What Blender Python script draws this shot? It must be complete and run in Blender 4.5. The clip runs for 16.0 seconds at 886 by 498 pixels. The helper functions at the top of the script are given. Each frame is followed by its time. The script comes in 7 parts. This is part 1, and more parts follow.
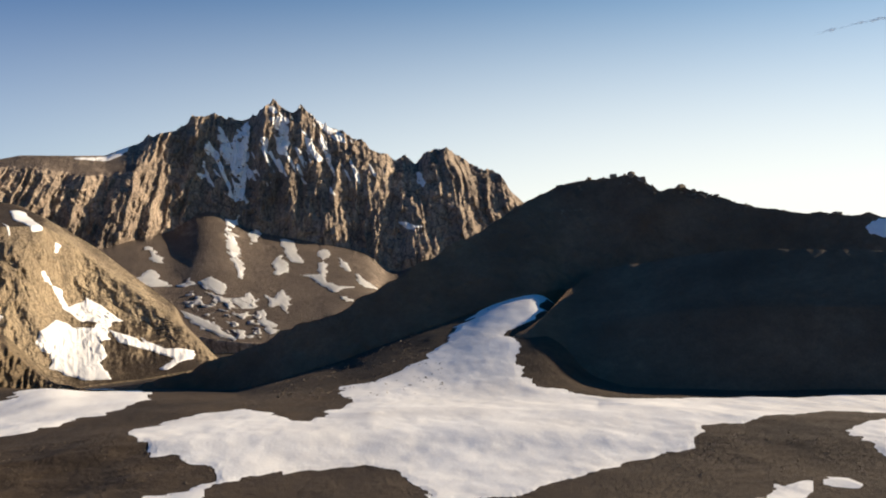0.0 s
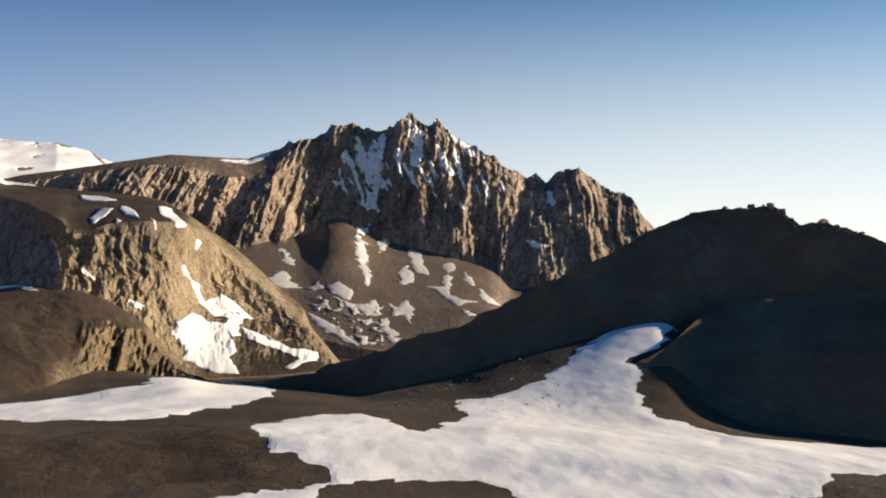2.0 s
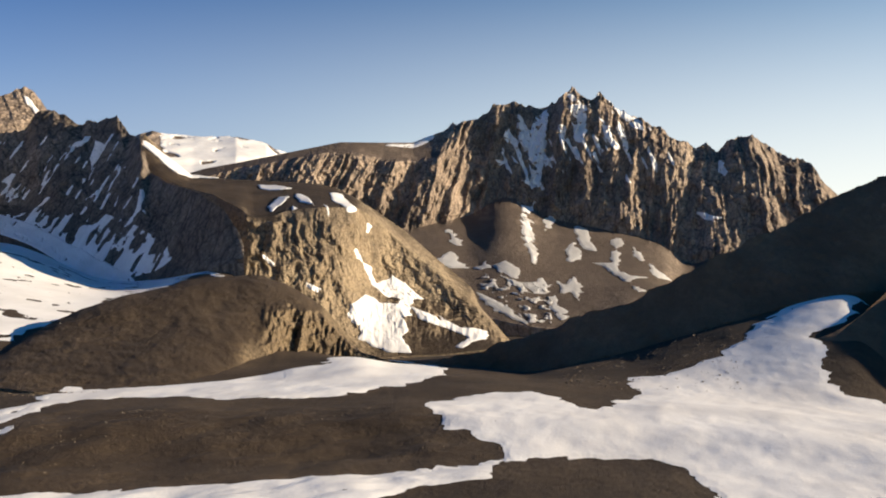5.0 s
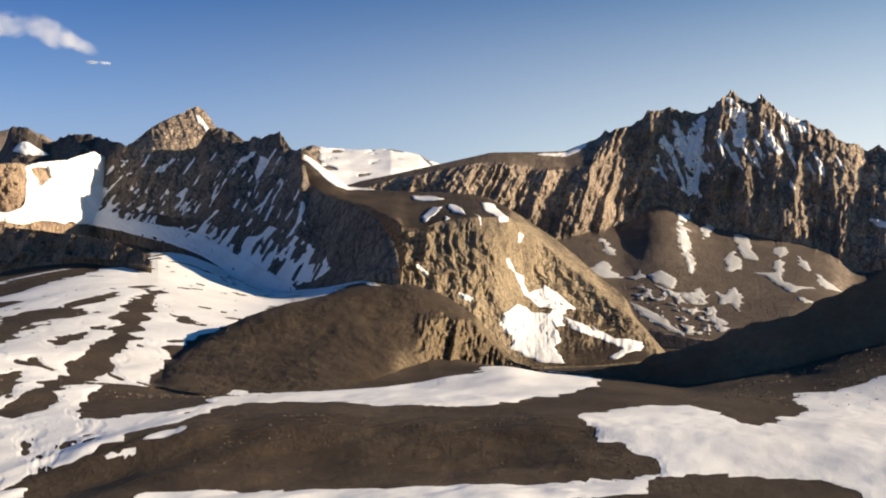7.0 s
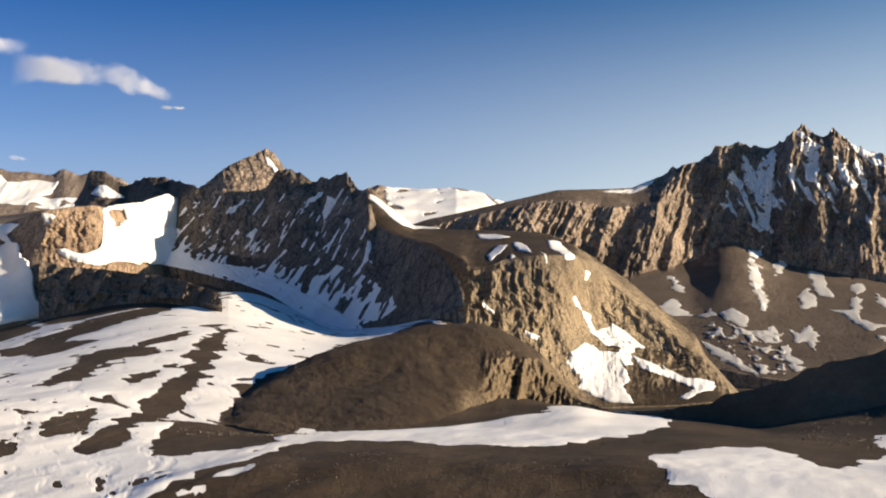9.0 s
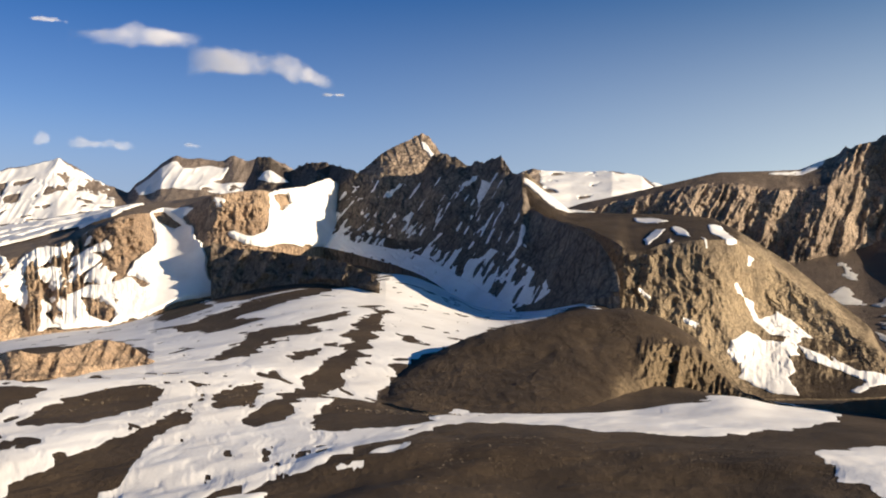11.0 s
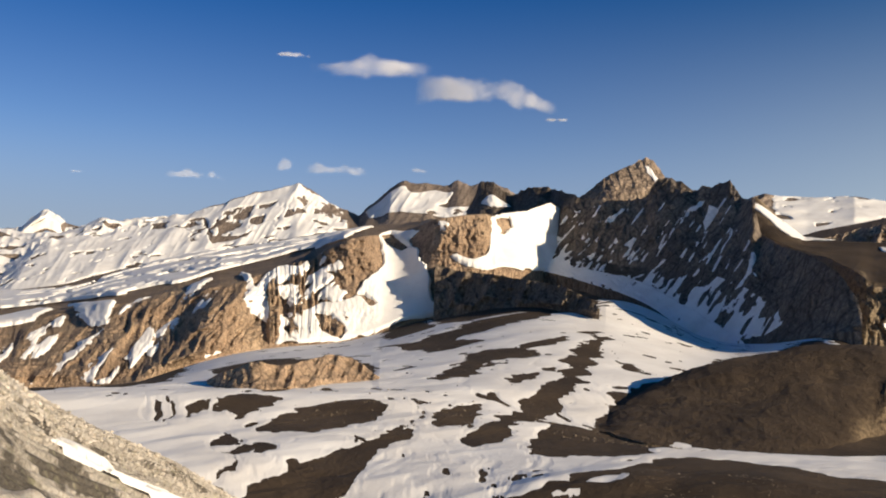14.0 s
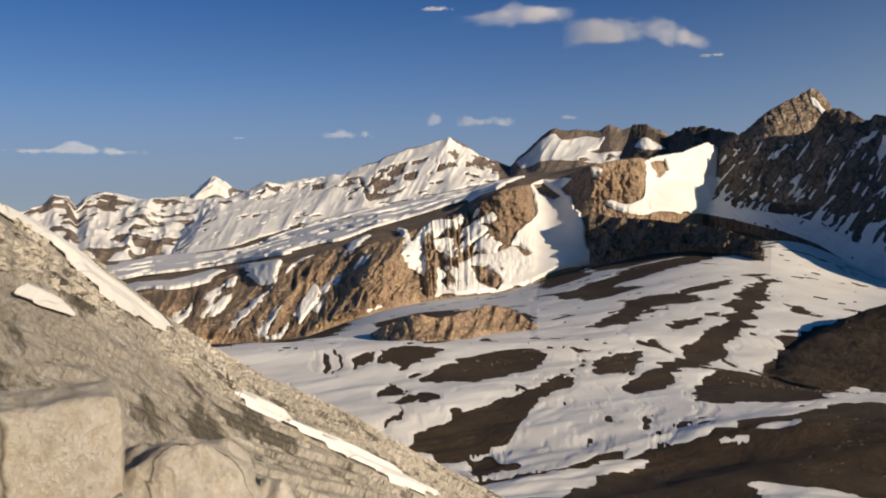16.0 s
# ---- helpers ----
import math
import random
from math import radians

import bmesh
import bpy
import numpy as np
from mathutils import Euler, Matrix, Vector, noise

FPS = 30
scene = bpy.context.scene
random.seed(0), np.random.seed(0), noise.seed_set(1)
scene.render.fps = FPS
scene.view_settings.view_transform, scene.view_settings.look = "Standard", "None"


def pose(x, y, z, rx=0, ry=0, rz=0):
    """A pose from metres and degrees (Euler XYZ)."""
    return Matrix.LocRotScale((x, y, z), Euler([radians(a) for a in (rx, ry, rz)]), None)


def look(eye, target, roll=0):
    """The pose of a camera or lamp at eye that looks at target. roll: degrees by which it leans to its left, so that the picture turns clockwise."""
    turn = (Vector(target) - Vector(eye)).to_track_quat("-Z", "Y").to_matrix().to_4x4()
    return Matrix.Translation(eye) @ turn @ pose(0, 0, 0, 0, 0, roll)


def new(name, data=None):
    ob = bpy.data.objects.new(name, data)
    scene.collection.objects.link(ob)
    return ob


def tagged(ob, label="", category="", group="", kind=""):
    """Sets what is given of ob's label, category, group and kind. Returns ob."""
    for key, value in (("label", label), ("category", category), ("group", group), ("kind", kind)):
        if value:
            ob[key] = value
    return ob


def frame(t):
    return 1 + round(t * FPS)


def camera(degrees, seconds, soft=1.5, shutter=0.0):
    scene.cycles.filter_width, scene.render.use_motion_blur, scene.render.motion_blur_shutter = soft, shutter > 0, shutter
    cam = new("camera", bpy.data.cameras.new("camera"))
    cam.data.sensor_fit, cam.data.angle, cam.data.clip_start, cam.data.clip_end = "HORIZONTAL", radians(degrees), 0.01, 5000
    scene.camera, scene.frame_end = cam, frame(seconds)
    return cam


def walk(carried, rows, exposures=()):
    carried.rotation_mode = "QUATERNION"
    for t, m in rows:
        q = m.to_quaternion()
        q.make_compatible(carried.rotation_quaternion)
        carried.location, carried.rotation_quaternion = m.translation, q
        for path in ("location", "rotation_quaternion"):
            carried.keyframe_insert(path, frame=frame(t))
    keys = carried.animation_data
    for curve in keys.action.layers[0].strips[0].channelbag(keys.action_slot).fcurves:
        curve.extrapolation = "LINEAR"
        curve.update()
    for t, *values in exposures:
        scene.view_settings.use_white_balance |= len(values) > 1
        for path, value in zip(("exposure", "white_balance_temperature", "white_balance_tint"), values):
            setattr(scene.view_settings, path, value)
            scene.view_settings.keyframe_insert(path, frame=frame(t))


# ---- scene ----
cam = camera(51.37, 16.0, soft=2.0)
# seconds, yaw, pitch, roll; the eye turns about the walker, an arm's length out
PATH = (
    (0, -1.61, -0.51, 1.58),
    (0.5, 3.33, -0.46, -1.25),
    (1, 4.84, 1.13, -2.04),
    (1.5, 4.89, 2.12, -0.59),
    (2, 6.20, 0.49, -2.17),
    (2.5, 4.88, -0.56, -1.62),
    (3, 6.86, 0.01, -1.64),
    (3.5, 10.84, 0.09, -1.80),
    (4, 12.31, 0.37, -0.83),
    (4.2, 13.17, -0.18, -0.80),
    (6.3, 22.12, -1.16, 0.15),
    (6.5, 23.25, -0.83, -0.13),
    (7, 25.92, -0.51, -0.03),
    (7.5, 29.41, 0.04, -0.86),
    (8, 29.36, 0.60, -0.06),
    (8.5, 29.50, 1.04, 0.49),
    (9, 30.00, 1.88, 0.25),
    (9.5, 33.07, 2.15, -0.67),
    (10, 36.17, 1.72, -0.81),
    (12.3, 43.49, 0.87, -0.55),
    (12.5, 44.57, 1.19, -0.81),
    (13, 47.22, 1.67, -0.98),
    (13.5, 50.57, 2.12, -1.94),
    (14, 53.14, 2.13, -1.79),
    (14.5, 53.75, 2.63, -1.84),
    (15, 55.74, 1.65, -1.55),
    (15.5, 57.86, 0.65, -0.26),
    (16, 62.69, -1.05, 0.62),
)
ARM = 0.35


def eye_pose(yaw, pitch, roll):
    b = radians(yaw)
    return pose(-ARM * math.sin(b), ARM * math.cos(b) - ARM, 0, 90 + pitch, roll, yaw)


walk(cam, [(t, eye_pose(*turn)) for t, *turn in PATH], ((0, 0.76), (4, 0.76), (7, 0.8), (10, 0.78), (13.5, 0.43), (14.5, 0.43), (15.2, 0.43), (16, 0.06)))

# ---------------------------------------------------------------- world and sun
SUN_BEARING, SUN_HEIGHT = 71.0, 17.0  # degrees to the right of straight ahead, degrees above the horizon
world = bpy.data.worlds.new("sky")
scene.world = world
world.use_nodes = True
wn, wl = world.node_tree.nodes, world.node_tree.links
sky = wn.new("ShaderNodeTexSky")
sky.sky_type, sky.sun_disc = "NISHITA", False
sky.sun_elevation, sky.sun_rotation = radians(SUN_HEIGHT), radians(SUN_BEARING)
sky.altitude, sky.air_density, sky.dust_density, sky.ozone_density = 2500, 0.9, 1.0, 1.6
# dust haze that lies low over the horizon and is brightest towards the sun
where = wn.new("ShaderNodeTexCoord")
level, toward = wn.new("ShaderNodeSeparateXYZ"), wn.new("ShaderNodeVectorMath")
wl.new(where.outputs["Generated"], level.inputs[0])
wl.new(where.outputs["Generated"], toward.inputs[0])
toward.operation = "DOT_PRODUCT"
toward.inputs[1].default_value = (math.sin(radians(SUN_BEARING)), math.cos(radians(SUN_BEARING)), 0)
low, near_sun, haze, veil = wn.new("ShaderNodeMapRange"), wn.new("ShaderNodeMapRange"), wn.new("ShaderNodeMath"), wn.new("ShaderNodeMix")
low.interpolation_type = near_sun.interpolation_type = "SMOOTHSTEP"
for m, source, values in ((low, level.outputs[2], (-0.03, 0.36, 0.95, 0.0)), (near_sun, toward.outputs["Value"], (-0.65, 0.75, 0.2, 1.0))):
    wl.new(source, m.inputs[0])
    for i, value in enumerate(values):
        m.inputs[i + 1].default_value = value
haze.operation = "MULTIPLY"
wl.new(low.outputs[0], haze.inputs[0])
wl.new(near_sun.outputs[0], haze.inputs[1])
veil.data_type = "RGBA"
wl.new(haze.outputs[0], veil.inputs[0])
rich = wn.new("ShaderNodeHueSaturation")
rich.inputs["Saturation"].default_value = 1.45
wl.new(sky.outputs[0], rich.inputs["Color"])
deep = wn.new("ShaderNodeMapRange")  # away from the sun the blue is deeper
for i, value in enumerate((0.2, 1.0, 0.514, 0.49)):
    deep.inputs[i + 1].default_value = value
wl.new(near_sun.outputs[0], deep.inputs[0])
wl.new(deep.outputs[0], rich.inputs["Hue"])
wl.new(rich.outputs[0], veil.inputs[6])
veil.inputs[7].default_value = (10.2, 10.0, 9.3, 1)
# away from the sun a grey bank of distant vapour lies on the horizon
bank_low, bank_far, bank, murk = wn.new("ShaderNodeMapRange"), wn.new("ShaderNodeMapRange"), wn.new("ShaderNodeMath"), wn.new("ShaderNodeMix")
bank_low.interpolation_type = "SMOOTHSTEP"
for m, source, values in ((bank_low, level.outputs[2], (0.03, 0.17, 0.7, 0.0)), (bank_far, near_sun.outputs[0], (0.2, 0.55, 1.0, 0.0))):
    wl.new(source, m.inputs[0])
    for i, value in enumerate(values):
        m.inputs[i + 1].default_value = value
bank.operation = "MULTIPLY"
wl.new(bank_low.outputs[0], bank.inputs[0])
wl.new(bank_far.outputs[0], bank.inputs[1])
murk.data_type = "RGBA"
wl.new(bank.outputs[0], murk.inputs[0])
wl.new(veil.outputs[2], murk.inputs[6])
murk.inputs[7].default_value = (2.9, 3.3, 5.0, 1)
wl.new(murk.outputs[2], wn["Background"].inputs[0])
wn["Background"].inputs[1].default_value = 0.064
lamp = bpy.data.lights.new("sun", "SUN")
lamp.energy, lamp.angle, lamp.color = 5.0, radians(0.6), (1.0, 0.83, 0.61)
sun_way = Vector((math.sin(radians(SUN_BEARING)) * math.cos(radians(SUN_HEIGHT)), math.cos(radians(SUN_BEARING)) * math.cos(radians(SUN_HEIGHT)), math.sin(radians(SUN_HEIGHT))))
new("sun", lamp).matrix_world = look(sun_way * 3000, (0, 0, 0))


# ---------------------------------------------------------------- materials
class Nodes:
    """A small writer of node materials in metres of the world."""

    def __init__(self, name, rough=0.9):
        self.mat = bpy.data.materials.new(name)
        self.mat.use_nodes = True
        self.tree = self.mat.node_tree
        self.shader = self.tree.nodes["Principled BSDF"]
        self.shader.inputs["Roughness"].default_value = rough
        self.shader.inputs["Specular IOR Level"].default_value = 0.25
        self.place = self.node("ShaderNodeNewGeometry").outputs["Position"]

    def node(self, kind):
        return self.tree.nodes.new(kind)

    def link(self, a, b):
        self.tree.links.new(a, b)

    def stretched(self, x, y, z, turn=(0, 0, 0)):
        m = self.node("ShaderNodeMapping")
        m.inputs["Scale"].default_value = (x, y, z)
        m.inputs["Rotation"].default_value = [radians(t) for t in turn]
        self.link(self.place, m.inputs["Vector"])
        return m.outputs[0]

    def noise(self, size, detail=6, rough=0.6, where=None, distort=0.0):
        n = self.node("ShaderNodeTexNoise")
        n.inputs["Scale"].default_value, n.inputs["Detail"].default_value = 1.0 / size, detail
        n.inputs["Roughness"].default_value, n.inputs["Distortion"].default_value = rough, distort
        self.link(where or self.place, n.inputs["Vector"])
        return n.outputs["Fac"]

    def joints(self, size, where, wander):
        """Distance to the nearest joint between blocks of that size, with joints that wander."""
        push, n = self.node("ShaderNodeTexNoise"), self.node("ShaderNodeTexVoronoi")
        push.inputs["Scale"].default_value, push.inputs["Detail"].default_value = 1.0 / size, 3
        self.link(where, push.inputs["Vector"])
        moved = self.node("ShaderNodeVectorMath")
        moved.operation = "MULTIPLY_ADD"
        self.link(push.outputs["Color"], moved.inputs[0])
        moved.inputs[1].default_value = (wander * 2 * size,) * 3
        self.link(where, moved.inputs[2])
        n.feature = "DISTANCE_TO_EDGE"
        n.inputs["Scale"].default_value = 1.0 / size
        self.link(moved.outputs[0], n.inputs["Vector"])
        return n.outputs["Distance"]

    def ramp(self, fac, *stops):
        r = self.node("ShaderNodeValToRGB")
        while len(r.color_ramp.elements) < len(stops):
            r.color_ramp.elements.new(0.5)
        for e, (p, c) in zip(r.color_ramp.elements, stops):
            e.position, e.color = p, (*c, 1) if len(c) == 3 else c
        self.link(fac, r.inputs[0])
        return r.outputs[0]

    def mix(self, fac, a, b, how="MIX"):
        m = self.node("ShaderNodeMix")
        m.data_type, m.blend_type = "RGBA", how
        for k, s in ((0, fac), (6, a), (7, b)):
            if isinstance(s, (int, float)):
                m.inputs[k].default_value = s
            elif isinstance(s, tuple):
                m.inputs[k].default_value = (*s, 1)
            else:
                self.link(s, m.inputs[k])
        return m.outputs[2]

    def mask(self, fac, low, high):
        m = self.node("ShaderNodeMapRange")
        m.inputs[1].default_value, m.inputs[2].default_value = low, high
        self.link(fac, m.inputs[0])
        return m.outputs[0]

    def bump(self, *heights):
        last = None
        for h, depth in heights:
            b = self.node("ShaderNodeBump")
            b.inputs["Distance"].default_value, b.inputs["Strength"].default_value = depth, 1.0
            self.link(h, b.inputs["Height"])
            if last:
                self.link(last, b.inputs["Normal"])
            last = b.outputs[0]
        self.link(last, self.shader.inputs["Normal"])

    def done(self, colour):
        self.link(colour, self.shader.inputs["Base Color"])
        return self.mat


def scree_colour(n, dark, mid, light, size, patch):
    """Loose stones and grit: broad stains, fine grain."""
    broad, grain, fine = n.noise(patch, 6, 0.62), n.noise(size, 8, 0.7), n.noise(size * 0.18, 6, 0.7)
    c = n.ramp(broad, (0.3, dark), (0.5, mid), (0.7, light))
    c = n.mix(n.mask(grain, 0.3, 0.65), n.mix(0.6, c, dark), c)
    c = n.mix(0.4, c, n.ramp(fine, (0.3, (0.22, 0.22, 0.22)), (0.7, (0.88, 0.86, 0.82))), "OVERLAY")
    return c, grain, fine


def cliff_colour(n, dark, mid, light, size, patch, lean):
    """Fractured rock: joints that run down the face, broken blocks between them, bands and stains of other colour."""
    down = n.stretched(1, 1, 0.3, (0, lean, 0))
    broad, streak = n.noise(patch, 6, 0.62), n.noise(size * 2.2, 8, 0.68, down, 0.6)
    grain, stain = n.noise(size * 0.3, 8, 0.7), n.noise(size * 5, 7, 0.65)
    joint, chip = n.joints(size * 1.3, down, 0.35), n.joints(size * 0.42, n.stretched(1, 1, 0.6), 0.5)
    c = n.ramp(broad, (0.32, dark), (0.5, mid), (0.66, light))
    c = n.mix(n.mask(stain, 0.4, 0.62), n.mix(0.3, c, dark), c)
    c = n.mix(n.mask(streak, 0.35, 0.6), n.mix(0.5, dark, c), c)
    c = n.mix(n.mask(joint, 0.09, 0.0), c, n.mix(0.7, c, tuple(0.45 * k for k in dark)))
    c = n.mix(n.mask(chip, 0.08, 0.0), c, n.mix(0.45, c, tuple(0.6 * k for k in dark)))
    c = n.mix(0.7, c, n.ramp(grain, (0.3, (0.14, 0.14, 0.14)), (0.7, (0.95, 0.92, 0.88))), "OVERLAY")
    return c, streak, n.mix(0.4, n.mask(joint, 0.0, 0.3), n.mask(chip, 0.0, 0.3)), grain


def scree(name, dark, mid, light, size=6.0, patch=90.0, bump=1.0):
    n = Nodes(name, 0.95)
    c, grain, fine = scree_colour(n, dark, mid, light, size, patch)
    n.bump((grain, 0.5 * bump * size), (fine, 0.5 * bump * size * 0.18))
    return n.done(c)


def rock_and_scree(name, rock, loose, size=14.0, patch=160.0, bump=1.0, lean=12, steep=(0.72, 0.84)):
    """Bare rock where the face is steep, loose scree where it lies flatter."""
    n = Nodes(name, 0.93)
    c1, streak, crack, grain = cliff_colour(n, *rock, size, patch, lean)
    c2, rough, fine = scree_colour(n, *loose, size * 0.5, patch * 0.6)
    split = n.node("ShaderNodeSeparateXYZ")
    n.link(n.tree.nodes["Geometry"].outputs["Normal"], split.inputs[0])
    add = n.node("ShaderNodeMath")
    add.operation = "MULTIPLY_ADD"
    n.link(n.noise(size * 3, 6, 0.65), add.inputs[0])
    add.inputs[1].default_value = 0.22
    n.link(split.outputs[2], add.inputs[2])
    flat = n.mask(add.outputs[0], steep[0] + 0.11, steep[1] + 0.11)
    height = n.mix(flat, n.mix(0.3, streak, crack), n.mix(0.75, streak, rough))
    n.bump((height, 0.75 * bump * size), (grain, 0.2 * bump * size))
    return n.done(n.mix(flat, c1, c2))


def snow_material():
    n = Nodes("old_snow", 0.7)
    cups, dirt, grit = n.noise(1.6, 3, 0.5), n.noise(60, 6, 0.65), n.noise(7, 7, 0.7)
    c = n.ramp(dirt, (0.3, (0.75, 0.72, 0.68)), (0.6, (0.89, 0.868, 0.83)))
    c = n.mix(n.mask(grit, 0.72, 0.82), c, (0.55, 0.52, 0.48))
    n.bump((n.noise(9, 4, 0.5), 0.06), (cups, 0.1))
    n.shader.inputs["Specular IOR Level"].default_value = 0.3
    return n.done(c)


LOOSE = ((0.032, 0.022, 0.015), (0.06, 0.042, 0.027), (0.1, 0.071, 0.045))
BROWN = scree("brown_scree", *LOOSE, 4, 70, 0.6)
# scree of the shaded hill, coloured lighter and warmer to lift its shade like haze
SHADE_SCREE = scree("lifted_shade_scree", (0.105, 0.067, 0.041), (0.165, 0.107, 0.066), (0.215, 0.145, 0.09), 6, 60, 0.7)
OCHRE = rock_and_scree("ochre_cliff", ((0.195, 0.153, 0.107), (0.377, 0.293, 0.189), (0.494, 0.39, 0.254)), LOOSE, 8, 110, 0.8, 20, (0.8, 0.92))
HILLROCK = rock_and_scree("brown_hill_rock", ((0.12, 0.09, 0.058), (0.24, 0.18, 0.11), (0.33, 0.255, 0.16)), LOOSE, 6, 80, 0.6, 0, (0.7, 0.82))
RIB = rock_and_scree("grey_brown_cliff", ((0.189, 0.151, 0.119), (0.413, 0.322, 0.244), (0.623, 0.493, 0.37)), ((0.1, 0.076, 0.06), (0.145, 0.11, 0.085), (0.19, 0.146, 0.112)), 20, 240, 0.8, 18, (0.8, 0.9))
# a darker version of RIB: part of the ridge's shade is in this colour
SHADED_RIB = rock_and_scree("shaded_ridge_rock", ((0.0975, 0.0825, 0.0705), (0.21, 0.173, 0.143), (0.435, 0.352, 0.27)), ((0.06, 0.047, 0.037), (0.09, 0.07, 0.054), (0.13, 0.1, 0.076)), 16, 260, 0.8, 18, (0.8, 0.9))
KNOLL = rock_and_scree("dark_rock", ((0.112, 0.0912, 0.0736), (0.192, 0.154, 0.12), (0.304, 0.24, 0.184)), LOOSE, 8, 80, 0.8, 0, (0.8, 0.92))
TAN = rock_and_scree("tan_crag", ((0.216, 0.155, 0.111), (0.446, 0.324, 0.223), (0.594, 0.452, 0.311)), ((0.15, 0.112, 0.082), (0.24, 0.182, 0.13), (0.32, 0.246, 0.175)), 10, 120, 0.8, -20, (0.86, 0.97))
FAR = rock_and_scree("far_rock", ((0.195, 0.156, 0.13), (0.312, 0.254, 0.215), (0.416, 0.345, 0.286)), ((0.14, 0.11, 0.09), (0.19, 0.15, 0.12), (0.24, 0.19, 0.15)), 30, 300, 0.6, -15, (0.8, 0.95))
def granite(name, along=True, pale=1.0):
    """Pale weathered granite; on the slope its joints and seams run downhill."""
    n = Nodes(name, 0.9)
    where = n.place
    if along:  # one axis down the seams, drawn out fortyfold
        axes = n.node("ShaderNodeCombineXYZ")
        for i, axis in enumerate(((-0.0155, 0.0165, -0.01), (0.73, 0.68, 0.0), (0.28, -0.29, 0.915))):
            dot = n.node("ShaderNodeVectorMath")
            dot.operation = "DOT_PRODUCT"
            n.link(n.place, dot.inputs[0])
            dot.inputs[1].default_value = axis
            n.link(dot.outputs["Value"], axes.inputs[i])
        where = axes.outputs[0]
    seam, fine = n.noise(0.5, 8, 0.68, where, 0.3), n.noise(0.1, 8, 0.7, where)
    broad, grain, lichen = n.noise(2.6, 5, 0.6), n.noise(0.035, 6, 0.75), n.noise(0.5, 7, 0.7)
    c = n.ramp(broad, *((p, tuple(pale * k for k in rgb)) for p, rgb in ((0.3, (0.4, 0.355, 0.3)), (0.5, (0.5, 0.445, 0.38)), (0.7, (0.6, 0.54, 0.465)))))
    dirt = (0.16, 0.14, 0.115)
    if along:
        slab, chip = n.joints(0.4, where, 0.1), n.joints(0.13, where, 0.2)
        c = n.mix(n.mask(n.noise(1.1, 7, 0.6, where, 0.2), 0.46, 0.4), c, dirt)
        c = n.mix(n.mask(seam, 0.42, 0.36), c, n.mix(0.8, c, dirt))
        c = n.mix(n.mask(slab, 0.04, 0.0), c, n.mix(0.4, c, dirt))
        c = n.mix(n.mask(chip, 0.08, 0.0), c, n.mix(0.2, c, dirt))
    else:
        c = n.mix(n.mask(seam, 0.36, 0.28), c, (0.3, 0.265, 0.2))
        c = n.mix(n.mask(n.joints(0.9, where, 0.25), 0.012, 0.0), c, dirt)
    c = n.mix(n.mask(lichen, 0.55, 0.75), c, (0.44, 0.41, 0.27))
    c = n.mix(0.5, c, n.ramp(fine, (0.3, (0.24, 0.24, 0.24)), (0.7, (0.84, 0.83, 0.8))), "OVERLAY")
    c = n.mix(0.4, c, n.ramp(grain, (0.3, (0.2, 0.2, 0.2)), (0.7, (0.9, 0.9, 0.88))), "OVERLAY")
    if along:
        n.bump((n.mask(slab, 0.0, 0.25), 0.08), (n.mask(chip, 0.0, 0.3), 0.015), (seam, 0.16), (fine, 0.08), (grain, 0.015))
    else:
        n.bump((seam, 0.12), (fine, 0.06), (grain, 0.02))
    return n.done(c)


GRANITE = granite("granite_slabs", True, 1.25)
BLOCK = granite("granite_block", False, 1.4)
SNOW = snow_material()


# ---------------------------------------------------------------- landforms
# Every landform is a lofted surface: a stack of lines from its foot to its crest and down behind.
# A line is a row of (bearing, range, height) seen from the lookout at the origin; bearing grows to the left.
def lattice(ix, iy, seed):
    h = (ix.astype(np.int64) * 374761393 + iy.astype(np.int64) * 668265263 + seed * 974711) & 0x7FFFFFFF
    h = ((h ^ (h >> 13)) * 1274126177) & 0x7FFFFFFF
    return ((h ^ (h >> 16)) & 0xFFFF) / 32767.5 - 1.0


def value_noise(x, y, seed=0):
    x0, y0 = np.floor(x), np.floor(y)
    u, v = x - x0, y - y0
    u, v = u * u * u * (u * (u * 6 - 15) + 10), v * v * v * (v * (v * 6 - 15) + 10)
    a, b = lattice(x0, y0, seed), lattice(x0 + 1, y0, seed)
    c, d = lattice(x0, y0 + 1, seed), lattice(x0 + 1, y0 + 1, seed)
    return (a + (b - a) * u) * (1 - v) + (c + (d - c) * u) * v


def fbm(x, y, octaves=5, seed=0, gain=0.5):
    total, amp = 0.0, 1.0
    for i in range(octaves):
        total = total + amp * value_noise(x, y, seed + 17 * i)
        # each octave is turned a little, so that the grid does not show
        x, y, amp = 1.9 * x * 0.87 - 1.9 * y * 0.49 + 5.2, 1.9 * x * 0.49 + 1.9 * y * 0.87 + 1.3, amp * gain
    return total


def ridged(x, y, octaves=5, seed=0, gain=0.55):
    total, amp = 0.0, 1.0
    for i in range(octaves):
        total = total + amp * (1 - 2 * np.abs(value_noise(x, y, seed + 31 * i)))
        x, y, amp = 2.05 * x + 3.7, 2.05 * y + 9.1, amp * gain
    return total


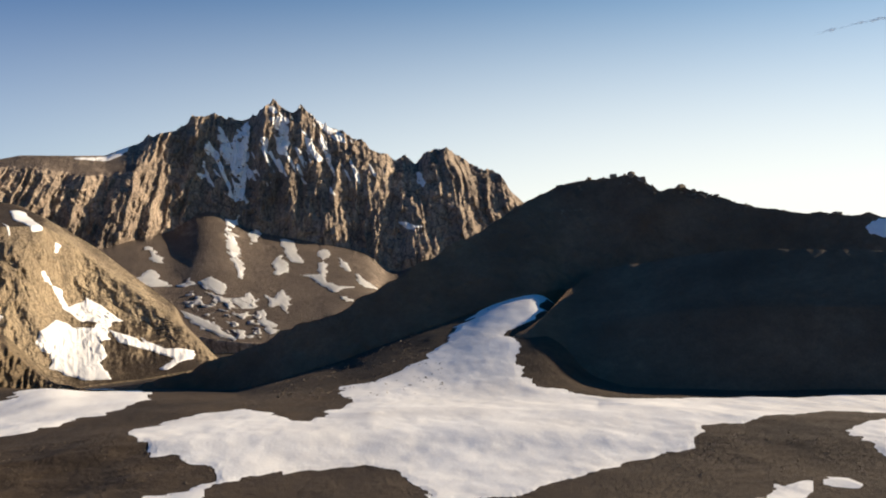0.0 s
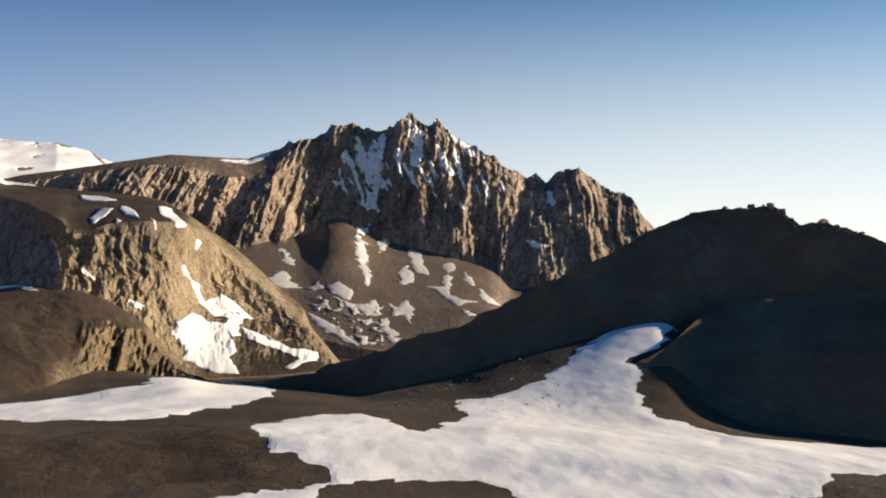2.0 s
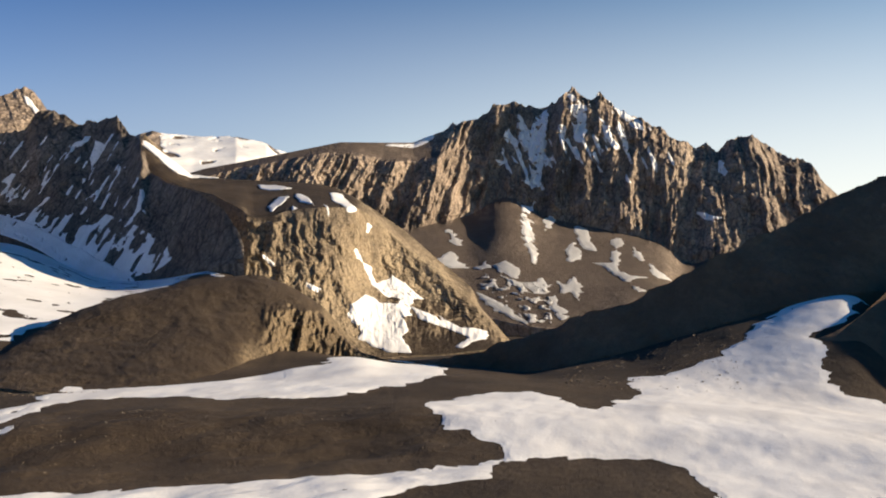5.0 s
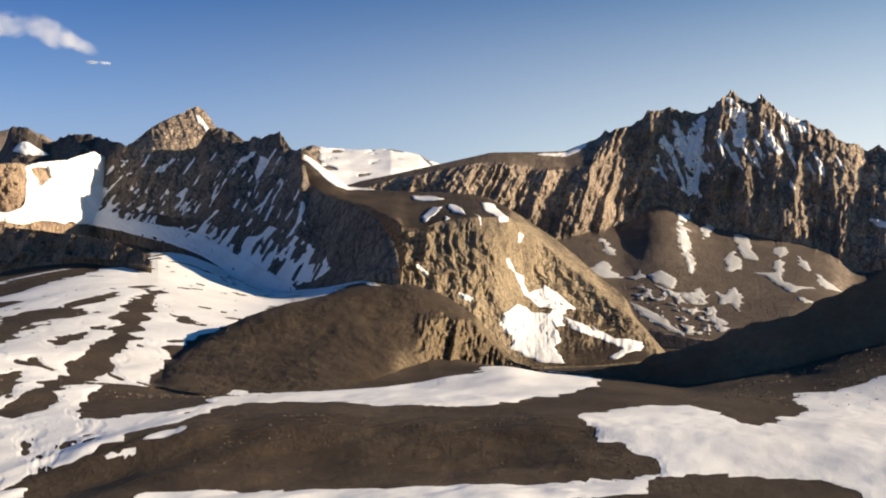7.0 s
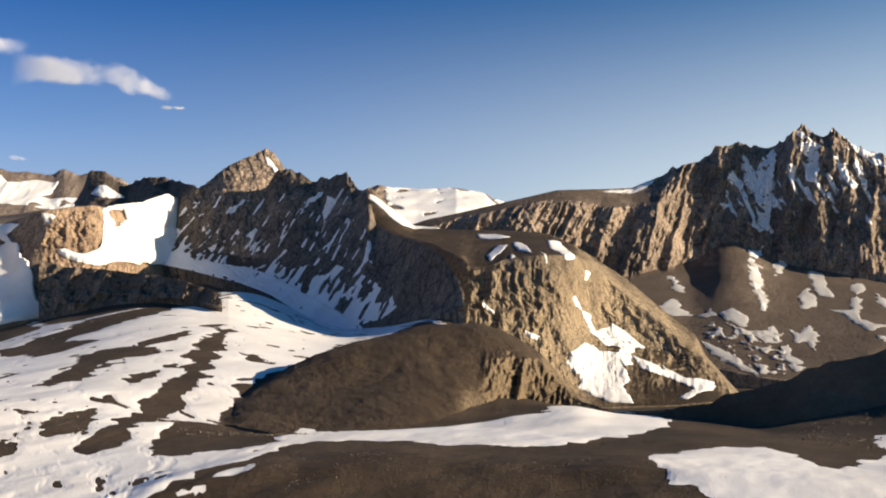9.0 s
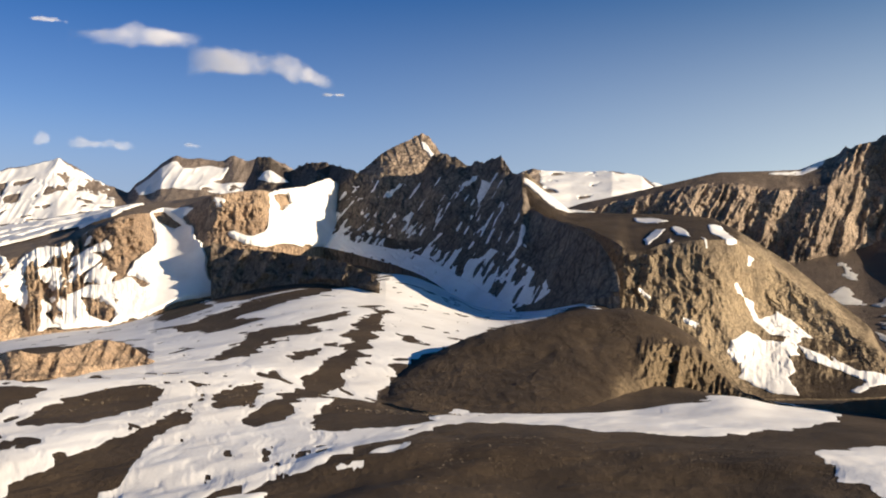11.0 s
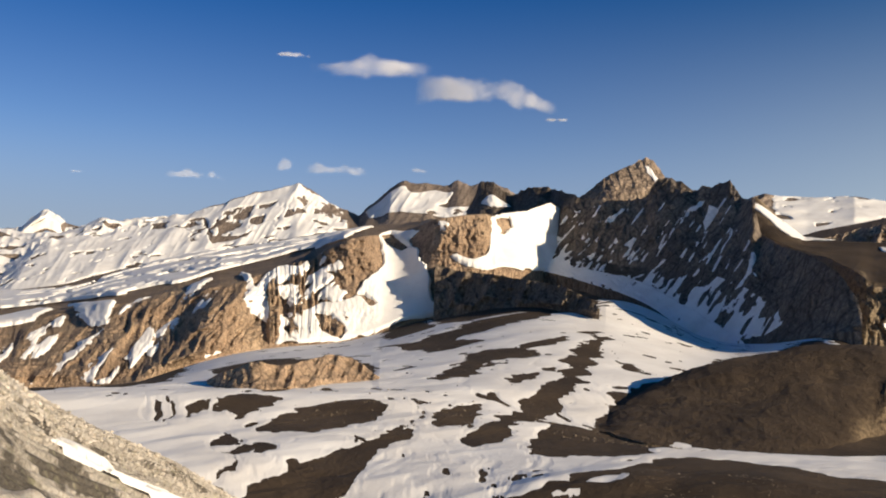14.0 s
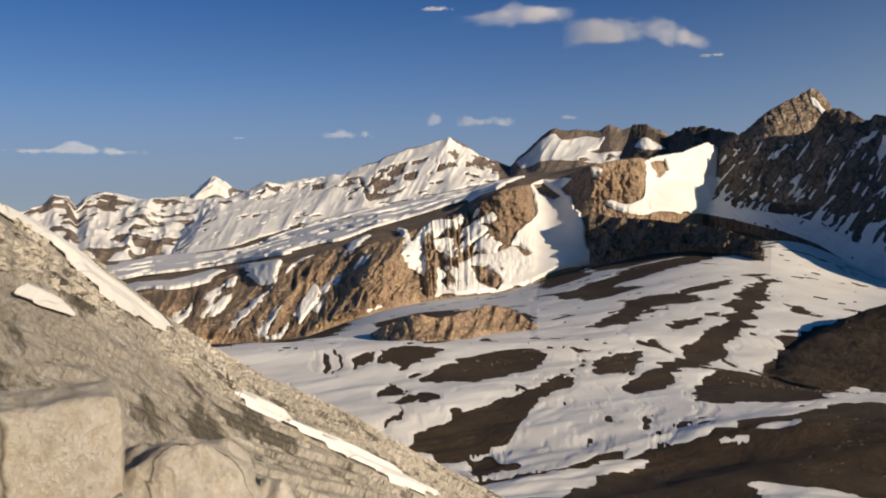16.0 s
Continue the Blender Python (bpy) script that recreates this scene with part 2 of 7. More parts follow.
class Landform:
    def __init__(self, lines, blur=0.12, relief=None, rows=None, round_off=False, soft=None):
        lo = max(min(p[0] for p in line) for line in lines)
        hi = min(max(p[0] for p in line) for line in lines)
        self.lo, self.hi, self.relief, self.round_off = lo, hi, relief, round_off
        self.rows = rows or [30] * (len(lines) - 1)
        self.grid = np.linspace(lo, hi, int((hi - lo) / 0.03) + 2)
        self.r, self.z = [], []
        for number, line in enumerate(lines):
            width = blur if not soft or number not in soft else soft[number]
            pad = int(3 * width / 0.03) + 1
            k = np.exp(-0.5 * (np.arange(-pad, pad + 1) * 0.03 / width) ** 2)
            k /= k.sum()
            line = sorted(line)
            for store, i in ((self.r, 1), (self.z, 2)):
                dense = np.interp(self.grid, [p[0] for p in line], [p[i] for p in line])
                store.append(np.convolve(np.pad(dense, pad, mode="edge"), k, mode="valid"))
        self.r, self.z = np.array(self.r), np.array(self.z)

    def base(self, a, v):
        """Range and height of the plain loft at bearings a and courses v (0 at the foot, one more at every line)."""
        n = len(self.r)
        i = np.clip(np.floor(v).astype(int), 0, n - 2)
        w = v - i
        c = np.clip((a - self.lo) / (self.hi - self.lo) * (len(self.grid) - 1), 0, len(self.grid) - 1.001)
        c0 = np.floor(c).astype(int)
        cw = c - c0

        def at(m, k):
            k = np.clip(k, 0, n - 1)
            return m[k, c0] * (1 - cw) + m[k, c0 + 1] * cw

        out = []
        for m in (self.r, self.z):
            p1, p2 = at(m, i), at(m, i + 1)
            if self.round_off:
                p0, p3 = at(m, i - 1), at(m, i + 2)
                d1, d2 = 0.5 * (p2 - p0), 0.5 * (p3 - p1)
                s1 = np.where((p2 - p1) * (p1 - p0) > 0, 1, 0)
                s2 = np.where((p3 - p2) * (p2 - p1) > 0, 1, 0)
                d1, d2 = s1 * np.sign(d1) * np.minimum(np.abs(d1), 2 * np.minimum(np.abs(p2 - p1), np.abs(p1 - p0)) + 1e-6), s2 * np.sign(d2) * np.minimum(np.abs(d2), 2 * np.minimum(np.abs(p3 - p2), np.abs(p2 - p1)) + 1e-6)
                out.append(p1 * (2 * w**3 - 3 * w**2 + 1) + d1 * (w**3 - 2 * w**2 + w) + p2 * (3 * w**2 - 2 * w**3) + d2 * (w**3 - w**2))
            else:
                out.append(p1 * (1 - w) + p2 * w)
        return out

    def at(self, a, v, lift=0.0, ease=1.0):
        """Points of the finished surface, with its relief."""
        r, z = self.base(a, v)
        along, up = self.relief(np.radians(a) * 1000, r, z, v) if self.relief else (0.0, 0.0)
        along, up = along * ease, up * ease
        z = z + up
        s = 1 + (along - lift * 0.6) / np.maximum(r, 1)
        b = np.radians(a)
        return np.stack([-np.sin(b) * r * s, np.cos(b) * r * s, z * s + lift], axis=-1)

    def courses(self):
        v = [np.linspace(i, i + 1, n, endpoint=False) for i, n in enumerate(self.rows)]
        return np.concatenate(v + [[len(self.rows)]])


def sheet_mesh(name, pts, keep=None):
    """A mesh over a grid of points; keep: the cells that are filled."""
    n, m = pts.shape[:2]
    idx = np.arange(n * m).reshape(n, m)
    quads = np.stack([idx[:-1, :-1], idx[:-1, 1:], idx[1:, 1:], idx[1:, :-1]], axis=-1)
    quads = quads.reshape(-1, 4) if keep is None else quads[keep]
    flat = pts.reshape(-1, 3)
    used = np.unique(quads)
    number = np.zeros(n * m, dtype=np.int64)
    number[used] = np.arange(len(used))
    flat, quads = flat[used], number[quads]
    mesh = bpy.data.meshes.new(name)
    mesh.vertices.add(len(flat))
    mesh.vertices.foreach_set("co", flat.astype(np.float32).ravel())
    mesh.loops.add(quads.size)
    mesh.loops.foreach_set("vertex_index", quads.astype(np.int32).ravel())
    mesh.polygons.add(len(quads))
    mesh.polygons.foreach_set("loop_start", np.arange(0, quads.size, 4, dtype=np.int32))
    mesh.update(calc_edges=True)
    mesh.validate()
    return mesh


def land_object(name, form, step, material, label, category, kind="", skirt=40.0, smooth=True, parts=()):
    """The form as one mesh, or as an empty with a mesh for each stretch of courses in parts."""
    a = np.arange(form.lo, form.hi + step * 0.5, step)
    v = form.courses()
    A, V = np.meshgrid(np.clip(a, form.lo, form.hi), v)
    pts = form.at(A, V)
    if skirt:  # the foot goes on into the ground
        low = pts[:1].copy()
        low[..., :2] *= 1 + 0.3 * skirt / np.maximum(np.hypot(low[..., 0], low[..., 1]), 1)[..., None]
        low[..., 2] -= skirt
        pts, v = np.concatenate([low, pts]), np.concatenate([[v[0]], v])

    def sheet(title, rows):
        mesh = sheet_mesh(title, rows)
        mesh.materials.append(material)
        mesh.polygons.foreach_set("use_smooth", np.full(len(mesh.polygons), smooth))
        return new(title, mesh)

    if not parts:
        return tagged(sheet(name, pts), label, category, kind=kind)
    thing = tagged(new(name), label, category, kind=kind)
    for title, first, last in parts:
        sheet(title, pts[(v >= first - 1e-6) & (v <= last + 1e-6)]).parent = thing
    return thing


def inside(px, py, poly):
    """Signed distance to a polygon, positive inside."""
    d, odd = np.full(px.shape, 1e9), np.zeros(px.shape, bool)
    for (x1, y1), (x2, y2) in zip(poly, poly[1:] + poly[:1]):
        ex, ey = x2 - x1, y2 - y1
        t = np.clip(((px - x1) * ex + (py - y1) * ey) / (ex * ex + ey * ey + 1e-12), 0, 1)
        d = np.minimum(d, np.hypot(px - x1 - t * ex, py - y1 - t * ey))
        odd ^= ((y1 > py) != (y2 > py)) & (px < ex * (py - y1) / (ey if ey else 1e-12) + x1)
    return np.where(odd, d, -d)


def snow_patch(form, outline, holes=(), ragged=(4.0, 14.0), broken=None, lift=0.3, label="patch of old snow on brown scree", group="", name="snow_patch", fine=1.0, rows=1.0, ease=1.0, thin=0.0, specks=None):
    """Snow that lies on a landform inside an outline of (bearing, course). ragged: depth and length of the edge's teeth in metres;
    broken: (share, length across, length along, lean) of rock that shows through in streaks."""
    A0, A1 = min(p[0] for p in outline) - 0.15, max(p[0] for p in outline) + 0.15
    V0, V1 = min(p[1] for p in outline), max(p[1] for p in outline)
    V0, V1 = max(0.0, V0 - 0.02), V1 + 0.02
    A0, A1 = max(A0, form.lo), min(A1, form.hi)
    mid = 0.5 * (A0 + A1)
    vs = np.linspace(V0, V1, 200)
    r, z = form.base(np.full(200, mid), vs)
    run = np.concatenate([[0], np.cumsum(np.hypot(np.diff(r), np.diff(z)))])
    reach = float(r.mean())
    tall = np.degrees(np.ptp(z / r))
    n = int(np.clip(max(tall / (0.045 * rows), run[-1] / (reach * 0.004)), 6, 420))
    a = np.linspace(A0, A1, int((A1 - A0) / (0.045 * fine)) + 3)
    v = np.interp(np.linspace(0, run[-1], n), run, vs)
    A, V = np.meshgrid(a, v)
    across, along = np.radians(A) * reach, np.interp(V, vs, run)

    def plane(poly):
        return [(math.radians(p[0]) * reach, float(np.interp(p[1], vs, run))) for p in poly]

    d = inside(across, along, plane(outline))
    for hole in holes:
        d = np.minimum(d, -inside(across, along, plane(hole)))
    deep, long = ragged
    seed = int(abs(outline[0][0]) * 100) % 997
    rr, zz = form.base(A, V)
    stretch = np.clip(1.4 * run[-1] / max(np.ptp(z), 1.0), 1.0, 1.5)
    gx, gy = across / (long * (1.9 if stretch > 1.4 else 1.0)), along / (long * stretch)
    wx, wy = fbm(gx / 2.7, gy / 2.7, 3, seed + 40), fbm(gx / 2.7 + 7, gy / 2.7, 3, seed + 41)
    d = d + deep * (fbm(gx + 0.9 * wx, gy + 0.9 * wy, 6, seed, 0.62) + 0.5 * wx)
    if specks:
        share, size = specks
        d = np.minimum(d, (fbm(across / size + wx, along / (size * stretch) + wy, 4, seed + 9, 0.55) * 0.5 + 0.5 - share) * size)
    if broken:
        share, wide, tall_s, lean = broken
        d = np.minimum(d, (fbm((across + lean * zz) / wide, along / tall_s, 3 if reach > 1500 else 5, seed + 3, 0.55) * 0.5 + 0.5 - share - thin * (V - V0) / (V1 - V0)) * wide)
    corner = d > 0
    # corners just outside are drawn in to the rim, so that the edge runs clean between the cells
    best, da, dv = np.zeros_like(d), np.zeros_like(d), np.zeros_like(d)
    for i in (-1, 0, 1):
        for j in (-1, 0, 1):
            if i or j:
                rows_at = np.clip(np.arange(d.shape[0]) + i, 0, d.shape[0] - 1)
                cols_at = np.clip(np.arange(d.shape[1]) + j, 0, d.shape[1] - 1)
                other = d[rows_at][:, cols_at]
                better = (other > best) & ~corner
                best = np.where(better, other, best)
                da = np.where(better, A[rows_at][:, cols_at] - A, da)
                dv = np.where(better, V[rows_at][:, cols_at] - V, dv)
    slide = np.where(~corner & (best > 0), -d / np.maximum(best - d, 1e-9), 0.0)
    A, V = A + da * slide, V + dv * slide
    d = np.maximum(d, 0)
    keep = (corner[:-1, :-1].astype(int) + corner[1:, :-1] + corner[:-1, 1:] + corner[1:, 1:]) >= 1
    if not keep.any():
        return
    far = np.clip(reach / 500, 1, 4)
    pts = form.at(A, V, lift * far * (0.35 + 0.65 * np.clip(d / max(deep, 1e-3), 0, 1)), ease)
    groups = [keep] if broken else pieces(keep, 14)
    for cells in groups:
        mesh = sheet_mesh(name, pts, cells)
        mesh.materials.append(SNOW)
        mesh.polygons.foreach_set("use_smooth", np.full(len(mesh.polygons), True))
        tagged(new(name, mesh), label, "snow", group, "stuff" if broken else "")


def pieces(keep, least):
    """The connected pieces of a mask, without the smallest."""
    todo, out, (n, m) = keep.copy(), [], keep.shape
    for start in zip(*np.nonzero(keep)):
        if not todo[start]:
            continue
        todo[start] = False
        stack, cells = [start], []
        while stack:
            i, j = stack.pop()
            cells.append((i, j))
            for p, q in ((i + 1, j), (i - 1, j), (i, j + 1), (i, j - 1)):
                if 0 <= p < n and 0 <= q < m and todo[p, q]:
                    todo[p, q] = False
                    stack.append((p, q))
        if len(cells) >= least:
            piece = np.zeros_like(keep)
            piece[tuple(np.array(cells).T)] = True
            out.append(piece)
    return out


# ---------------------------------------------------------------- relief of each landform
# x: metres along the face at 1000 m of range; r, z: range and height; v: course
def relief_ground(x, r, z, v):
    east, north = x * r / 1000, r
    far = np.clip((r - 200) / 200, 0, 1)
    hollow = np.clip((r - 270) / 60, 0, 1) * np.clip((480 - r) / 60, 0, 1) * np.clip((np.degrees(x / 1000) - 12) / 6, 0, 1)
    return 0.0, 2.2 * hollow * fbm(east / 55, north / 30, 4, 12) + far * ((1.0 + 0.8 * np.clip((900 - r) / 300, 0, 1)) * fbm(east / 90, north / 90, 3, 3) + 0.3 * np.clip((900 - r) / 400, 0, 1) * fbm(east / 14, north / 14, 3, 8))


def relief_dark(x, r, z, v):
    s = x * r / 1000
    face = np.clip(v, 0, 1)
    edge = np.clip(1 - np.abs(v - 1) * 4, 0, 1)
    return 2.6 * fbm(s / 45, z / 30, 5, 21) * np.minimum(face * 4, 1) * (v < 1.3), 1.6 * edge * fbm(s / 16, r * 0 + 2, 4, 5) + 1.0 * fbm(s / 9, r / 9, 4, 6)


def relief_spur(x, r, z, v):
    s = x * r / 1000
    return 0.5 * fbm(s / 30, z / 15, 5, 25) * np.minimum(v * 4, 1) * (v < 2.2), 0.3 * fbm(s / 14, r / 14, 5, 6) * np.clip(v * 3, 0, 1)


def relief_mountain(x, r, z, v):
    s = x * 2.7
    shoulder = np.clip((np.degrees(x / 1000) - 15.5) / 2, 0, 1) * np.clip((v - 1.9) * 4, 0, 1)
    wall = np.clip((v - 0.9) * 5, 0, 1) * np.clip((3.25 - v) * 5, 0, 1) * (1 - 0.9 * shoulder)
    # ribs fan out from above the summit
    fan = 2100 * np.arctan2(s - 410, 2300 - z) + 9 * fbm(s / 120, z / 130, 4, 40) + 0.1 * z
    ribs = ridged(fan / 115, z / 700, 3, 41, 0.5) * 24 + ridged(fan / 44 + 0.2 * fbm(s / 90, z / 90, 3, 46), z / 330, 4, 43, 0.58) * 13 + ridged(fan / 17, z / 60, 3, 48, 0.6) * 6 + fbm(s / 20, z / 20, 4, 44, 0.65) * 6
    crest = np.exp(-((v - 3) / 0.14) ** 2) * (1 - shoulder)
    return -wall * ribs - (1 - wall) * 5 * fbm(s / 120, z / 60, 4, 47), crest * (11 * ridged(s / 60, s * 0, 4, 49) - 4)


def relief_bluff(x, r, z, v):
    s = x * 1.25
    wall = np.clip(v * 2, 0.1, 1) * np.clip((2.0 - v) * 6, 0, 1)
    right = np.clip((24 - np.degrees(x / 1000)) / 4, 0, 1)
    # beds of rock dip to the right; on the ochre face ribs run straight down
    dip, run = 0.75 * z - 0.66 * s + 16 * fbm(s / 60, z / 60, 4, 60, 0.6), 0.66 * z + 0.75 * s
    beds = right * (4 * ridged(dip / 60, run / 150, 4, 61, 0.6) + 2.5 * ridged(dip / 17, run / 50, 4, 66, 0.55))
    flutes = (1 - right) * (5 * ridged((s - 0.15 * z + 12 * fbm(s / 40, z / 40, 3, 67)) / 30, z / 70, 4, 62, 0.6) + 4 * fbm(s / 14, z / 26, 4, 64, 0.6))
    return -wall * (beds + flutes + 4 * fbm(s / 40, z / 40, 4, 63) + 1.3 * ridged(s / 11, z / 16, 4, 68, 0.65)), 1.2 * fbm(s / 40, r / 40, 4, 65) * (v > 1.9) * (v < 2.95)


def relief_brown(x, r, z, v):
    s = x * 0.75
    right = np.clip((28.2 - np.degrees(x / 1000)) / 1.5, 0, 1) * np.clip(v * 3, 0, 1) * np.clip((1.25 - v) * 4, 0, 1)
    return -right * (6 * ridged((s + 0.2 * z) / 17, z / 60, 4, 71, 0.55) + 2.5 * ridged(s / 7, z / 9, 4, 72, 0.6)), 1.8 * fbm(s / 50, r / 50, 5, 73) + 0.4 * fbm(s / 8, r / 8, 3, 74)


def relief_cirque(x, r, z, v):
    s = x * 1.7
    wall = np.clip((v - 0.75) * 2.5, 0.06, 1) * np.clip((2.3 - v) * 5, 0, 1) * np.clip((np.degrees(x / 1000) - 29.5) / 4, 0.1, 1)
    lean = s + 0.5 * z + 12 * fbm(s / 90, z / 70, 3, 80)
    crest = np.exp(-((v - 2) / 0.14) ** 2) * (np.degrees(x / 1000) > 34.5)
    return -wall * (ridged(lean / 58, z / 320, 3, 81, 0.5) * 6 + ridged(lean / 24, z / 120, 3, 82, 0.5) * 2.5 + 3.5 * fbm(s / 15, z / 18, 5, 83, 0.65)), crest * (7 * ridged(s / 52, s * 0, 4, 85, 0.55) - 3)


def relief_pyramid(x, r, z, v):
    s = x * 1.85
    wall = np.clip(v * 4, 0, 1) * np.clip((1.1 - v) * 6, 0, 1)
    return -wall * (5 * ridged((s - 0.3 * z) / 28, z / 60, 4, 86, 0.55) + 2.5 * fbm(s / 9, z / 9, 4, 87)), 2.5 * np.exp(-((v - 1) / 0.15) ** 2) * fbm(s / 12, s * 0, 4, 88)


def relief_scarp(x, r, z, v):
    s, deg = x * 1.65, np.degrees(x / 1000)
    wall = np.clip(v * 5, 0, 1) * np.clip((2.05 - v) * 6, 0, 1)
    # the snow bowl and the headwall are smooth
    wall = wall * (1 - 0.93 * np.clip((deg - 53.4) * 2, 0, 1) * np.clip((57.4 - deg) * 1.5, 0, 1)) * np.clip((deg - 49.4) * 2.5, 0.08, 1)
    left = np.clip((deg - 60) / 4, 0, 1)
    lean = s + 0.75 * left * z + 12 * fbm(s / 60, z / 50, 3, 90)
    n = (5 + 17 * left) * ridged(lean / (44 + 50 * left), z / 170, 3, 91, 0.5) + (5 + 3 * left) * ridged(lean / 22, z / 60, 4, 94, 0.55) + 3.5 * ridged(s / 15, z / 15, 4, 93, 0.65)
    return -wall * n, (v > 1.95) * 3 * fbm(s / 90, r / 160, 3, 95)


def relief_knob(x, r, z, v):
    s = x * 1.3
    return -np.clip(v * 5, 0, 1) * (v < 1.2) * (10 * ridged((s + 0.4 * z) / 40, z / 60, 5, 101) + 4 * fbm(s / 11, z / 11, 4, 102)), 1.6 * fbm(s / 20, r / 20, 3, 103)


def relief_crop(x, r, z, v):
    s = x * 0.75
    return -np.clip(v * 5, 0, 1) * (5 * ridged((s + 0.5 * z) / 16, z / 18, 4, 151) + 2 * fbm(s / 6, z / 6, 3, 152)), 1.2 * fbm(s / 10, r / 14, 4, 153)


def relief_dome(x, r, z, v):
    s = x * r / 1000
    wall = np.clip(v * 4, 0, 1) * np.clip((1.3 - v) * 4, 0, 1)
    crest = np.exp(-((v - 1) / 0.1) ** 2)
    s = x * 3.2
    n = ridged((s + 0.5 * z) / 170, r / 900, 4, 111)
    return -wall * n * 8, wall * n * 5 + crest * 7 * fbm(s / 60, s * 0, 4, 113)


def relief_far(x, r, z, v):
    s = x * r / 1000
    wall = np.clip(v * 4, 0, 1)
    crest = np.exp(-((v - 1) / 0.1) ** 2)
    s = x * 3.8
    n = ridged((s + 0.3 * z) / 240, r / 900, 4, 121)
    return -wall * n * 40, wall * n * 20 * (1 - crest) + crest * 10 * fbm(s / 80, s * 0, 4, 123)


def relief_smooth(x, r, z, v):
    s = x * r / 1000
    rocky = np.clip((np.degrees(x / 1000) - 33.2) / 0.8, 0, 1)
    return -rocky * 30 * ridged(s / 70, z / 90, 4, 141) - 25 * fbm(s / 260, z / 90, 3, 142), 2 * fbm(s / 160, r / 200, 3, 143)


def relief_slab(x, r, z, v):
    s = x * r / 1000
    band = v * 40 + 0.7 * fbm(s / 14, v * 5, 3, 131)
    step = np.floor(band)
    tilt = band - step
    ledge = 0.7 * lattice(step, np.floor(s / 7 + 0.37 * step), 135) + 0.6 * np.minimum(tilt * 9, 1) - 0.5 * tilt
    edge = 1 - 0.6 * np.clip((v - 0.8) * 5, 0, 1)
    return 0.0, 0.006 * r * edge * (ledge + 1.1 * fbm(s / 9, v * 5, 3, 133) + 0.08 * fbm(s / 1.2, v * 60, 4, 137, 0.6))


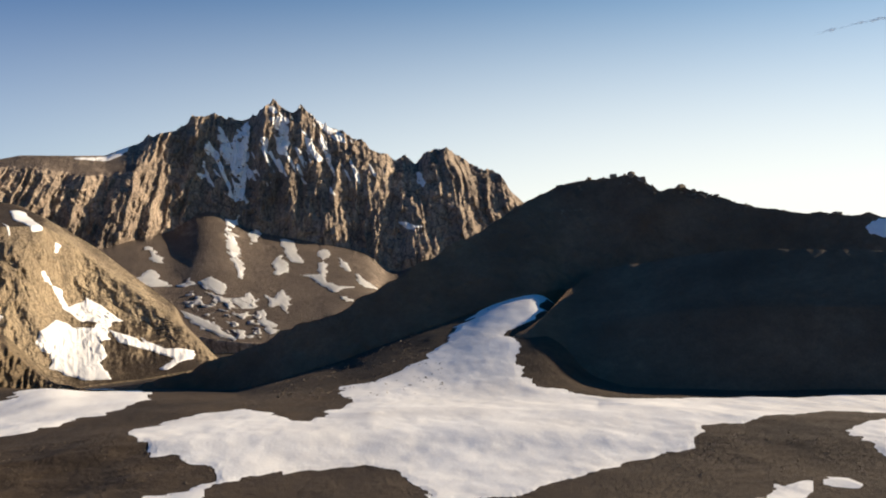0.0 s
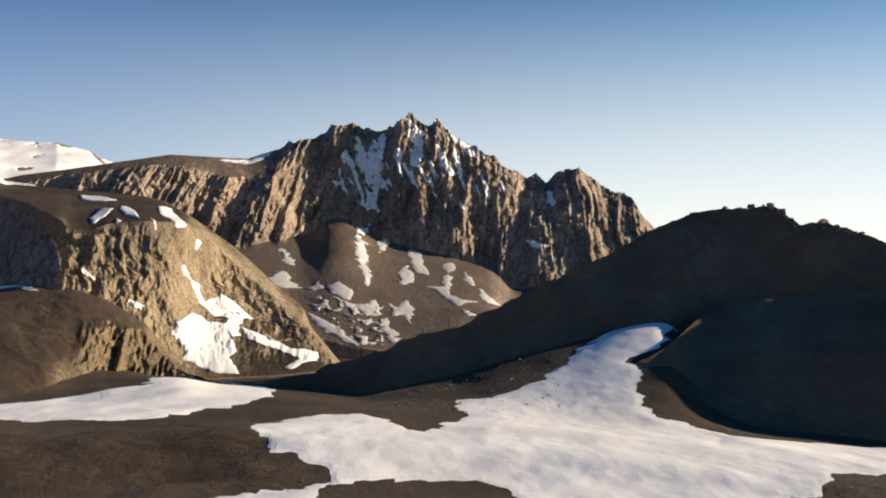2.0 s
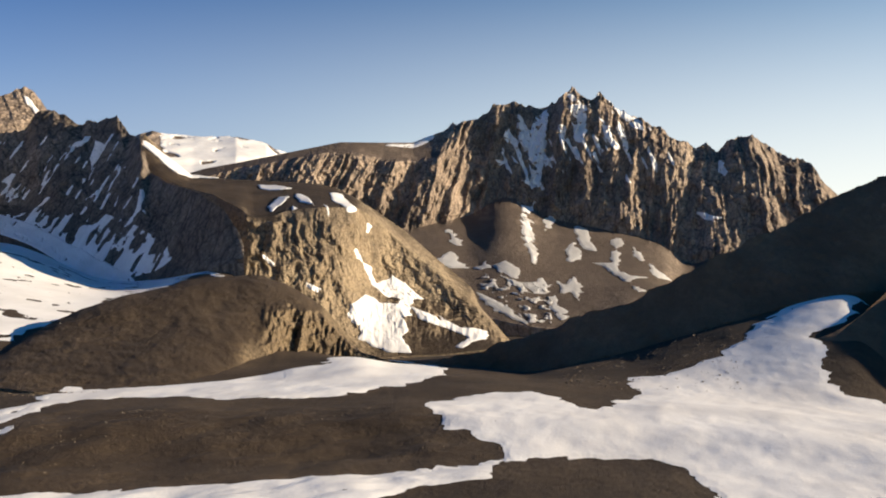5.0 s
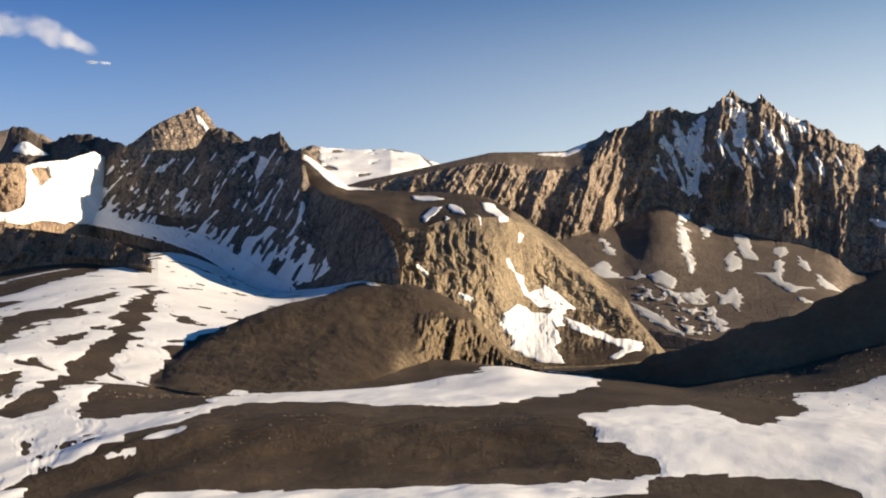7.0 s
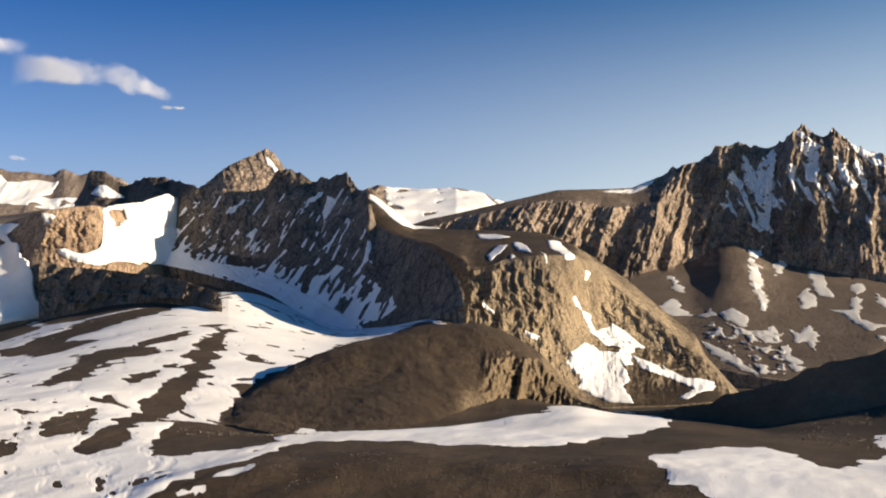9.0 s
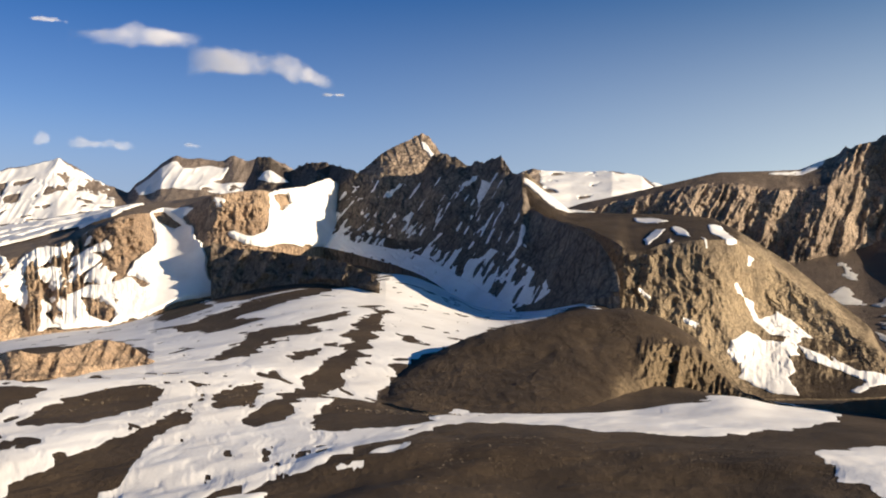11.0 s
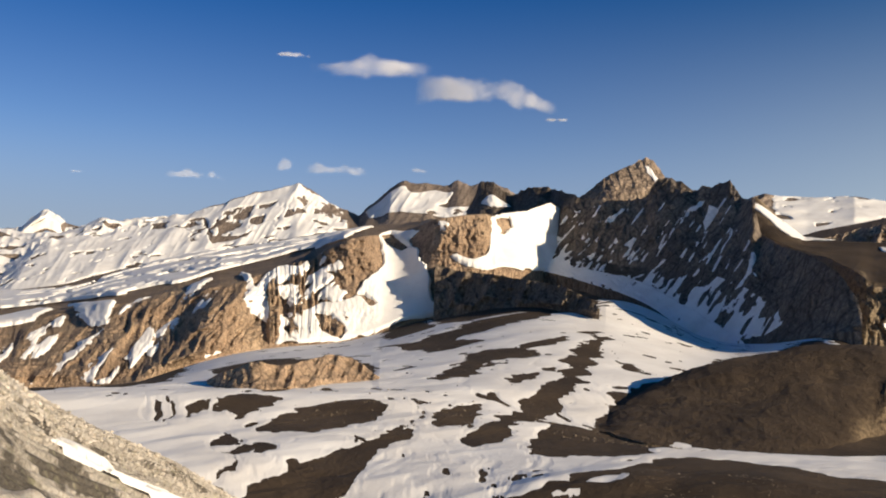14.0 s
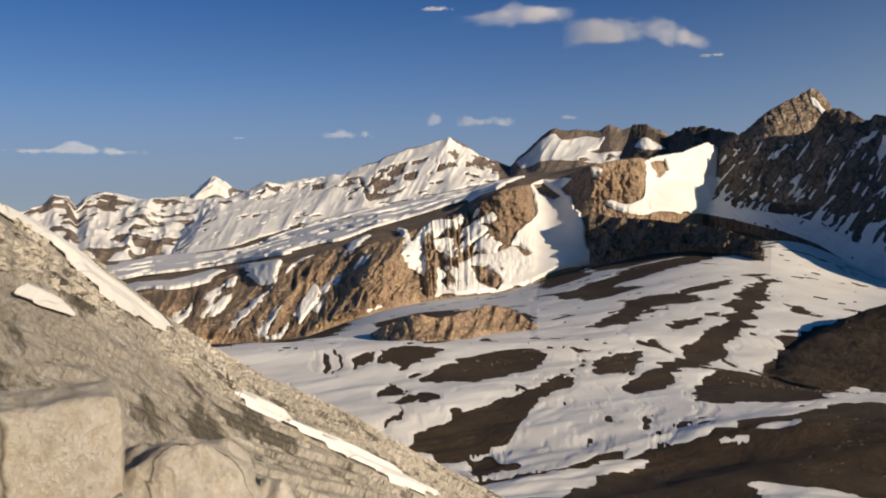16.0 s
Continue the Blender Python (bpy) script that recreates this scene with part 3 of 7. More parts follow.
# ---------------------------------------------------------------- the landforms, foot to crest
GROUND = Landform(
    [
        [(-180, 0.02, -1.7), (180, 0.02, -1.7)],
        [(-180, 2.5, -1.75), (180, 2.5, -1.75)],
        [(-180, 60, -24), (180, 60, -24)],
        [(-180, 240, -88), (180, 240, -88)],
        [(-180, 372, -94), (-60, 372, -94), (-28, 372, -93), (0, 372, -93), (15, 372, -93), (25, 372, -94), (32, 372, -94), (36, 372, -94), (42, 372, -94),
         (50, 372, -99), (60, 372, -104), (70, 372, -105), (85, 372, -105), (110, 372, -105), (180, 372, -100)],
        [(-180, 425, -90), (-60, 425, -90), (-28, 425, -89), (0, 425, -88), (15, 425, -83.5), (25, 425, -83), (32, 425, -83), (36, 425, -83), (42, 425, -86),
         (50, 425, -93), (60, 425, -99), (70, 425, -100), (85, 425, -100), (110, 425, -100), (180, 425, -95)],
        [(-180, 465, -90), (-60, 465, -90), (-28, 465, -89), (0, 465, -88), (10, 465, -86.7), (12, 465, -86.4), (14, 465, -86.1), (15, 465, -86), (25, 465, -86),
         (31.1, 465, -86), (32, 465, -86), (33, 465, -86), (34.5, 465, -86), (36, 465, -86), (38, 465, -86.7), (42, 465, -88), (50, 465, -92), (60, 465, -93),
         (70, 465, -93), (85, 465, -93), (110, 465, -93), (180, 465, -92)],
        [(-180, 540, -98), (-60, 540, -98), (-28, 540, -96), (0, 540, -93), (10, 540, -91.3), (12, 540, -91), (14, 540, -90.7), (15, 540, -90.5), (25, 540, -91),
         (31.1, 540, -91), (32, 540, -91), (33, 540, -91), (34.5, 540, -91), (36, 540, -91), (38, 540, -90.7), (42, 540, -90), (50, 540, -88.5), (60, 540, -87),
         (70, 540, -86), (85, 540, -86), (110, 540, -88), (180, 540, -90)],
        [(-180, 590, -101), (-60, 580, -101), (-27.1, 583, -96), (-23.63, 580, -96.3), (-18.95, 578, -97), (-15.68, 578, -97.6), (-14.02, 578.5, -97.6), (-12.33, 579.5, -96.9), (-11.2, 620, -95.6),
         (-10.2, 640, -92), (-9.3, 655, -80), (-7.69, 659, -69.6), (-5.76, 653.5, -71.4), (-4.17, 648.5, -74.2), (-2.04, 643.5, -78.7), (-0.62, 640, -81.2), (1.51, 635.5, -85.2), (5.04, 632, -92.1),
         (8.51, 635, -97.3), (10, 640.5, -100.1), (11.23, 645, -102.5), (12, 641.8, -101.9), (14, 633.6, -100.2), (19.74, 610, -95.5), (21.66, 597.5, -91.8), (22.54, 595, -91.9), (23.59, 592.5, -92.1),
         (25.7, 586, -92.4), (27.81, 577.5, -93.4), (29.57, 570, -93.2), (31.1, 564.9, -93.1), (31.67, 563, -93), (33, 559.8, -93)]
        + [(33.75, 558, -93), (34.5, 556.9, -92.9), (35.81, 555, -92.7), (38, 553.4, -92.7), (38.52, 553, -92.7), (40.84, 556, -91.5), (42.47, 565, -90.8), (50, 590, -84.8), (60, 590, -83),
         (70, 590, -82), (85, 590, -83), (110, 590, -90), (180, 590, -95)],
        [(-180, 640, -104), (-60, 620, -104), (-27.1, 626, -96), (-23.63, 620, -97), (-18.95, 616, -99), (-15.68, 616, -100.6), (-14.02, 617, -100.7), (-12.33, 619, -99.5), (-11.2, 700, -97),
         (-10.2, 740, -90), (-9.3, 770, -66), (-7.69, 778, -45.3), (-5.76, 767, -49.2), (-4.17, 757, -55), (-2.04, 747, -64.2), (-0.62, 740, -69.4), (1.51, 731, -77.6), (5.04, 724, -92),
         (8.51, 730, -103.1), (10, 741, -109), (11.23, 750, -113.8), (12, 743.7, -112.6), (14, 727.2, -109.4), (19.74, 680, -100.2), (21.66, 655, -92.8), (22.54, 650, -93), (23.59, 645, -93.2),
         (25.7, 632, -93.7), (27.81, 615, -95.7), (29.57, 600, -95.5), (31.1, 589.8, -95.2), (31.67, 586, -95.1), (33, 579.6, -95)]
        + [(33.75, 576, -94.9), (34.5, 573.8, -94.7), (35.81, 570, -94.4), (38, 566.8, -94.8), (38.52, 566, -94.9), (40.84, 572, -92.9), (42.47, 590, -91.6), (50, 640, -81), (60, 640, -79),
         (70, 640, -78), (85, 640, -80), (110, 640, -92), (180, 640, -100)],
        [(-180, 860, -137.5), (-60, 850, -135.5), (-28, 853, -131.1), (-27.1, 853, -131.1), (-23.63, 850, -131.8), (-18.95, 848, -133.1), (-15.68, 848, -134.2), (-14.02, 848, -134.3), (-12.33, 850, -133.9),
         (-11.2, 890, -132.7), (-10.2, 910, -129.3), (-9.3, 925, -117.3), (-7.69, 929, -107.1), (-5.76, 924, -109.2), (-4.17, 918, -112.2), (-2.04, 914, -117), (-0.62, 910, -119.7), (1.51, 906, -123.9),
         (5.04, 902, -131.4), (7, 904, -134.6), (8.51, 915, -134.1), (10, 931, -134.2), (10.6, 938, -134.2), (11.23, 938, -132.9), (12, 933, -129.1), (12.25, 931, -127.8), (13.92, 914, -125.8),
         (14, 913, -125.8), (16.29, 899, -126.4), (18.36, 886, -125.2), (19.74, 878, -124.7), (21.14, 866, -122.7), (21.66, 861, -121.6)]
        + [(22.54, 857, -121.5), (23.59, 852, -121.4), (25.35, 847, -113.6), (25.7, 929, -114.4), (27.81, 911, -71.9), (28.7, 903, -53.7), (29.97, 918, -56.4), (31.1, 935, -60.9), (32, 948, -64.5),
         (33, 970, -68.3), (34, 992, -72), (34.54, 1000, -74.2), (36, 1000, -77.9), (38, 1000, -75.1), (38.96, 1000, -71.1), (40.35, 1000, -58.9), (42, 1000, -54.2), (42.47, 1000, -53.1),
         (44, 1000, -50.8), (45.59, 1000, -49), (47.34, 1000, -49.9), (50, 1000, -55.1), (52, 1000, -63.6), (53.68, 1000, -68.9), (54.13, 1000, -70.5), (55.68, 1000, -73.5), (57.03, 1000, -80.9),
         (58.71, 1000, -85.4), (60, 1000, -87.5), (62, 1000, -88.3), (64, 1000, -90.4), (66, 1000, -94.5), (68, 1000, -100.6)]
        + [(69.83, 1000, -107.3), (71.28, 1000, -116.7), (72.71, 1000, -120.1), (75.37, 1000, -117.2), (78, 1000, -117.9), (80, 1000, -121.1), (82, 1000, -124.2), (84.06, 1000, -126.9), (90, 892, -109.4),
         (180, 948, -142.7)],
        [(-180, 1080, -171), (-28, 1080, -166), (7, 1080, -171), (10.6, 1130, -157.1), (12.25, 1120, -143.5), (13.92, 1100, -142), (16.29, 1090, -147.1), (18.36, 1080, -147.9), (21.14, 1070, -150.6),
         (23.59, 1060, -149.6), (25.35, 1060, -133.5), (28.7, 1030, -35.7), (29.97, 1055, -39.7), (32.23, 1110, -52.8), (34.54, 1190, -65.1), (36.9, 1270, -70.9), (38.96, 1350, -52.1), (40.35, 1420, -25.3),
         (42.45, 1495, -6.6), (43.31, 1330, -19.2), (44.36, 1280, -23.6), (45.59, 1285, -21), (47.34, 1310, -21.3), (50.15, 1360, -29.9), (52.23, 1400, -46.9), (53.68, 1430, -55.4), (54.13, 1440, -58.7),
         (54.99, 1430, -59.4), (55.68, 1420, -66), (57.03, 1400, -82.3), (58.71, 1390, -92), (59.71, 1380, -96.3), (61.04, 1370, -97.3)]
        + [(63.01, 1370, -98.9), (64.93, 1350, -105.2), (66.8, 1320, -112.4), (68.33, 1310, -122.2), (69.83, 1300, -131.7), (71.28, 1280, -146.6), (72.71, 1280, -152.6), (75.37, 1340, -153.5), (78.35, 1340, -154.7),
         (80.93, 1340, -163.7), (84.06, 1340, -171.3), (90, 1000, -121), (180, 1080, -161)],
        [(-180, 1330, -196), (-28, 1330, -191), (7, 1330, -196), (10.6, 1380, -182.1), (12.25, 1370, -168.5), (13.92, 1350, -167), (16.29, 1340, -172.1), (18.36, 1330, -172.9), (21.14, 1320, -175.6),
         (23.59, 1310, -174.6), (25.35, 1310, -158.5), (28.7, 1280, -60.7), (29.97, 1305, -64.7), (32.23, 1360, -77.8), (34.54, 1440, -90.1), (36.9, 1520, -95.9), (38.96, 1600, -77.1), (40.35, 1670, -50.3),
         (42.45, 1745, -31.6), (43.6, 1680, 8), (45, 1680, 4.8), (47, 1680, -1.8), (49, 1680, -12.5), (51, 1680, -28.3), (53.6, 1680, -50), (54.13, 1690, -83.7), (54.99, 1680, -84.4),
         (55.68, 1670, -91), (57.03, 1650, -107.3), (58.71, 1640, -117), (59.71, 1630, -121.3), (61.04, 1620, -122.3), (63.01, 1620, -123.9)]
        + [(64.93, 1600, -130.2), (66.8, 1570, -137.4), (68.33, 1560, -147.2), (69.83, 1550, -156.7), (71.28, 1530, -171.6), (72.71, 1530, -177.6), (75.37, 1590, -178.5), (78.35, 1590, -179.7), (80.93, 1590, -188.7),
         (84.06, 1590, -196.3), (90, 1250, -146), (180, 1330, -186)],
        [(-180, 2000, -200), (-60, 2000, -200), (-28, 2000, -210), (0, 2000, -210), (15, 2000, -210), (25, 2000, -200), (32, 2000, -160), (36, 2000, -80), (42, 2000, -80),
         (50, 2000, -80), (60, 2000, -120), (70, 2000, -130), (85, 2000, -140), (110, 2000, -150), (180, 2000, -150)],
        [(-180, 3200, -200), (-60, 3200, -200), (-28, 3200, -220), (0, 3200, -220), (15, 3200, -220), (25, 3200, -200), (32, 3200, -160), (36, 3200, -120), (42, 3200, -120),
         (50, 3200, -120), (60, 3200, -130), (70, 3200, -140), (85, 3200, -150), (110, 3200, -150), (180, 3200, -150)],
        [(-180, 4880, -200), (-60, 4880, -200), (-28, 4880, -220), (0, 4880, -220), (15, 4880, -220), (25, 4880, -200), (32, 4880, -160), (36, 4880, -120), (42, 4880, -120),
         (50, 4880, -120), (60, 4880, -130), (70, 4880, -140), (85, 4880, -150), (110, 4880, -150), (180, 4880, -150)],
    ],
    relief=relief_ground,
    blur=0.5, soft={10: 3.0, 11: 1.5, 12: 2.0}, rows=[3, 6, 12, 20, 40, 50, 30, 40, 40, 30, 90, 90, 60, 16, 10], round_off=True,
)
DARK_SPUR = Landform(
    [
        [(-30.77, 608, -96.7), (-27.1, 603, -98.7), (-23.63, 597, -99.8), (-18.95, 592, -102), (-15.68, 592, -103.7), (-14.02, 593, -103.8), (-12.33, 596, -102.5), (-10.98, 599, -100.9), (-9.95, 601, -100.1),
         (-9.02, 602, -99.9), (-8.22, 599, -99), (-7.18, 587, -95.4), (-6.5, 598, -88.8), (-6, 632, -84), (-5.67, 644, -76.9), (-5.37, 655, -71.6)],
        [(-30.93, 666, -51.1), (-27.29, 663, -50.7), (-23.83, 661, -50), (-20.76, 661, -50), (-19.17, 663, -50.7), (-17.56, 668, -52.1), (-15.91, 673, -54.1), (-14.24, 679, -56.9), (-12.55, 681, -60.4),
         (-11.17, 682, -64.6), (-10.13, 677, -69.5), (-9.18, 669, -74.1), (-8.36, 652, -78.3), (-7.65, 637, -80), (-6.94, 628, -79.9), (-6.23, 638, -77.7), (-5.7, 651, -74.1), (-5.38, 657, -71.6)],
        [(-30.93, 736, -18), (-27.29, 736, -16), (-23.83, 738, -14), (-20.76, 743, -12.9), (-19.17, 750, -13.7), (-17.56, 760, -15.4), (-15.91, 772, -18.2), (-14.24, 784, -22.9), (-12.55, 786, -24.7),
         (-11.17, 784, -29), (-10.13, 770, -36.1), (-9.18, 750, -43.1), (-8.36, 717, -52.8), (-7.65, 691, -59.2), (-6.94, 674, -63.8), (-6.23, 665, -67.2), (-5.7, 661, -69.9), (-5.38, 659, -71.3)],
        [(-30.93, 786, -27), (-27.29, 786, -25), (-23.83, 788, -23), (-20.76, 793, -22), (-19.17, 800, -23), (-17.56, 810, -24), (-15.91, 822, -27), (-14.24, 834, -32), (-12.55, 836, -33.8),
         (-11.17, 834, -38), (-10.13, 820, -45), (-9.18, 800, -52), (-8.36, 767, -62), (-7.65, 741, -68), (-6.94, 724, -73), (-6.23, 715, -76), (-5.7, 711, -79), (-5.38, 709, -80)],
        [(-30.93, 856, -78), (-27.29, 856, -76), (-23.83, 858, -74), (-20.76, 863, -73), (-19.17, 870, -74), (-17.56, 880, -75), (-15.91, 892, -78), (-14.24, 904, -83), (-12.55, 906, -84.8),
         (-11.17, 904, -89), (-10.13, 890, -96), (-9.18, 870, -103), (-8.36, 837, -113), (-7.65, 811, -119), (-6.94, 794, -124), (-6.23, 785, -127), (-5.7, 781, -130), (-5.38, 779, -131)],
    ],
    relief=relief_spur,
    blur=0.3, rows=[30, 40, 12, 6],
)
DARK_HILL = Landform(
    [
        [(-30.88, 810, -48), (-27.23, 810, -48), (-23.76, 810, -47.8), (-19.1, 810, -47.3), (-14.19, 805, -46.1), (-11.14, 800, -45.1), (-9.18, 795, -44.3), (-7.69, 778, -45.3),
         (-5.76, 767, -49.2), (-4.17, 757, -55), (-2.04, 747, -64.2), (-0.62, 740, -69.4), (1.51, 731, -77.6), (5.04, 724, -92), (8.51, 730, -103.1), (11.23, 750, -113.8),
         (15.19, 770, -120.5), (18.35, 790, -118.3), (19.89, 800, -117)],
        [(-30.96, 863.2, 7.1), (-27.31, 866.4, 10.4), (-25.35, 868.8, 13), (-22.95, 871.9, 16.4), (-20.17, 880.2, 25.2), (-17.95, 888.8, 35.8), (-16.33, 896.7, 46.1), (-14.84, 891.9, 43.1),
         (-13.62, 907.7, 58.2), (-12, 918.6, 57.7), (-10.63, 925.4, 54.6), (-8.73, 936, 52.9), (-6.79, 903.3, 34.4), (-4.3, 861.4, 10.2), (-1.45, 823.3, -10.3), (1.4, 787.5, -31.9),
         (4.95, 764.9, -56.2), (8.43, 765.4, -72), (11.84, 782.6, -89.2), (15.15, 786, -106.4), (18.34, 795.9, -113.7), (19.88, 805.9, -114.2)],
        [(-30.96, 1063, -53), (-27.31, 1066, -50), (-25.35, 1069, -47), (-22.95, 1072, -44), (-20.17, 1080, -35), (-17.95, 1089, -24), (-16.33, 1097, -14), (-14.84, 1092, -17),
         (-13.62, 1108, -2), (-12, 1119, -2), (-10.63, 1125, -5), (-8.73, 1136, -7), (-6.79, 1103, -26), (-4.3, 1061, -50), (-1.45, 1023, -70), (1.4, 988, -92),
         (4.95, 965, -116), (8.43, 965, -132), (11.84, 983, -149), (15.15, 986, -166), (18.34, 996, -174), (19.88, 1006, -174)],
        [(-30.96, 1263, -213), (-27.31, 1266, -210), (-25.35, 1269, -207), (-22.95, 1272, -204), (-20.17, 1280, -195), (-17.95, 1289, -184), (-16.33, 1297, -174), (-14.84, 1292, -177),
         (-13.62, 1308, -162), (-12, 1319, -162), (-10.63, 1325, -165), (-8.73, 1336, -167), (-6.79, 1303, -186), (-4.3, 1261, -210), (-1.45, 1223, -230), (1.4, 1188, -252),
         (4.95, 1165, -276), (8.43, 1165, -292), (11.84, 1183, -309), (15.15, 1186, -326), (18.34, 1196, -334), (19.88, 1206, -334)],
    ],
    relief=relief_dark,
    rows=[90, 30, 6],
)
MOUNTAIN = Landform(
    [
        [(-14.08, 2000, -268.1), (-5.5, 1950, -234.9), (0.22, 1850, -136.2), (1.53, 1900, -222.7), (3.68, 1800, -177.1), (7.7, 1800, -192.4), (11.59, 1800, -185.6), (14.94, 1850, -165.4), (18.36, 1900, -131.1),
         (21.84, 1950, -111.6), (28.87, 2050, -42.2), (33.74, 2100, 8.1)],
        [(-14.11, 2641, -290.6), (-6.64, 2583, -154), (-2.1, 2542, -115.3), (0.23, 2550, -46.7), (1.41, 2533, -110.5), (2.8, 2548, -26.1), (5.22, 2559, -4.7), (8.36, 2576, 25.2), (10.29, 2588, 40.9),
         (11.61, 2617, 88.1), (12.94, 2611, 111.9), (14.61, 2568, 41.2), (16.31, 2488, 32.6), (18.03, 2429, 9.7), (19.76, 2392, -5), (21.85, 2385, 9.5), (26.06, 2370, 38.4), (28.87, 2380, 38.5),
         (33.74, 2385, 59.9)],
        [(-14.15, 2842, -253.5), (-9.16, 2831, -25.5), (-6.79, 2826, 79.4), (-5.77, 2824, 123.5), (-4.82, 2821, 164.1), (-4.05, 2819, 170.6), (-3.36, 2818, 187.7), (-2.33, 2815, 226.9), (-1.7, 2815, 240.2),
         (-1.1, 2816, 232.4), (-0.56, 2817, 219.8), (-0.02, 2818, 204.1), (0.77, 2792, 213.9), (1.2, 2807, 206.5), (1.64, 2784, 223), (2.82, 2775, 254.7), (4.02, 2776, 283.3), (5.25, 2778, 312.4),
         (6.42, 2780, 344.5), (6.96, 2781, 360.4), (7.43, 2781, 353.5), (7.81, 2782, 366.2), (8.48, 2783, 379.8), (9.02, 2784, 370), (9.6, 2785, 350.1), (10.64, 2788, 339.8), (11.46, 2793, 337.8),
         (12.12, 2794, 358.1), (13.28, 2776, 345.8), (14.29, 2748, 309.1), (15.3, 2743, 302), (16.66, 2600, 211.7), (18.38, 2560, 193.8)]
        + [(20.11, 2540, 192.9), (21.85, 2530, 214.3), (23.6, 2520, 213.7), (26.06, 2500, 190.7), (28.87, 2490, 165.3), (30.96, 2480, 138.4), (33.74, 2480, 112)],
        [(-14.15, 2907, -250), (-9.16, 2907, 0.9), (-6.79, 2907, 116.1), (-5.77, 2907, 165.7), (-4.82, 2907, 211.7), (-4.05, 2907, 218.2), (-3.36, 2907, 237.1), (-2.33, 2907, 281.4), (-1.7, 2907, 294.7),
         (-1.1, 2907, 283.1), (-0.56, 2907, 266), (-0.02, 2907, 245.4), (0.77, 2878.5, 260.1), (1.2, 2897.5, 254.9), (1.64, 2869, 273.8), (2.82, 2850, 300.1), (4.02, 2850, 331.8), (5.25, 2850, 363.9),
         (6.42, 2850, 399.6), (6.96, 2850, 417.3), (7.43, 2850, 408.5), (7.81, 2850, 422.7), (8.48, 2850, 437.6), (9.02, 2850, 425.5), (9.6, 2850, 401.7), (10.64, 2850, 386.8), (11.46, 2850, 379.9),
         (12.12, 2850, 401.3), (13.28, 2831, 386.9), (14.29, 2802.5, 350.9), (15.3, 2802.5, 345.3), (16.66, 2755, 299.2), (18.38, 2707.5, 260.9)]
        + [(19.76, 2660, 255.4), (22.9, 2612.5, 250.2), (26.06, 2565, 214.5), (28.87, 2565, 185.9), (30.96, 2565, 166.6), (33.74, 2565, 126.7)],
        [(-14.15, 3407, -600), (-9.16, 3407, -349), (-6.79, 3407, -234), (-5.77, 3407, -184), (-4.82, 3407, -138), (-4.05, 3407, -132), (-3.36, 3407, -113), (-2.33, 3407, -69), (-1.7, 3407, -55),
         (-1.1, 3407, -67), (-0.56, 3407, -84), (-0.02, 3407, -105), (0.77, 3378, -90), (1.2, 3398, -95), (1.64, 3369, -76), (2.82, 3350, -50), (4.02, 3350, -18), (5.25, 3350, 14),
         (6.42, 3350, 50), (6.96, 3350, 67), (7.43, 3350, 58), (7.81, 3350, 73), (8.48, 3350, 88), (9.02, 3350, 76), (9.6, 3350, 52), (10.64, 3350, 37), (11.46, 3350, 30),
         (12.12, 3350, 51), (13.28, 3331, 37), (14.29, 3302, 1), (15.3, 3302, -5), (16.66, 3255, -51), (18.38, 3208, -89)]
        + [(19.76, 3160, -95), (22.9, 3112, -100), (26.06, 3065, -136), (28.87, 3065, -164), (30.96, 3065, -183), (33.74, 3065, -223)],
    ],
    relief=relief_mountain,
    blur=0.06, soft={0: 1.2, 1: 0.7, 2: 0.2}, rows=[70, 130, 40, 16],
)
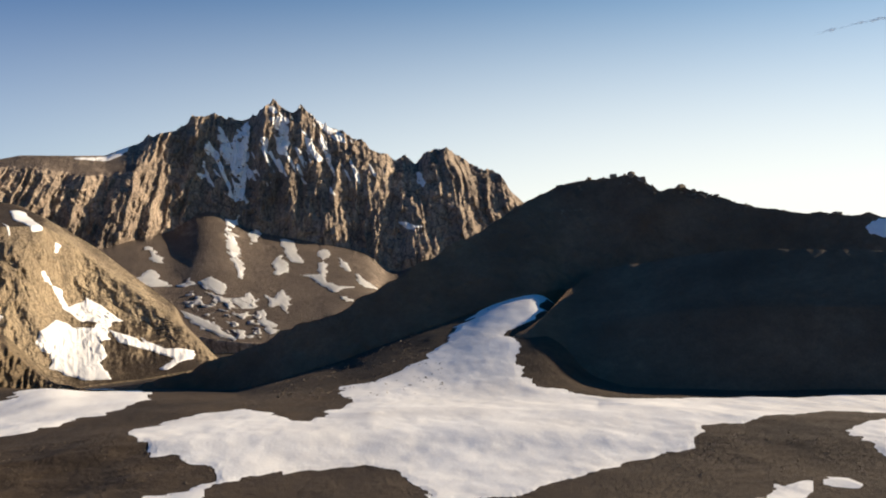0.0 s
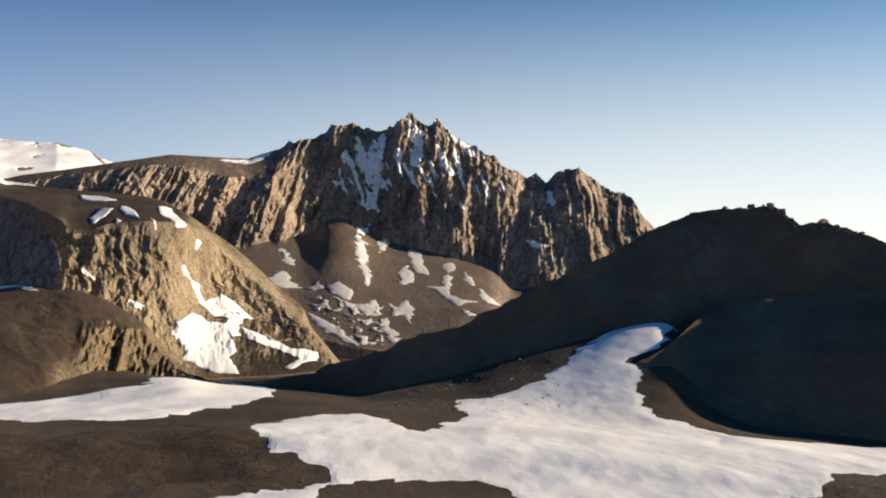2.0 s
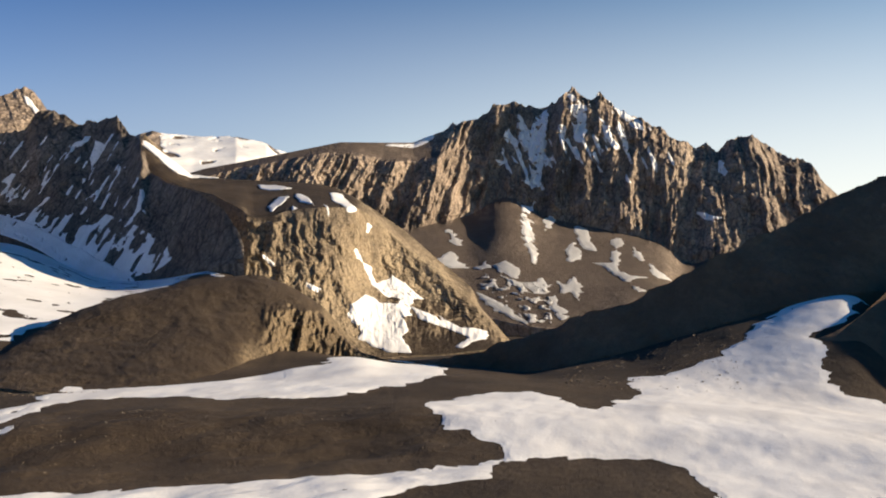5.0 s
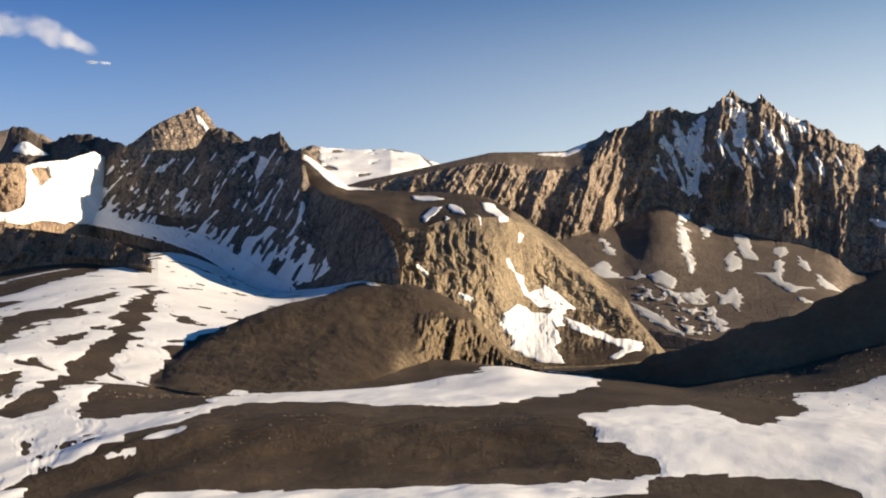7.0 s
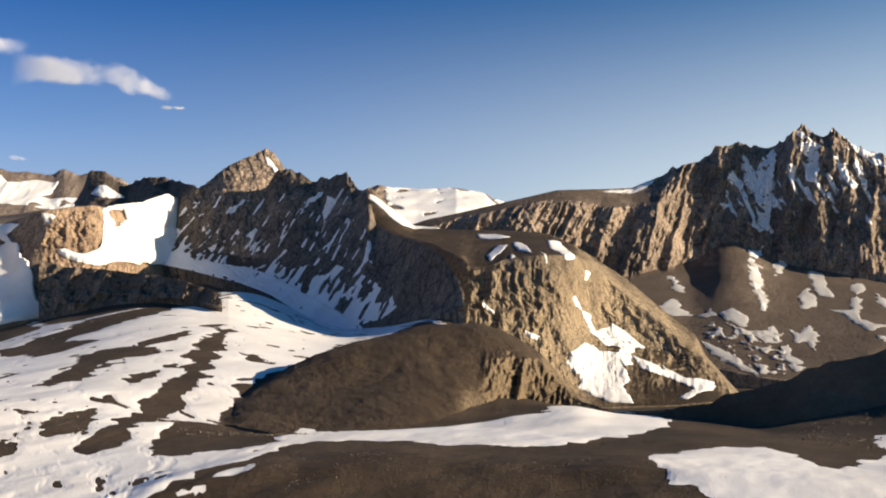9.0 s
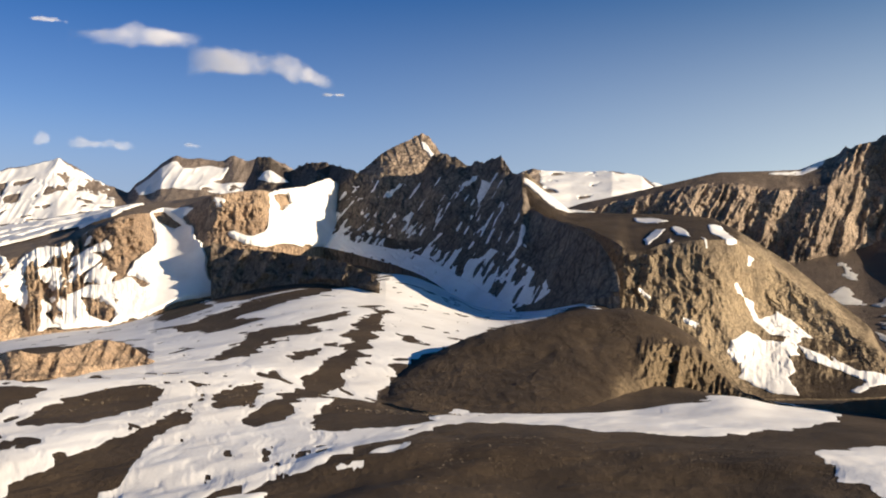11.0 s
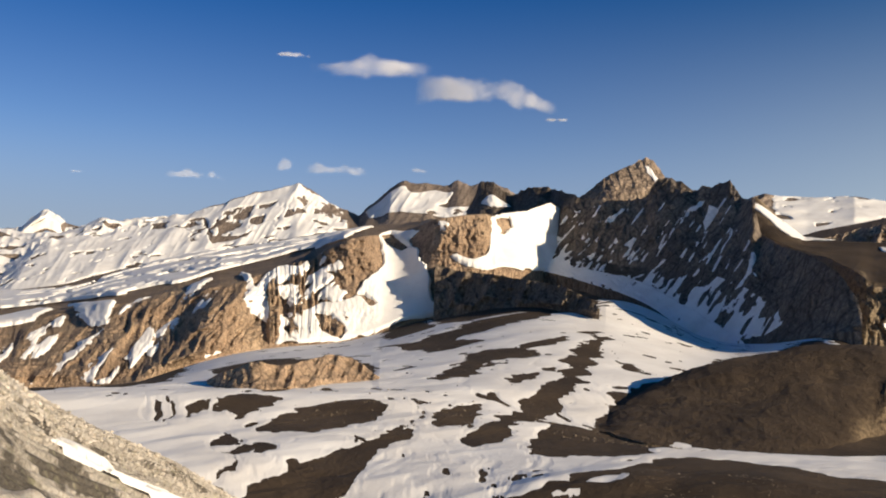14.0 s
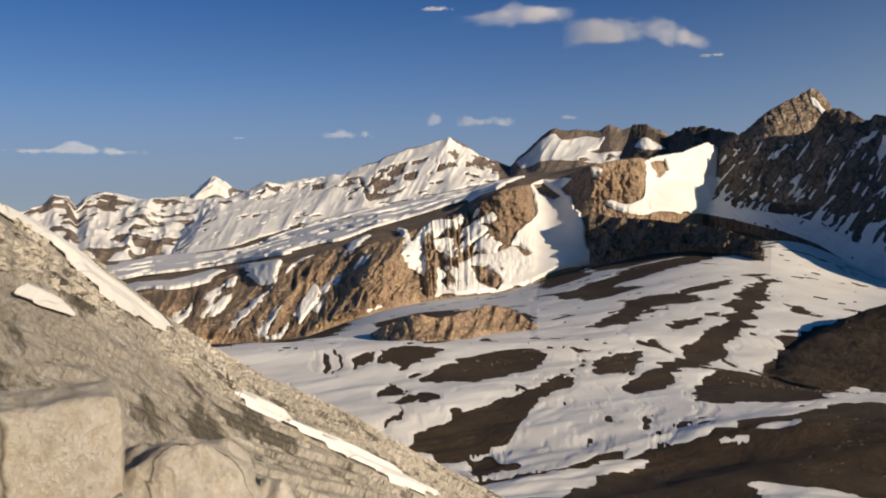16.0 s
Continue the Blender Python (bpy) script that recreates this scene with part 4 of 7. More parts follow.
BLUFF = Landform(
    [
        [(8.33, 1130, -180.8), (10.6, 1130, -156.1), (12.25, 1120, -142.5), (13.92, 1100, -141), (16.29, 1090, -146.1), (18.36, 1080, -146.9), (21.14, 1070, -149.6), (23.59, 1060, -148.6), (25.35, 1060, -132.5),
         (27.64, 1060, -86.9), (29.57, 1080, -78.4), (32.36, 1190, -67.9), (34.43, 1340, -43.6), (36.14, 1500, -12.4)],
        [(11.1, 1190, -169.9), (12.35, 1190, -148.7), (12.99, 1195, -139.2), (14.28, 1210, -123.8), (15.91, 1225, -107.7), (17.9, 1245, -83.9), (19.92, 1250, -58), (20.95, 1230, -53.3), (21.99, 1165, -68.1),
         (22.86, 1140, -70.1), (24.07, 1130, -62.5), (26.15, 1130, -45.1), (27.2, 1130, -34.6), (28.25, 1125, -30.8), (28.95, 1150, -20.8), (30.35, 1240, -10.8), (32.45, 1340, 1.1), (34.54, 1470, 19.6)],
        [(11.09, 1215, -168.6), (12.35, 1222, -147), (12.98, 1230, -132.5), (14.26, 1250, -103.5), (15.89, 1270, -75.5), (17.87, 1290, -38.2), (19.89, 1300, 0.2), (20.91, 1280, 20.6), (21.94, 1225, 30.4),
         (24.02, 1185, 30.6), (26.12, 1190, 26.1), (27.17, 1178, 17.3), (28.23, 1175, 16.1), (28.93, 1200, 28.3), (30.33, 1310, 47.3), (32.43, 1420, 65.5), (34.52, 1560, 95.2)],
        [(11.09, 1265, -171.9), (12.35, 1275, -148.9), (12.98, 1290, -134.4), (14.26, 1330, -104.7), (14.6, 1300, -80.9), (16.99, 1340, -36.9), (18.89, 1380, 1.3), (20.28, 1410, 24.6), (21.68, 1450, 48.4),
         (23.18, 1490, 70.7), (24.3, 1510, 76.3), (26.06, 1530, 80.2), (29.57, 1580, 85.5), (30.62, 1610, 88.9), (31.83, 1650, 95), (33.22, 1690, 131.9), (34.25, 1720, 165.1), (35.11, 1740, 185.6),
         (36.13, 1760, 185)],
        [(11.09, 1565, -292), (12.35, 1575, -269), (12.98, 1590, -254), (14.26, 1630, -225), (14.6, 1600, -201), (16.99, 1640, -157), (18.89, 1680, -119), (20.28, 1710, -95), (21.68, 1750, -72),
         (23.18, 1790, -49), (24.3, 1810, -44), (26.06, 1830, -40), (29.57, 1880, -34), (30.62, 1910, -31), (31.83, 1950, -25), (33.22, 1990, 12), (34.25, 2020, 45), (35.11, 2040, 66),
         (36.13, 2060, 65)],
    ],
    relief=relief_bluff,
    blur=0.12, soft={0: 0.5, 1: 0.35, 2: 0.2}, rows=[70, 90, 30, 6],
)
BROWN_HILL = Landform(
    [
        [(16.29, 735, -114.6), (19.99, 755, -111.3), (21.63, 765, -110.8), (22.73, 766, -110.4), (23.94, 758, -110), (25.51, 735, -106.2), (26.91, 705, -102.7), (27.96, 672, -100.1), (29.01, 640, -98.5),
         (30.41, 612, -96.8), (31.82, 592, -96.1), (33.75, 576, -94.9), (35.81, 570, -94.4), (38.52, 566, -94.9), (40.84, 572, -92.9), (42.47, 590, -91.6), (43.69, 600, -92.6), (44.55, 610, -95.1)],
        [(16.29, 770, -115), (19.98, 760, -107.6), (21.62, 770, -104.2), (22.37, 780, -94.3), (23.06, 785, -86.4), (23.91, 784, -73), (25.48, 764, -65.5), (27.23, 748, -62.2), (28.28, 738, -64),
         (30.39, 735, -66.2), (32.49, 720, -65.5), (33.74, 690, -72.9), (35.81, 684, -76), (38.51, 672, -80), (40.84, 660, -83.7), (42.47, 652, -87.8), (43.69, 648, -93.2), (44.55, 645, -97.5)],
        [(16.29, 790, -115.5), (19.98, 770, -107.7), (21.62, 780, -102.7), (22.54, 810, -90.1), (23.32, 838, -76), (23.91, 842, -67.1), (24.77, 840, -59.3), (26.51, 832, -46.9), (27.91, 825, -39.3),
         (30.37, 810, -40.8), (32.47, 800, -44.4), (34.57, 782, -50.7), (35.8, 768, -52.8), (38.51, 750, -64.6), (40.83, 725, -75.6), (42.47, 705, -83.3), (43.69, 690, -92.3), (44.55, 680, -100.5)],
        [(16.29, 910, -176), (19.98, 890, -168), (21.62, 900, -163), (22.54, 930, -150), (23.32, 958, -136), (23.91, 962, -127), (24.77, 960, -119), (26.51, 952, -107), (27.91, 945, -99),
         (30.37, 930, -101), (32.47, 920, -104), (34.57, 902, -111), (35.8, 888, -113), (38.51, 870, -125), (40.83, 845, -136), (42.47, 825, -143), (43.69, 810, -152), (44.55, 800, -160)],
    ],
    relief=relief_brown,
    blur=0.2, soft={0: 0.5}, rows=[60, 60, 10], round_off=True,
)
CIRQUE = Landform(
    [
        [(28.7, 1030, -34.7), (29.97, 1055, -38.7), (32.23, 1110, -51.8), (34.54, 1190, -64.1), (36.9, 1270, -69.9), (38.96, 1350, -51.1), (40.35, 1420, -24.3), (42.45, 1495, -5.6), (44.56, 1590, 9.6),
         (46.67, 1660, 26.3), (49.49, 1740, 31.4), (51.94, 1830, 40.5)],
        [(28.7, 1042, -32.7), (30.61, 1090, -27.6), (32.57, 1165, -16.7), (34.57, 1270, 3.6), (36.26, 1380, 15.7), (38.32, 1470, 36.4), (40.38, 1550, 34.8), (42.47, 1630, 38.7), (44.94, 1710, 62.5),
         (46.7, 1800, 81.5), (49.52, 1930, 103.5), (51.97, 2000, 93.2)],
        [(28.57, 1055, -28.8), (28.9, 1080, -4.1), (29.9, 1112, 24.4), (31.48, 1195, 47.5), (33.07, 1290, 62.5), (34.18, 1390, 84), (34.68, 1451, 141.7), (35.41, 1540, 159.4), (35.91, 1565, 175.9),
         (36.74, 1607, 183.4), (37.57, 1642, 177.3), (38.25, 1669, 189), (38.77, 1694, 208.2), (40.28, 1712, 194.3), (40.79, 1730, 170.9), (42.18, 1745, 166.7), (43.58, 1765, 167.1), (44.57, 1795, 171.7),
         (45.06, 1820, 184), (45.42, 1850, 191.5), (45.99, 1890, 201.2), (46.51, 2064, 222.1), (47.4, 2098, 233.9), (48.44, 2141, 217.8), (48.96, 2166, 209), (49.68, 2188, 227.8), (50.22, 2213, 253),
         (51.1, 2244, 249.8), (51.39, 2290, 219.7), (51.83, 2290, 188.4)],
        [(28.57, 1405, -279), (28.9, 1430, -254), (29.9, 1462, -226), (31.48, 1545, -202), (33.07, 1640, -188), (34.18, 1740, -166), (34.68, 1801, -108), (35.41, 1890, -91), (35.91, 1915, -74),
         (36.74, 1957, -67), (37.57, 1992, -73), (38.25, 2019, -61), (38.77, 2044, -42), (40.28, 2062, -56), (40.79, 2080, -79), (42.18, 2095, -83), (43.58, 2115, -83), (44.57, 2145, -78),
         (45.06, 2170, -66), (45.42, 2200, -58), (45.99, 2240, -49), (46.51, 2414, -28), (47.4, 2448, -16), (48.44, 2491, -32), (48.96, 2516, -41), (49.68, 2538, -22), (50.22, 2563, 3),
         (51.1, 2594, 0), (51.39, 2640, -30), (51.83, 2640, -62)],
    ],
    relief=relief_cirque,
    blur=0.06, soft={0: 0.8, 1: 0.8}, rows=[80, 110, 14],
)
PYRAMID = Landform(
    [
        [(38.71, 1830, 164.3), (39.74, 1800, 161.4), (40.61, 1780, 159.5), (41.48, 1765, 157.9), (42.35, 1750, 156.4), (43.23, 1745, 155.6), (44.28, 1800, 160.1), (45.26, 1840, 163.3)],
        [(38.72, 1890, 200.8), (39.24, 1890, 215.8), (39.77, 1895, 229.1), (40.12, 1900, 247.1), (40.54, 1905, 262.9), (40.89, 1905, 266.4), (41.34, 1900, 261), (42.21, 1880, 243.1), (43.43, 1850, 218.4),
         (44.29, 1840, 189.8), (45.27, 1850, 175.6)],
        [(38.72, 2070, 41), (39.24, 2070, 56), (39.77, 2075, 69), (40.12, 2080, 87), (40.54, 2085, 103), (40.89, 2085, 106), (41.34, 2080, 101), (42.21, 2060, 83), (43.43, 2030, 58),
         (44.29, 2020, 30), (45.27, 2030, 16)],
    ],
    relief=relief_pyramid,
    blur=0.06, rows=[70, 12],
)
SCARP = Landform(
    [
        [(45.2, 1790, 25.8), (46.67, 1680, 24.5), (48.08, 1600, 23.7), (49.48, 1550, 23.2), (50.52, 1500, 6.3), (52.25, 1460, -16.9), (53.26, 1440, -58.3), (54.13, 1440, -57.7), (54.99, 1430, -58.4),
         (55.68, 1420, -65), (57.03, 1400, -81.3), (58.71, 1390, -91), (59.71, 1380, -95.3), (61.04, 1370, -96.3), (63.01, 1370, -97.9), (64.93, 1350, -104.2), (66.8, 1320, -111.4), (68.33, 1310, -121.2),
         (69.83, 1300, -130.7), (71.28, 1280, -145.6), (72.71, 1280, -151.6), (75.37, 1340, -152.5), (78.35, 1340, -153.7), (80.93, 1340, -162.7), (84.06, 1340, -170.3)],
        [(45.23, 1880, 103.2), (46.71, 1770, 91), (48.11, 1690, 81), (49.51, 1640, 72.8), (50.21, 1580, 55.3), (50.9, 1540, 44.1), (52.3, 1535, 43.2), (53.7, 1535, 51.8), (54.21, 1545, 42.4),
         (54.65, 1550, 31), (55.23, 1565, 21.5), (56.08, 1560, 8.7), (56.94, 1550, 9.1), (57.46, 1540, 16.3), (58.47, 1525, 16.5), (59.14, 1515, 6.9), (60.14, 1510, 0.1), (61.45, 1510, -18.4),
         (62.76, 1500, -20.6), (64.04, 1470, -34.4), (65.32, 1430, -38), (66.42, 1400, -41.5), (67.49, 1390, -57.3), (68.69, 1430, -79.4), (69.89, 1460, -83.4), (71.36, 1450, -93.9), (72.79, 1420, -99.4),
         (75.32, 1520, -95.5), (78.31, 1500, -109.9), (80.89, 1490, -111.3), (84.02, 1480, -128.7)],
        [(45.26, 1930, 165.3), (46.74, 1800, 156.8), (48.14, 1720, 133.2), (49.55, 1690, 125.9), (50.25, 1640, 119.8), (50.6, 1600, 121.6), (52.35, 1580, 114.1), (53.74, 1580, 107.4), (54.25, 1600, 102.5),
         (54.7, 1625, 98.8), (55.28, 1670, 96), (56.48, 1680, 88.6), (57.16, 1660, 84), (57.4, 1610, 79.3), (58.18, 1560, 75.3), (59.19, 1550, 67.6), (60.52, 1570, 50.6), (61.01, 1600, 39.7),
         (62.8, 1590, 24.2), (64.09, 1570, 9.3), (65.67, 1550, -7), (66.92, 1510, -11.7), (68.45, 1560, -22.6), (69.95, 1580, -29.6), (71.42, 1580, -40.6), (72.86, 1570, -47.6), (75.3, 1660, -66.5),
         (78.29, 1640, -86.2), (80.88, 1600, -96.2), (84.01, 1560, -126.7)],
        [(45.1, 2150, 163.6), (49.01, 2150, 175), (51.69, 2150, 158.6), (55.11, 2900, 195.1), (59.29, 2900, 156.3), (63.5, 2900, 118), (67.71, 2900, 75.7), (70.5, 2900, 41.6), (72.56, 2900, 16.2),
         (75.28, 2900, -43.2), (78.26, 2900, -58.1), (80.84, 2900, -64.3), (83.96, 2900, -86.2)],
        [(45.1, 2450, 14), (49.01, 2450, 25), (51.69, 2450, 9), (55.11, 3200, 45), (59.29, 3200, 6), (63.5, 3200, -32), (67.71, 3200, -74), (70.5, 3200, -108), (72.56, 3200, -134),
         (75.28, 3200, -193), (78.26, 3200, -208), (80.84, 3200, -214), (83.96, 3200, -236)],
    ],
    relief=relief_scarp,
    blur=0.15, soft={0: 0.5, 1: 0.3, 3: 1.5}, rows=[100, 100, 90, 6],
)
KNOB = Landform(
    [
        [(43.48, 1138, -35.7), (43.76, 1140, -33.7), (44.36, 1155, -32.2), (45.59, 1193, -29.1), (47.34, 1245, -28.5), (50.15, 1316, -35.7), (52.23, 1359, -52.4), (53.68, 1381, -58.6)],
        [(43.48, 1140, -27.6), (43.77, 1150, -19.5), (44.37, 1175, -9.4), (45.6, 1220, -0.5), (47.37, 1280, 6.6), (50.18, 1370, 15.2), (52.28, 1440, 21.2), (53.75, 1480, 30.1)],
        [(43.48, 1210, -34), (43.77, 1220, -26), (44.37, 1245, -15), (45.6, 1290, -6), (47.37, 1350, 1), (50.18, 1440, 9), (52.28, 1510, 15), (53.75, 1550, 24)],
        [(43.48, 1300, -68), (43.77, 1310, -60), (44.37, 1335, -49), (45.6, 1380, -40), (47.37, 1440, -33), (50.18, 1530, -25), (52.28, 1600, -19), (53.75, 1640, -10)],
    ],
    relief=relief_knob,
    rows=[60, 16, 6],
)
OUTCROP = Landform(
    [
        [(56.75, 762.7, -80), (57.28, 749.6, -80), (58.68, 733, -80), (60.08, 709.8, -80), (61.49, 674, -80), (64.31, 650, -80), (66.42, 680.6, -80), (67.29, 720, -80)],
        [(56.75, 768.7, -79.2), (57.27, 760, -74.6), (58.66, 763.9, -63.7), (60.06, 748.7, -59.5), (61.12, 718.3, -61.4), (62.18, 698.4, -63.9), (62.88, 690.7, -64.8), (64.29, 686.2, -60.8),
         (65.17, 690.3, -65.2), (66.4, 699.5, -69.8), (67.29, 726, -79.3)],
        [(56.75, 809, -85), (57.27, 800, -81), (58.66, 804, -70), (60.06, 789, -66), (61.12, 758, -67), (62.18, 738, -70), (62.88, 731, -71), (64.29, 726, -67),
         (65.17, 730, -71), (66.4, 740, -76), (67.29, 766, -85)],
        [(56.75, 859, -109), (57.27, 850, -105), (58.66, 854, -94), (60.06, 839, -90), (61.12, 808, -91), (62.18, 788, -94), (62.88, 781, -95), (64.29, 776, -91),
         (65.17, 780, -95), (66.4, 790, -100), (67.29, 816, -109)],
    ],
    relief=relief_crop,
    rows=[40, 10, 4],
)
DOME = Landform(
    [
        [(46.62, 2910, 143), (50.14, 2910, 146), (53.64, 2910, 122), (57.13, 2910, 106), (59.2, 2910, 102), (61.23, 2910, 74), (63.91, 2910, 47), (67.17, 2910, 22),
         (70.33, 2910, 7), (72.76, 2910, -24), (74.53, 2910, -44), (79.55, 2910, -101)],
        [(46.67, 3450, 328.4), (48.78, 3450, 335.3), (50.21, 3450, 375.2), (51.62, 3450, 372.2), (52.4, 3450, 383.3), (53.03, 3450, 362.7), (54.44, 3450, 365.7), (55.84, 3450, 368.5),
         (56.6, 3450, 353.7), (57.2, 3500, 320.7), (58.05, 3500, 286.2), (58.48, 3500, 250.8), (59.25, 3500, 265.8), (60.29, 3500, 284.1), (61, 3500, 320.2), (61.69, 3500, 339.3),
         (62.32, 3500, 360.5), (63.05, 3500, 345.3), (64.04, 3500, 322.9), (65.03, 3500, 311), (66.33, 3500, 281.4), (67.29, 3500, 261.4), (68.55, 3500, 228.1), (69.49, 3500, 212.6),
         (70.42, 3500, 189.1), (72.85, 3500, 152.8), (74.62, 3500, 131), (76.34, 3500, 102.1), (77.98, 3500, 33.8), (79.55, 3500, -53)],
        [(46.67, 3850, 78), (48.78, 3850, 85), (50.21, 3850, 125), (51.62, 3850, 122), (52.4, 3850, 133), (53.03, 3850, 113), (54.44, 3850, 116), (55.84, 3850, 118),
         (56.6, 3850, 104), (57.2, 3900, 71), (58.05, 3900, 36), (58.48, 3900, 1), (59.25, 3900, 16), (60.29, 3900, 34), (61, 3900, 70), (61.69, 3900, 89),
         (62.32, 3900, 110), (63.05, 3900, 95), (64.04, 3900, 73), (65.03, 3900, 61), (66.33, 3900, 31), (67.29, 3900, 11), (68.55, 3900, -22), (69.49, 3900, -37),
         (70.42, 3900, -61), (72.85, 3900, -97), (74.62, 3900, -119), (76.34, 3900, -148), (77.98, 3900, -216), (79.55, 3900, -303)],
    ],
    relief=relief_dome,
    blur=0.06, rows=[100, 12],
)
RANGE = Landform(
    [
        [(63.51, 2980, 73), (69.11, 2980, 12), (72.56, 2980, -32), (75.95, 2980, -93), (79.25, 2980, -126), (82.43, 2980, -148), (85.47, 2980, -127), (88.4, 2980, -124),
         (90.91, 2980, -120)],
        [(63.49, 4200, 260.9), (65.59, 4200, 262.3), (68.38, 4200, 263.5), (70.46, 4200, 243.7), (71.84, 4200, 238.8), (72.53, 4200, 218.6), (73.54, 4200, 226.3), (74.56, 4200, 193.6),
         (75.91, 4200, 163.7), (77.56, 4200, 158.9), (79.19, 4250, 165.8), (80.79, 4300, 162.7), (81.73, 4300, 177.5), (82.97, 4300, 187.1), (83.9, 4300, 176.9), (84.36, 4300, 130.3),
         (84.75, 4300, 171.7), (85.55, 4300, 178.7), (86.01, 4300, 137.4), (87.19, 4300, 98.9), (88.34, 4300, 113.2), (90.86, 4300, 99)],
        [(63.49, 4450, 61), (65.59, 4450, 62), (68.38, 4450, 64), (70.46, 4450, 44), (71.84, 4450, 39), (72.53, 4450, 19), (73.54, 4450, 26), (74.56, 4450, -6),
         (75.91, 4450, -36), (77.56, 4450, -41), (79.19, 4500, -34), (80.79, 4550, -37), (81.73, 4550, -22), (82.97, 4550, -13), (83.9, 4550, -23), (84.36, 4550, -70),
         (84.75, 4550, -28), (85.55, 4550, -21), (86.01, 4550, -63), (87.19, 4550, -101), (88.34, 4550, -87), (90.86, 4550, -101)],
    ],
    relief=relief_far,
    blur=0.05, rows=[90, 6],
)
CONE = Landform(
    [
        [(73.22, 4500, 99.21), (74.57, 4500, 117.3), (75.56, 4500, 147.72), (76.16, 4500, 177.87), (76.55, 4500, 190.38), (76.88, 4500, 180.3), (77.28, 4500, 160.14), (77.88, 4500, 117.48),
         (79.19, 4500, 100.11), (80.8, 4500, 50.79)],
        [(73.22, 4700, 176.9), (74.57, 4700, 197), (75.56, 4700, 230.8), (76.16, 4700, 264.3), (76.55, 4700, 278.2), (76.88, 4700, 267), (77.28, 4700, 244.6), (77.88, 4700, 197.2),
         (79.19, 4700, 177.9), (80.8, 4700, 123.1)],
        [(73.22, 4780, 77), (74.57, 4780, 97), (75.56, 4780, 131), (76.16, 4780, 164), (76.55, 4780, 178), (76.88, 4780, 167), (77.28, 4780, 145), (77.88, 4780, 97),
         (79.19, 4780, 78), (80.8, 4780, 23)],
    ],
    relief=relief_far,
    blur=0.05, rows=[50, 4],
)
SNOW_RIDGE = Landform(
    [
        [(21.15, 3200, -1.5), (23.6, 3200, 32.1), (25.36, 3200, 67.464), (26.87, 3200, 98.628), (27.29, 3200, 116.184), (28.17, 3200, 125.76), (29.15, 3200, 137.184), (30.27, 3200, 132.9),
         (31.66, 3200, 132.144), (33.22, 3200, 138.864), (34.01, 3200, 149.868), (34.77, 3200, 135.672), (36.47, 3200, 82.164)],
        [(21.15, 3800, 212.5), (23.6, 3800, 252.5), (25.36, 3800, 294.6), (26.87, 3800, 331.7), (27.29, 3800, 352.6), (28.17, 3800, 364), (29.15, 3800, 377.6), (30.27, 3800, 372.5),
         (31.66, 3800, 371.6), (33.22, 3800, 379.6), (34.01, 3800, 392.7), (34.77, 3800, 375.8), (36.47, 3800, 312.1)],
        [(21.15, 4100, 62), (23.6, 4100, 102), (25.36, 4100, 145), (26.87, 4100, 182), (27.29, 4100, 203), (28.17, 4100, 214), (29.15, 4100, 228), (30.27, 4100, 222),
         (31.66, 4100, 222), (33.22, 4100, 230), (34.01, 4100, 243), (34.77, 4100, 226), (36.47, 4100, 162)],
    ],
    relief=relief_smooth,
    blur=0.06, rows=[60, 6],
)
SLAB = Landform(
    [
        [(53.23, 30, -14), (56.69, 25, -11), (59.48, 20, -8.5), (62.28, 16, -6.6), (65.79, 12, -5.2), (69.27, 9, -4.3), (72.7, 7, -3.6), (76.05, 5.6, -3.1),
         (79.31, 4.6, -2.7), (82.44, 3.8, -2.35), (85.45, 3.2, -2.1), (88.35, 2.8, -1.95), (92.17, 2.6, -1.9), (105, 2, -1.9), (125, 1.6, -1.9)],
        [(53.23, 40, -14.17), (56.69, 38, -12.14), (59.48, 35, -10.16), (62.28, 32, -8.46), (65.79, 29, -6.74), (69.27, 26, -5.07), (72.7, 23.5, -3.93), (76.05, 21, -2.82),
         (79.31, 18.5, -1.78), (82.44, 16, -0.78), (85.45, 14, -0.11), (88.35, 12, 0.22), (92.17, 9, 0.5), (105, 6, 0.3), (125, 3.2, -0.9)],
        [(53.23, 43, -17), (56.69, 41, -15), (59.48, 38, -13), (62.28, 35, -11), (65.79, 32, -10), (69.27, 29, -8), (72.7, 26, -7), (76.05, 24, -6),
         (79.31, 22, -5), (82.44, 19, -4), (85.45, 17, -3), (88.35, 15, -3), (92.17, 12, -2), (105, 9, -3), (125, 6, -4)],
        [(53.23, 48, -23), (56.69, 46, -21), (59.48, 43, -19), (62.28, 40, -17), (65.79, 37, -16), (69.27, 34, -14), (72.7, 32, -13), (76.05, 29, -12),
         (79.31, 26, -11), (82.44, 24, -10), (85.45, 22, -9), (88.35, 20, -9), (92.17, 17, -8), (105, 14, -9), (125, 11, -10)],
    ],
    relief=relief_slab,
    blur=0.4, rows=[300, 12, 4],
)
land_object("ground", GROUND, 0.15, BROWN, "brown scree ground of the high valley, bare between snowfields", "ground", kind="structure", skirt=0)
land_object("scree_spur", DARK_SPUR, 0.06, SHADE_SCREE, "shaded scree spur beside a tongue of snow", "hill", parts=(("spur_slope", 0, 2), ("spur_back", 2, 4)))
land_object("dark_hill", DARK_HILL, 0.06, SHADE_SCREE, "dark shaded scree hill with a rocky top", "hill", parts=(("hill_slope", 0, 1), ("hilltop", 1, 3)))
land_object("mountain", MOUNTAIN, 0.05, RIB, "jagged brown rock mountain with snow gullies and talus aprons", "mountain", parts=(("talus_slope", 0, 1), ("rock_face", 1, 3), ("back_slope", 3, 4)))
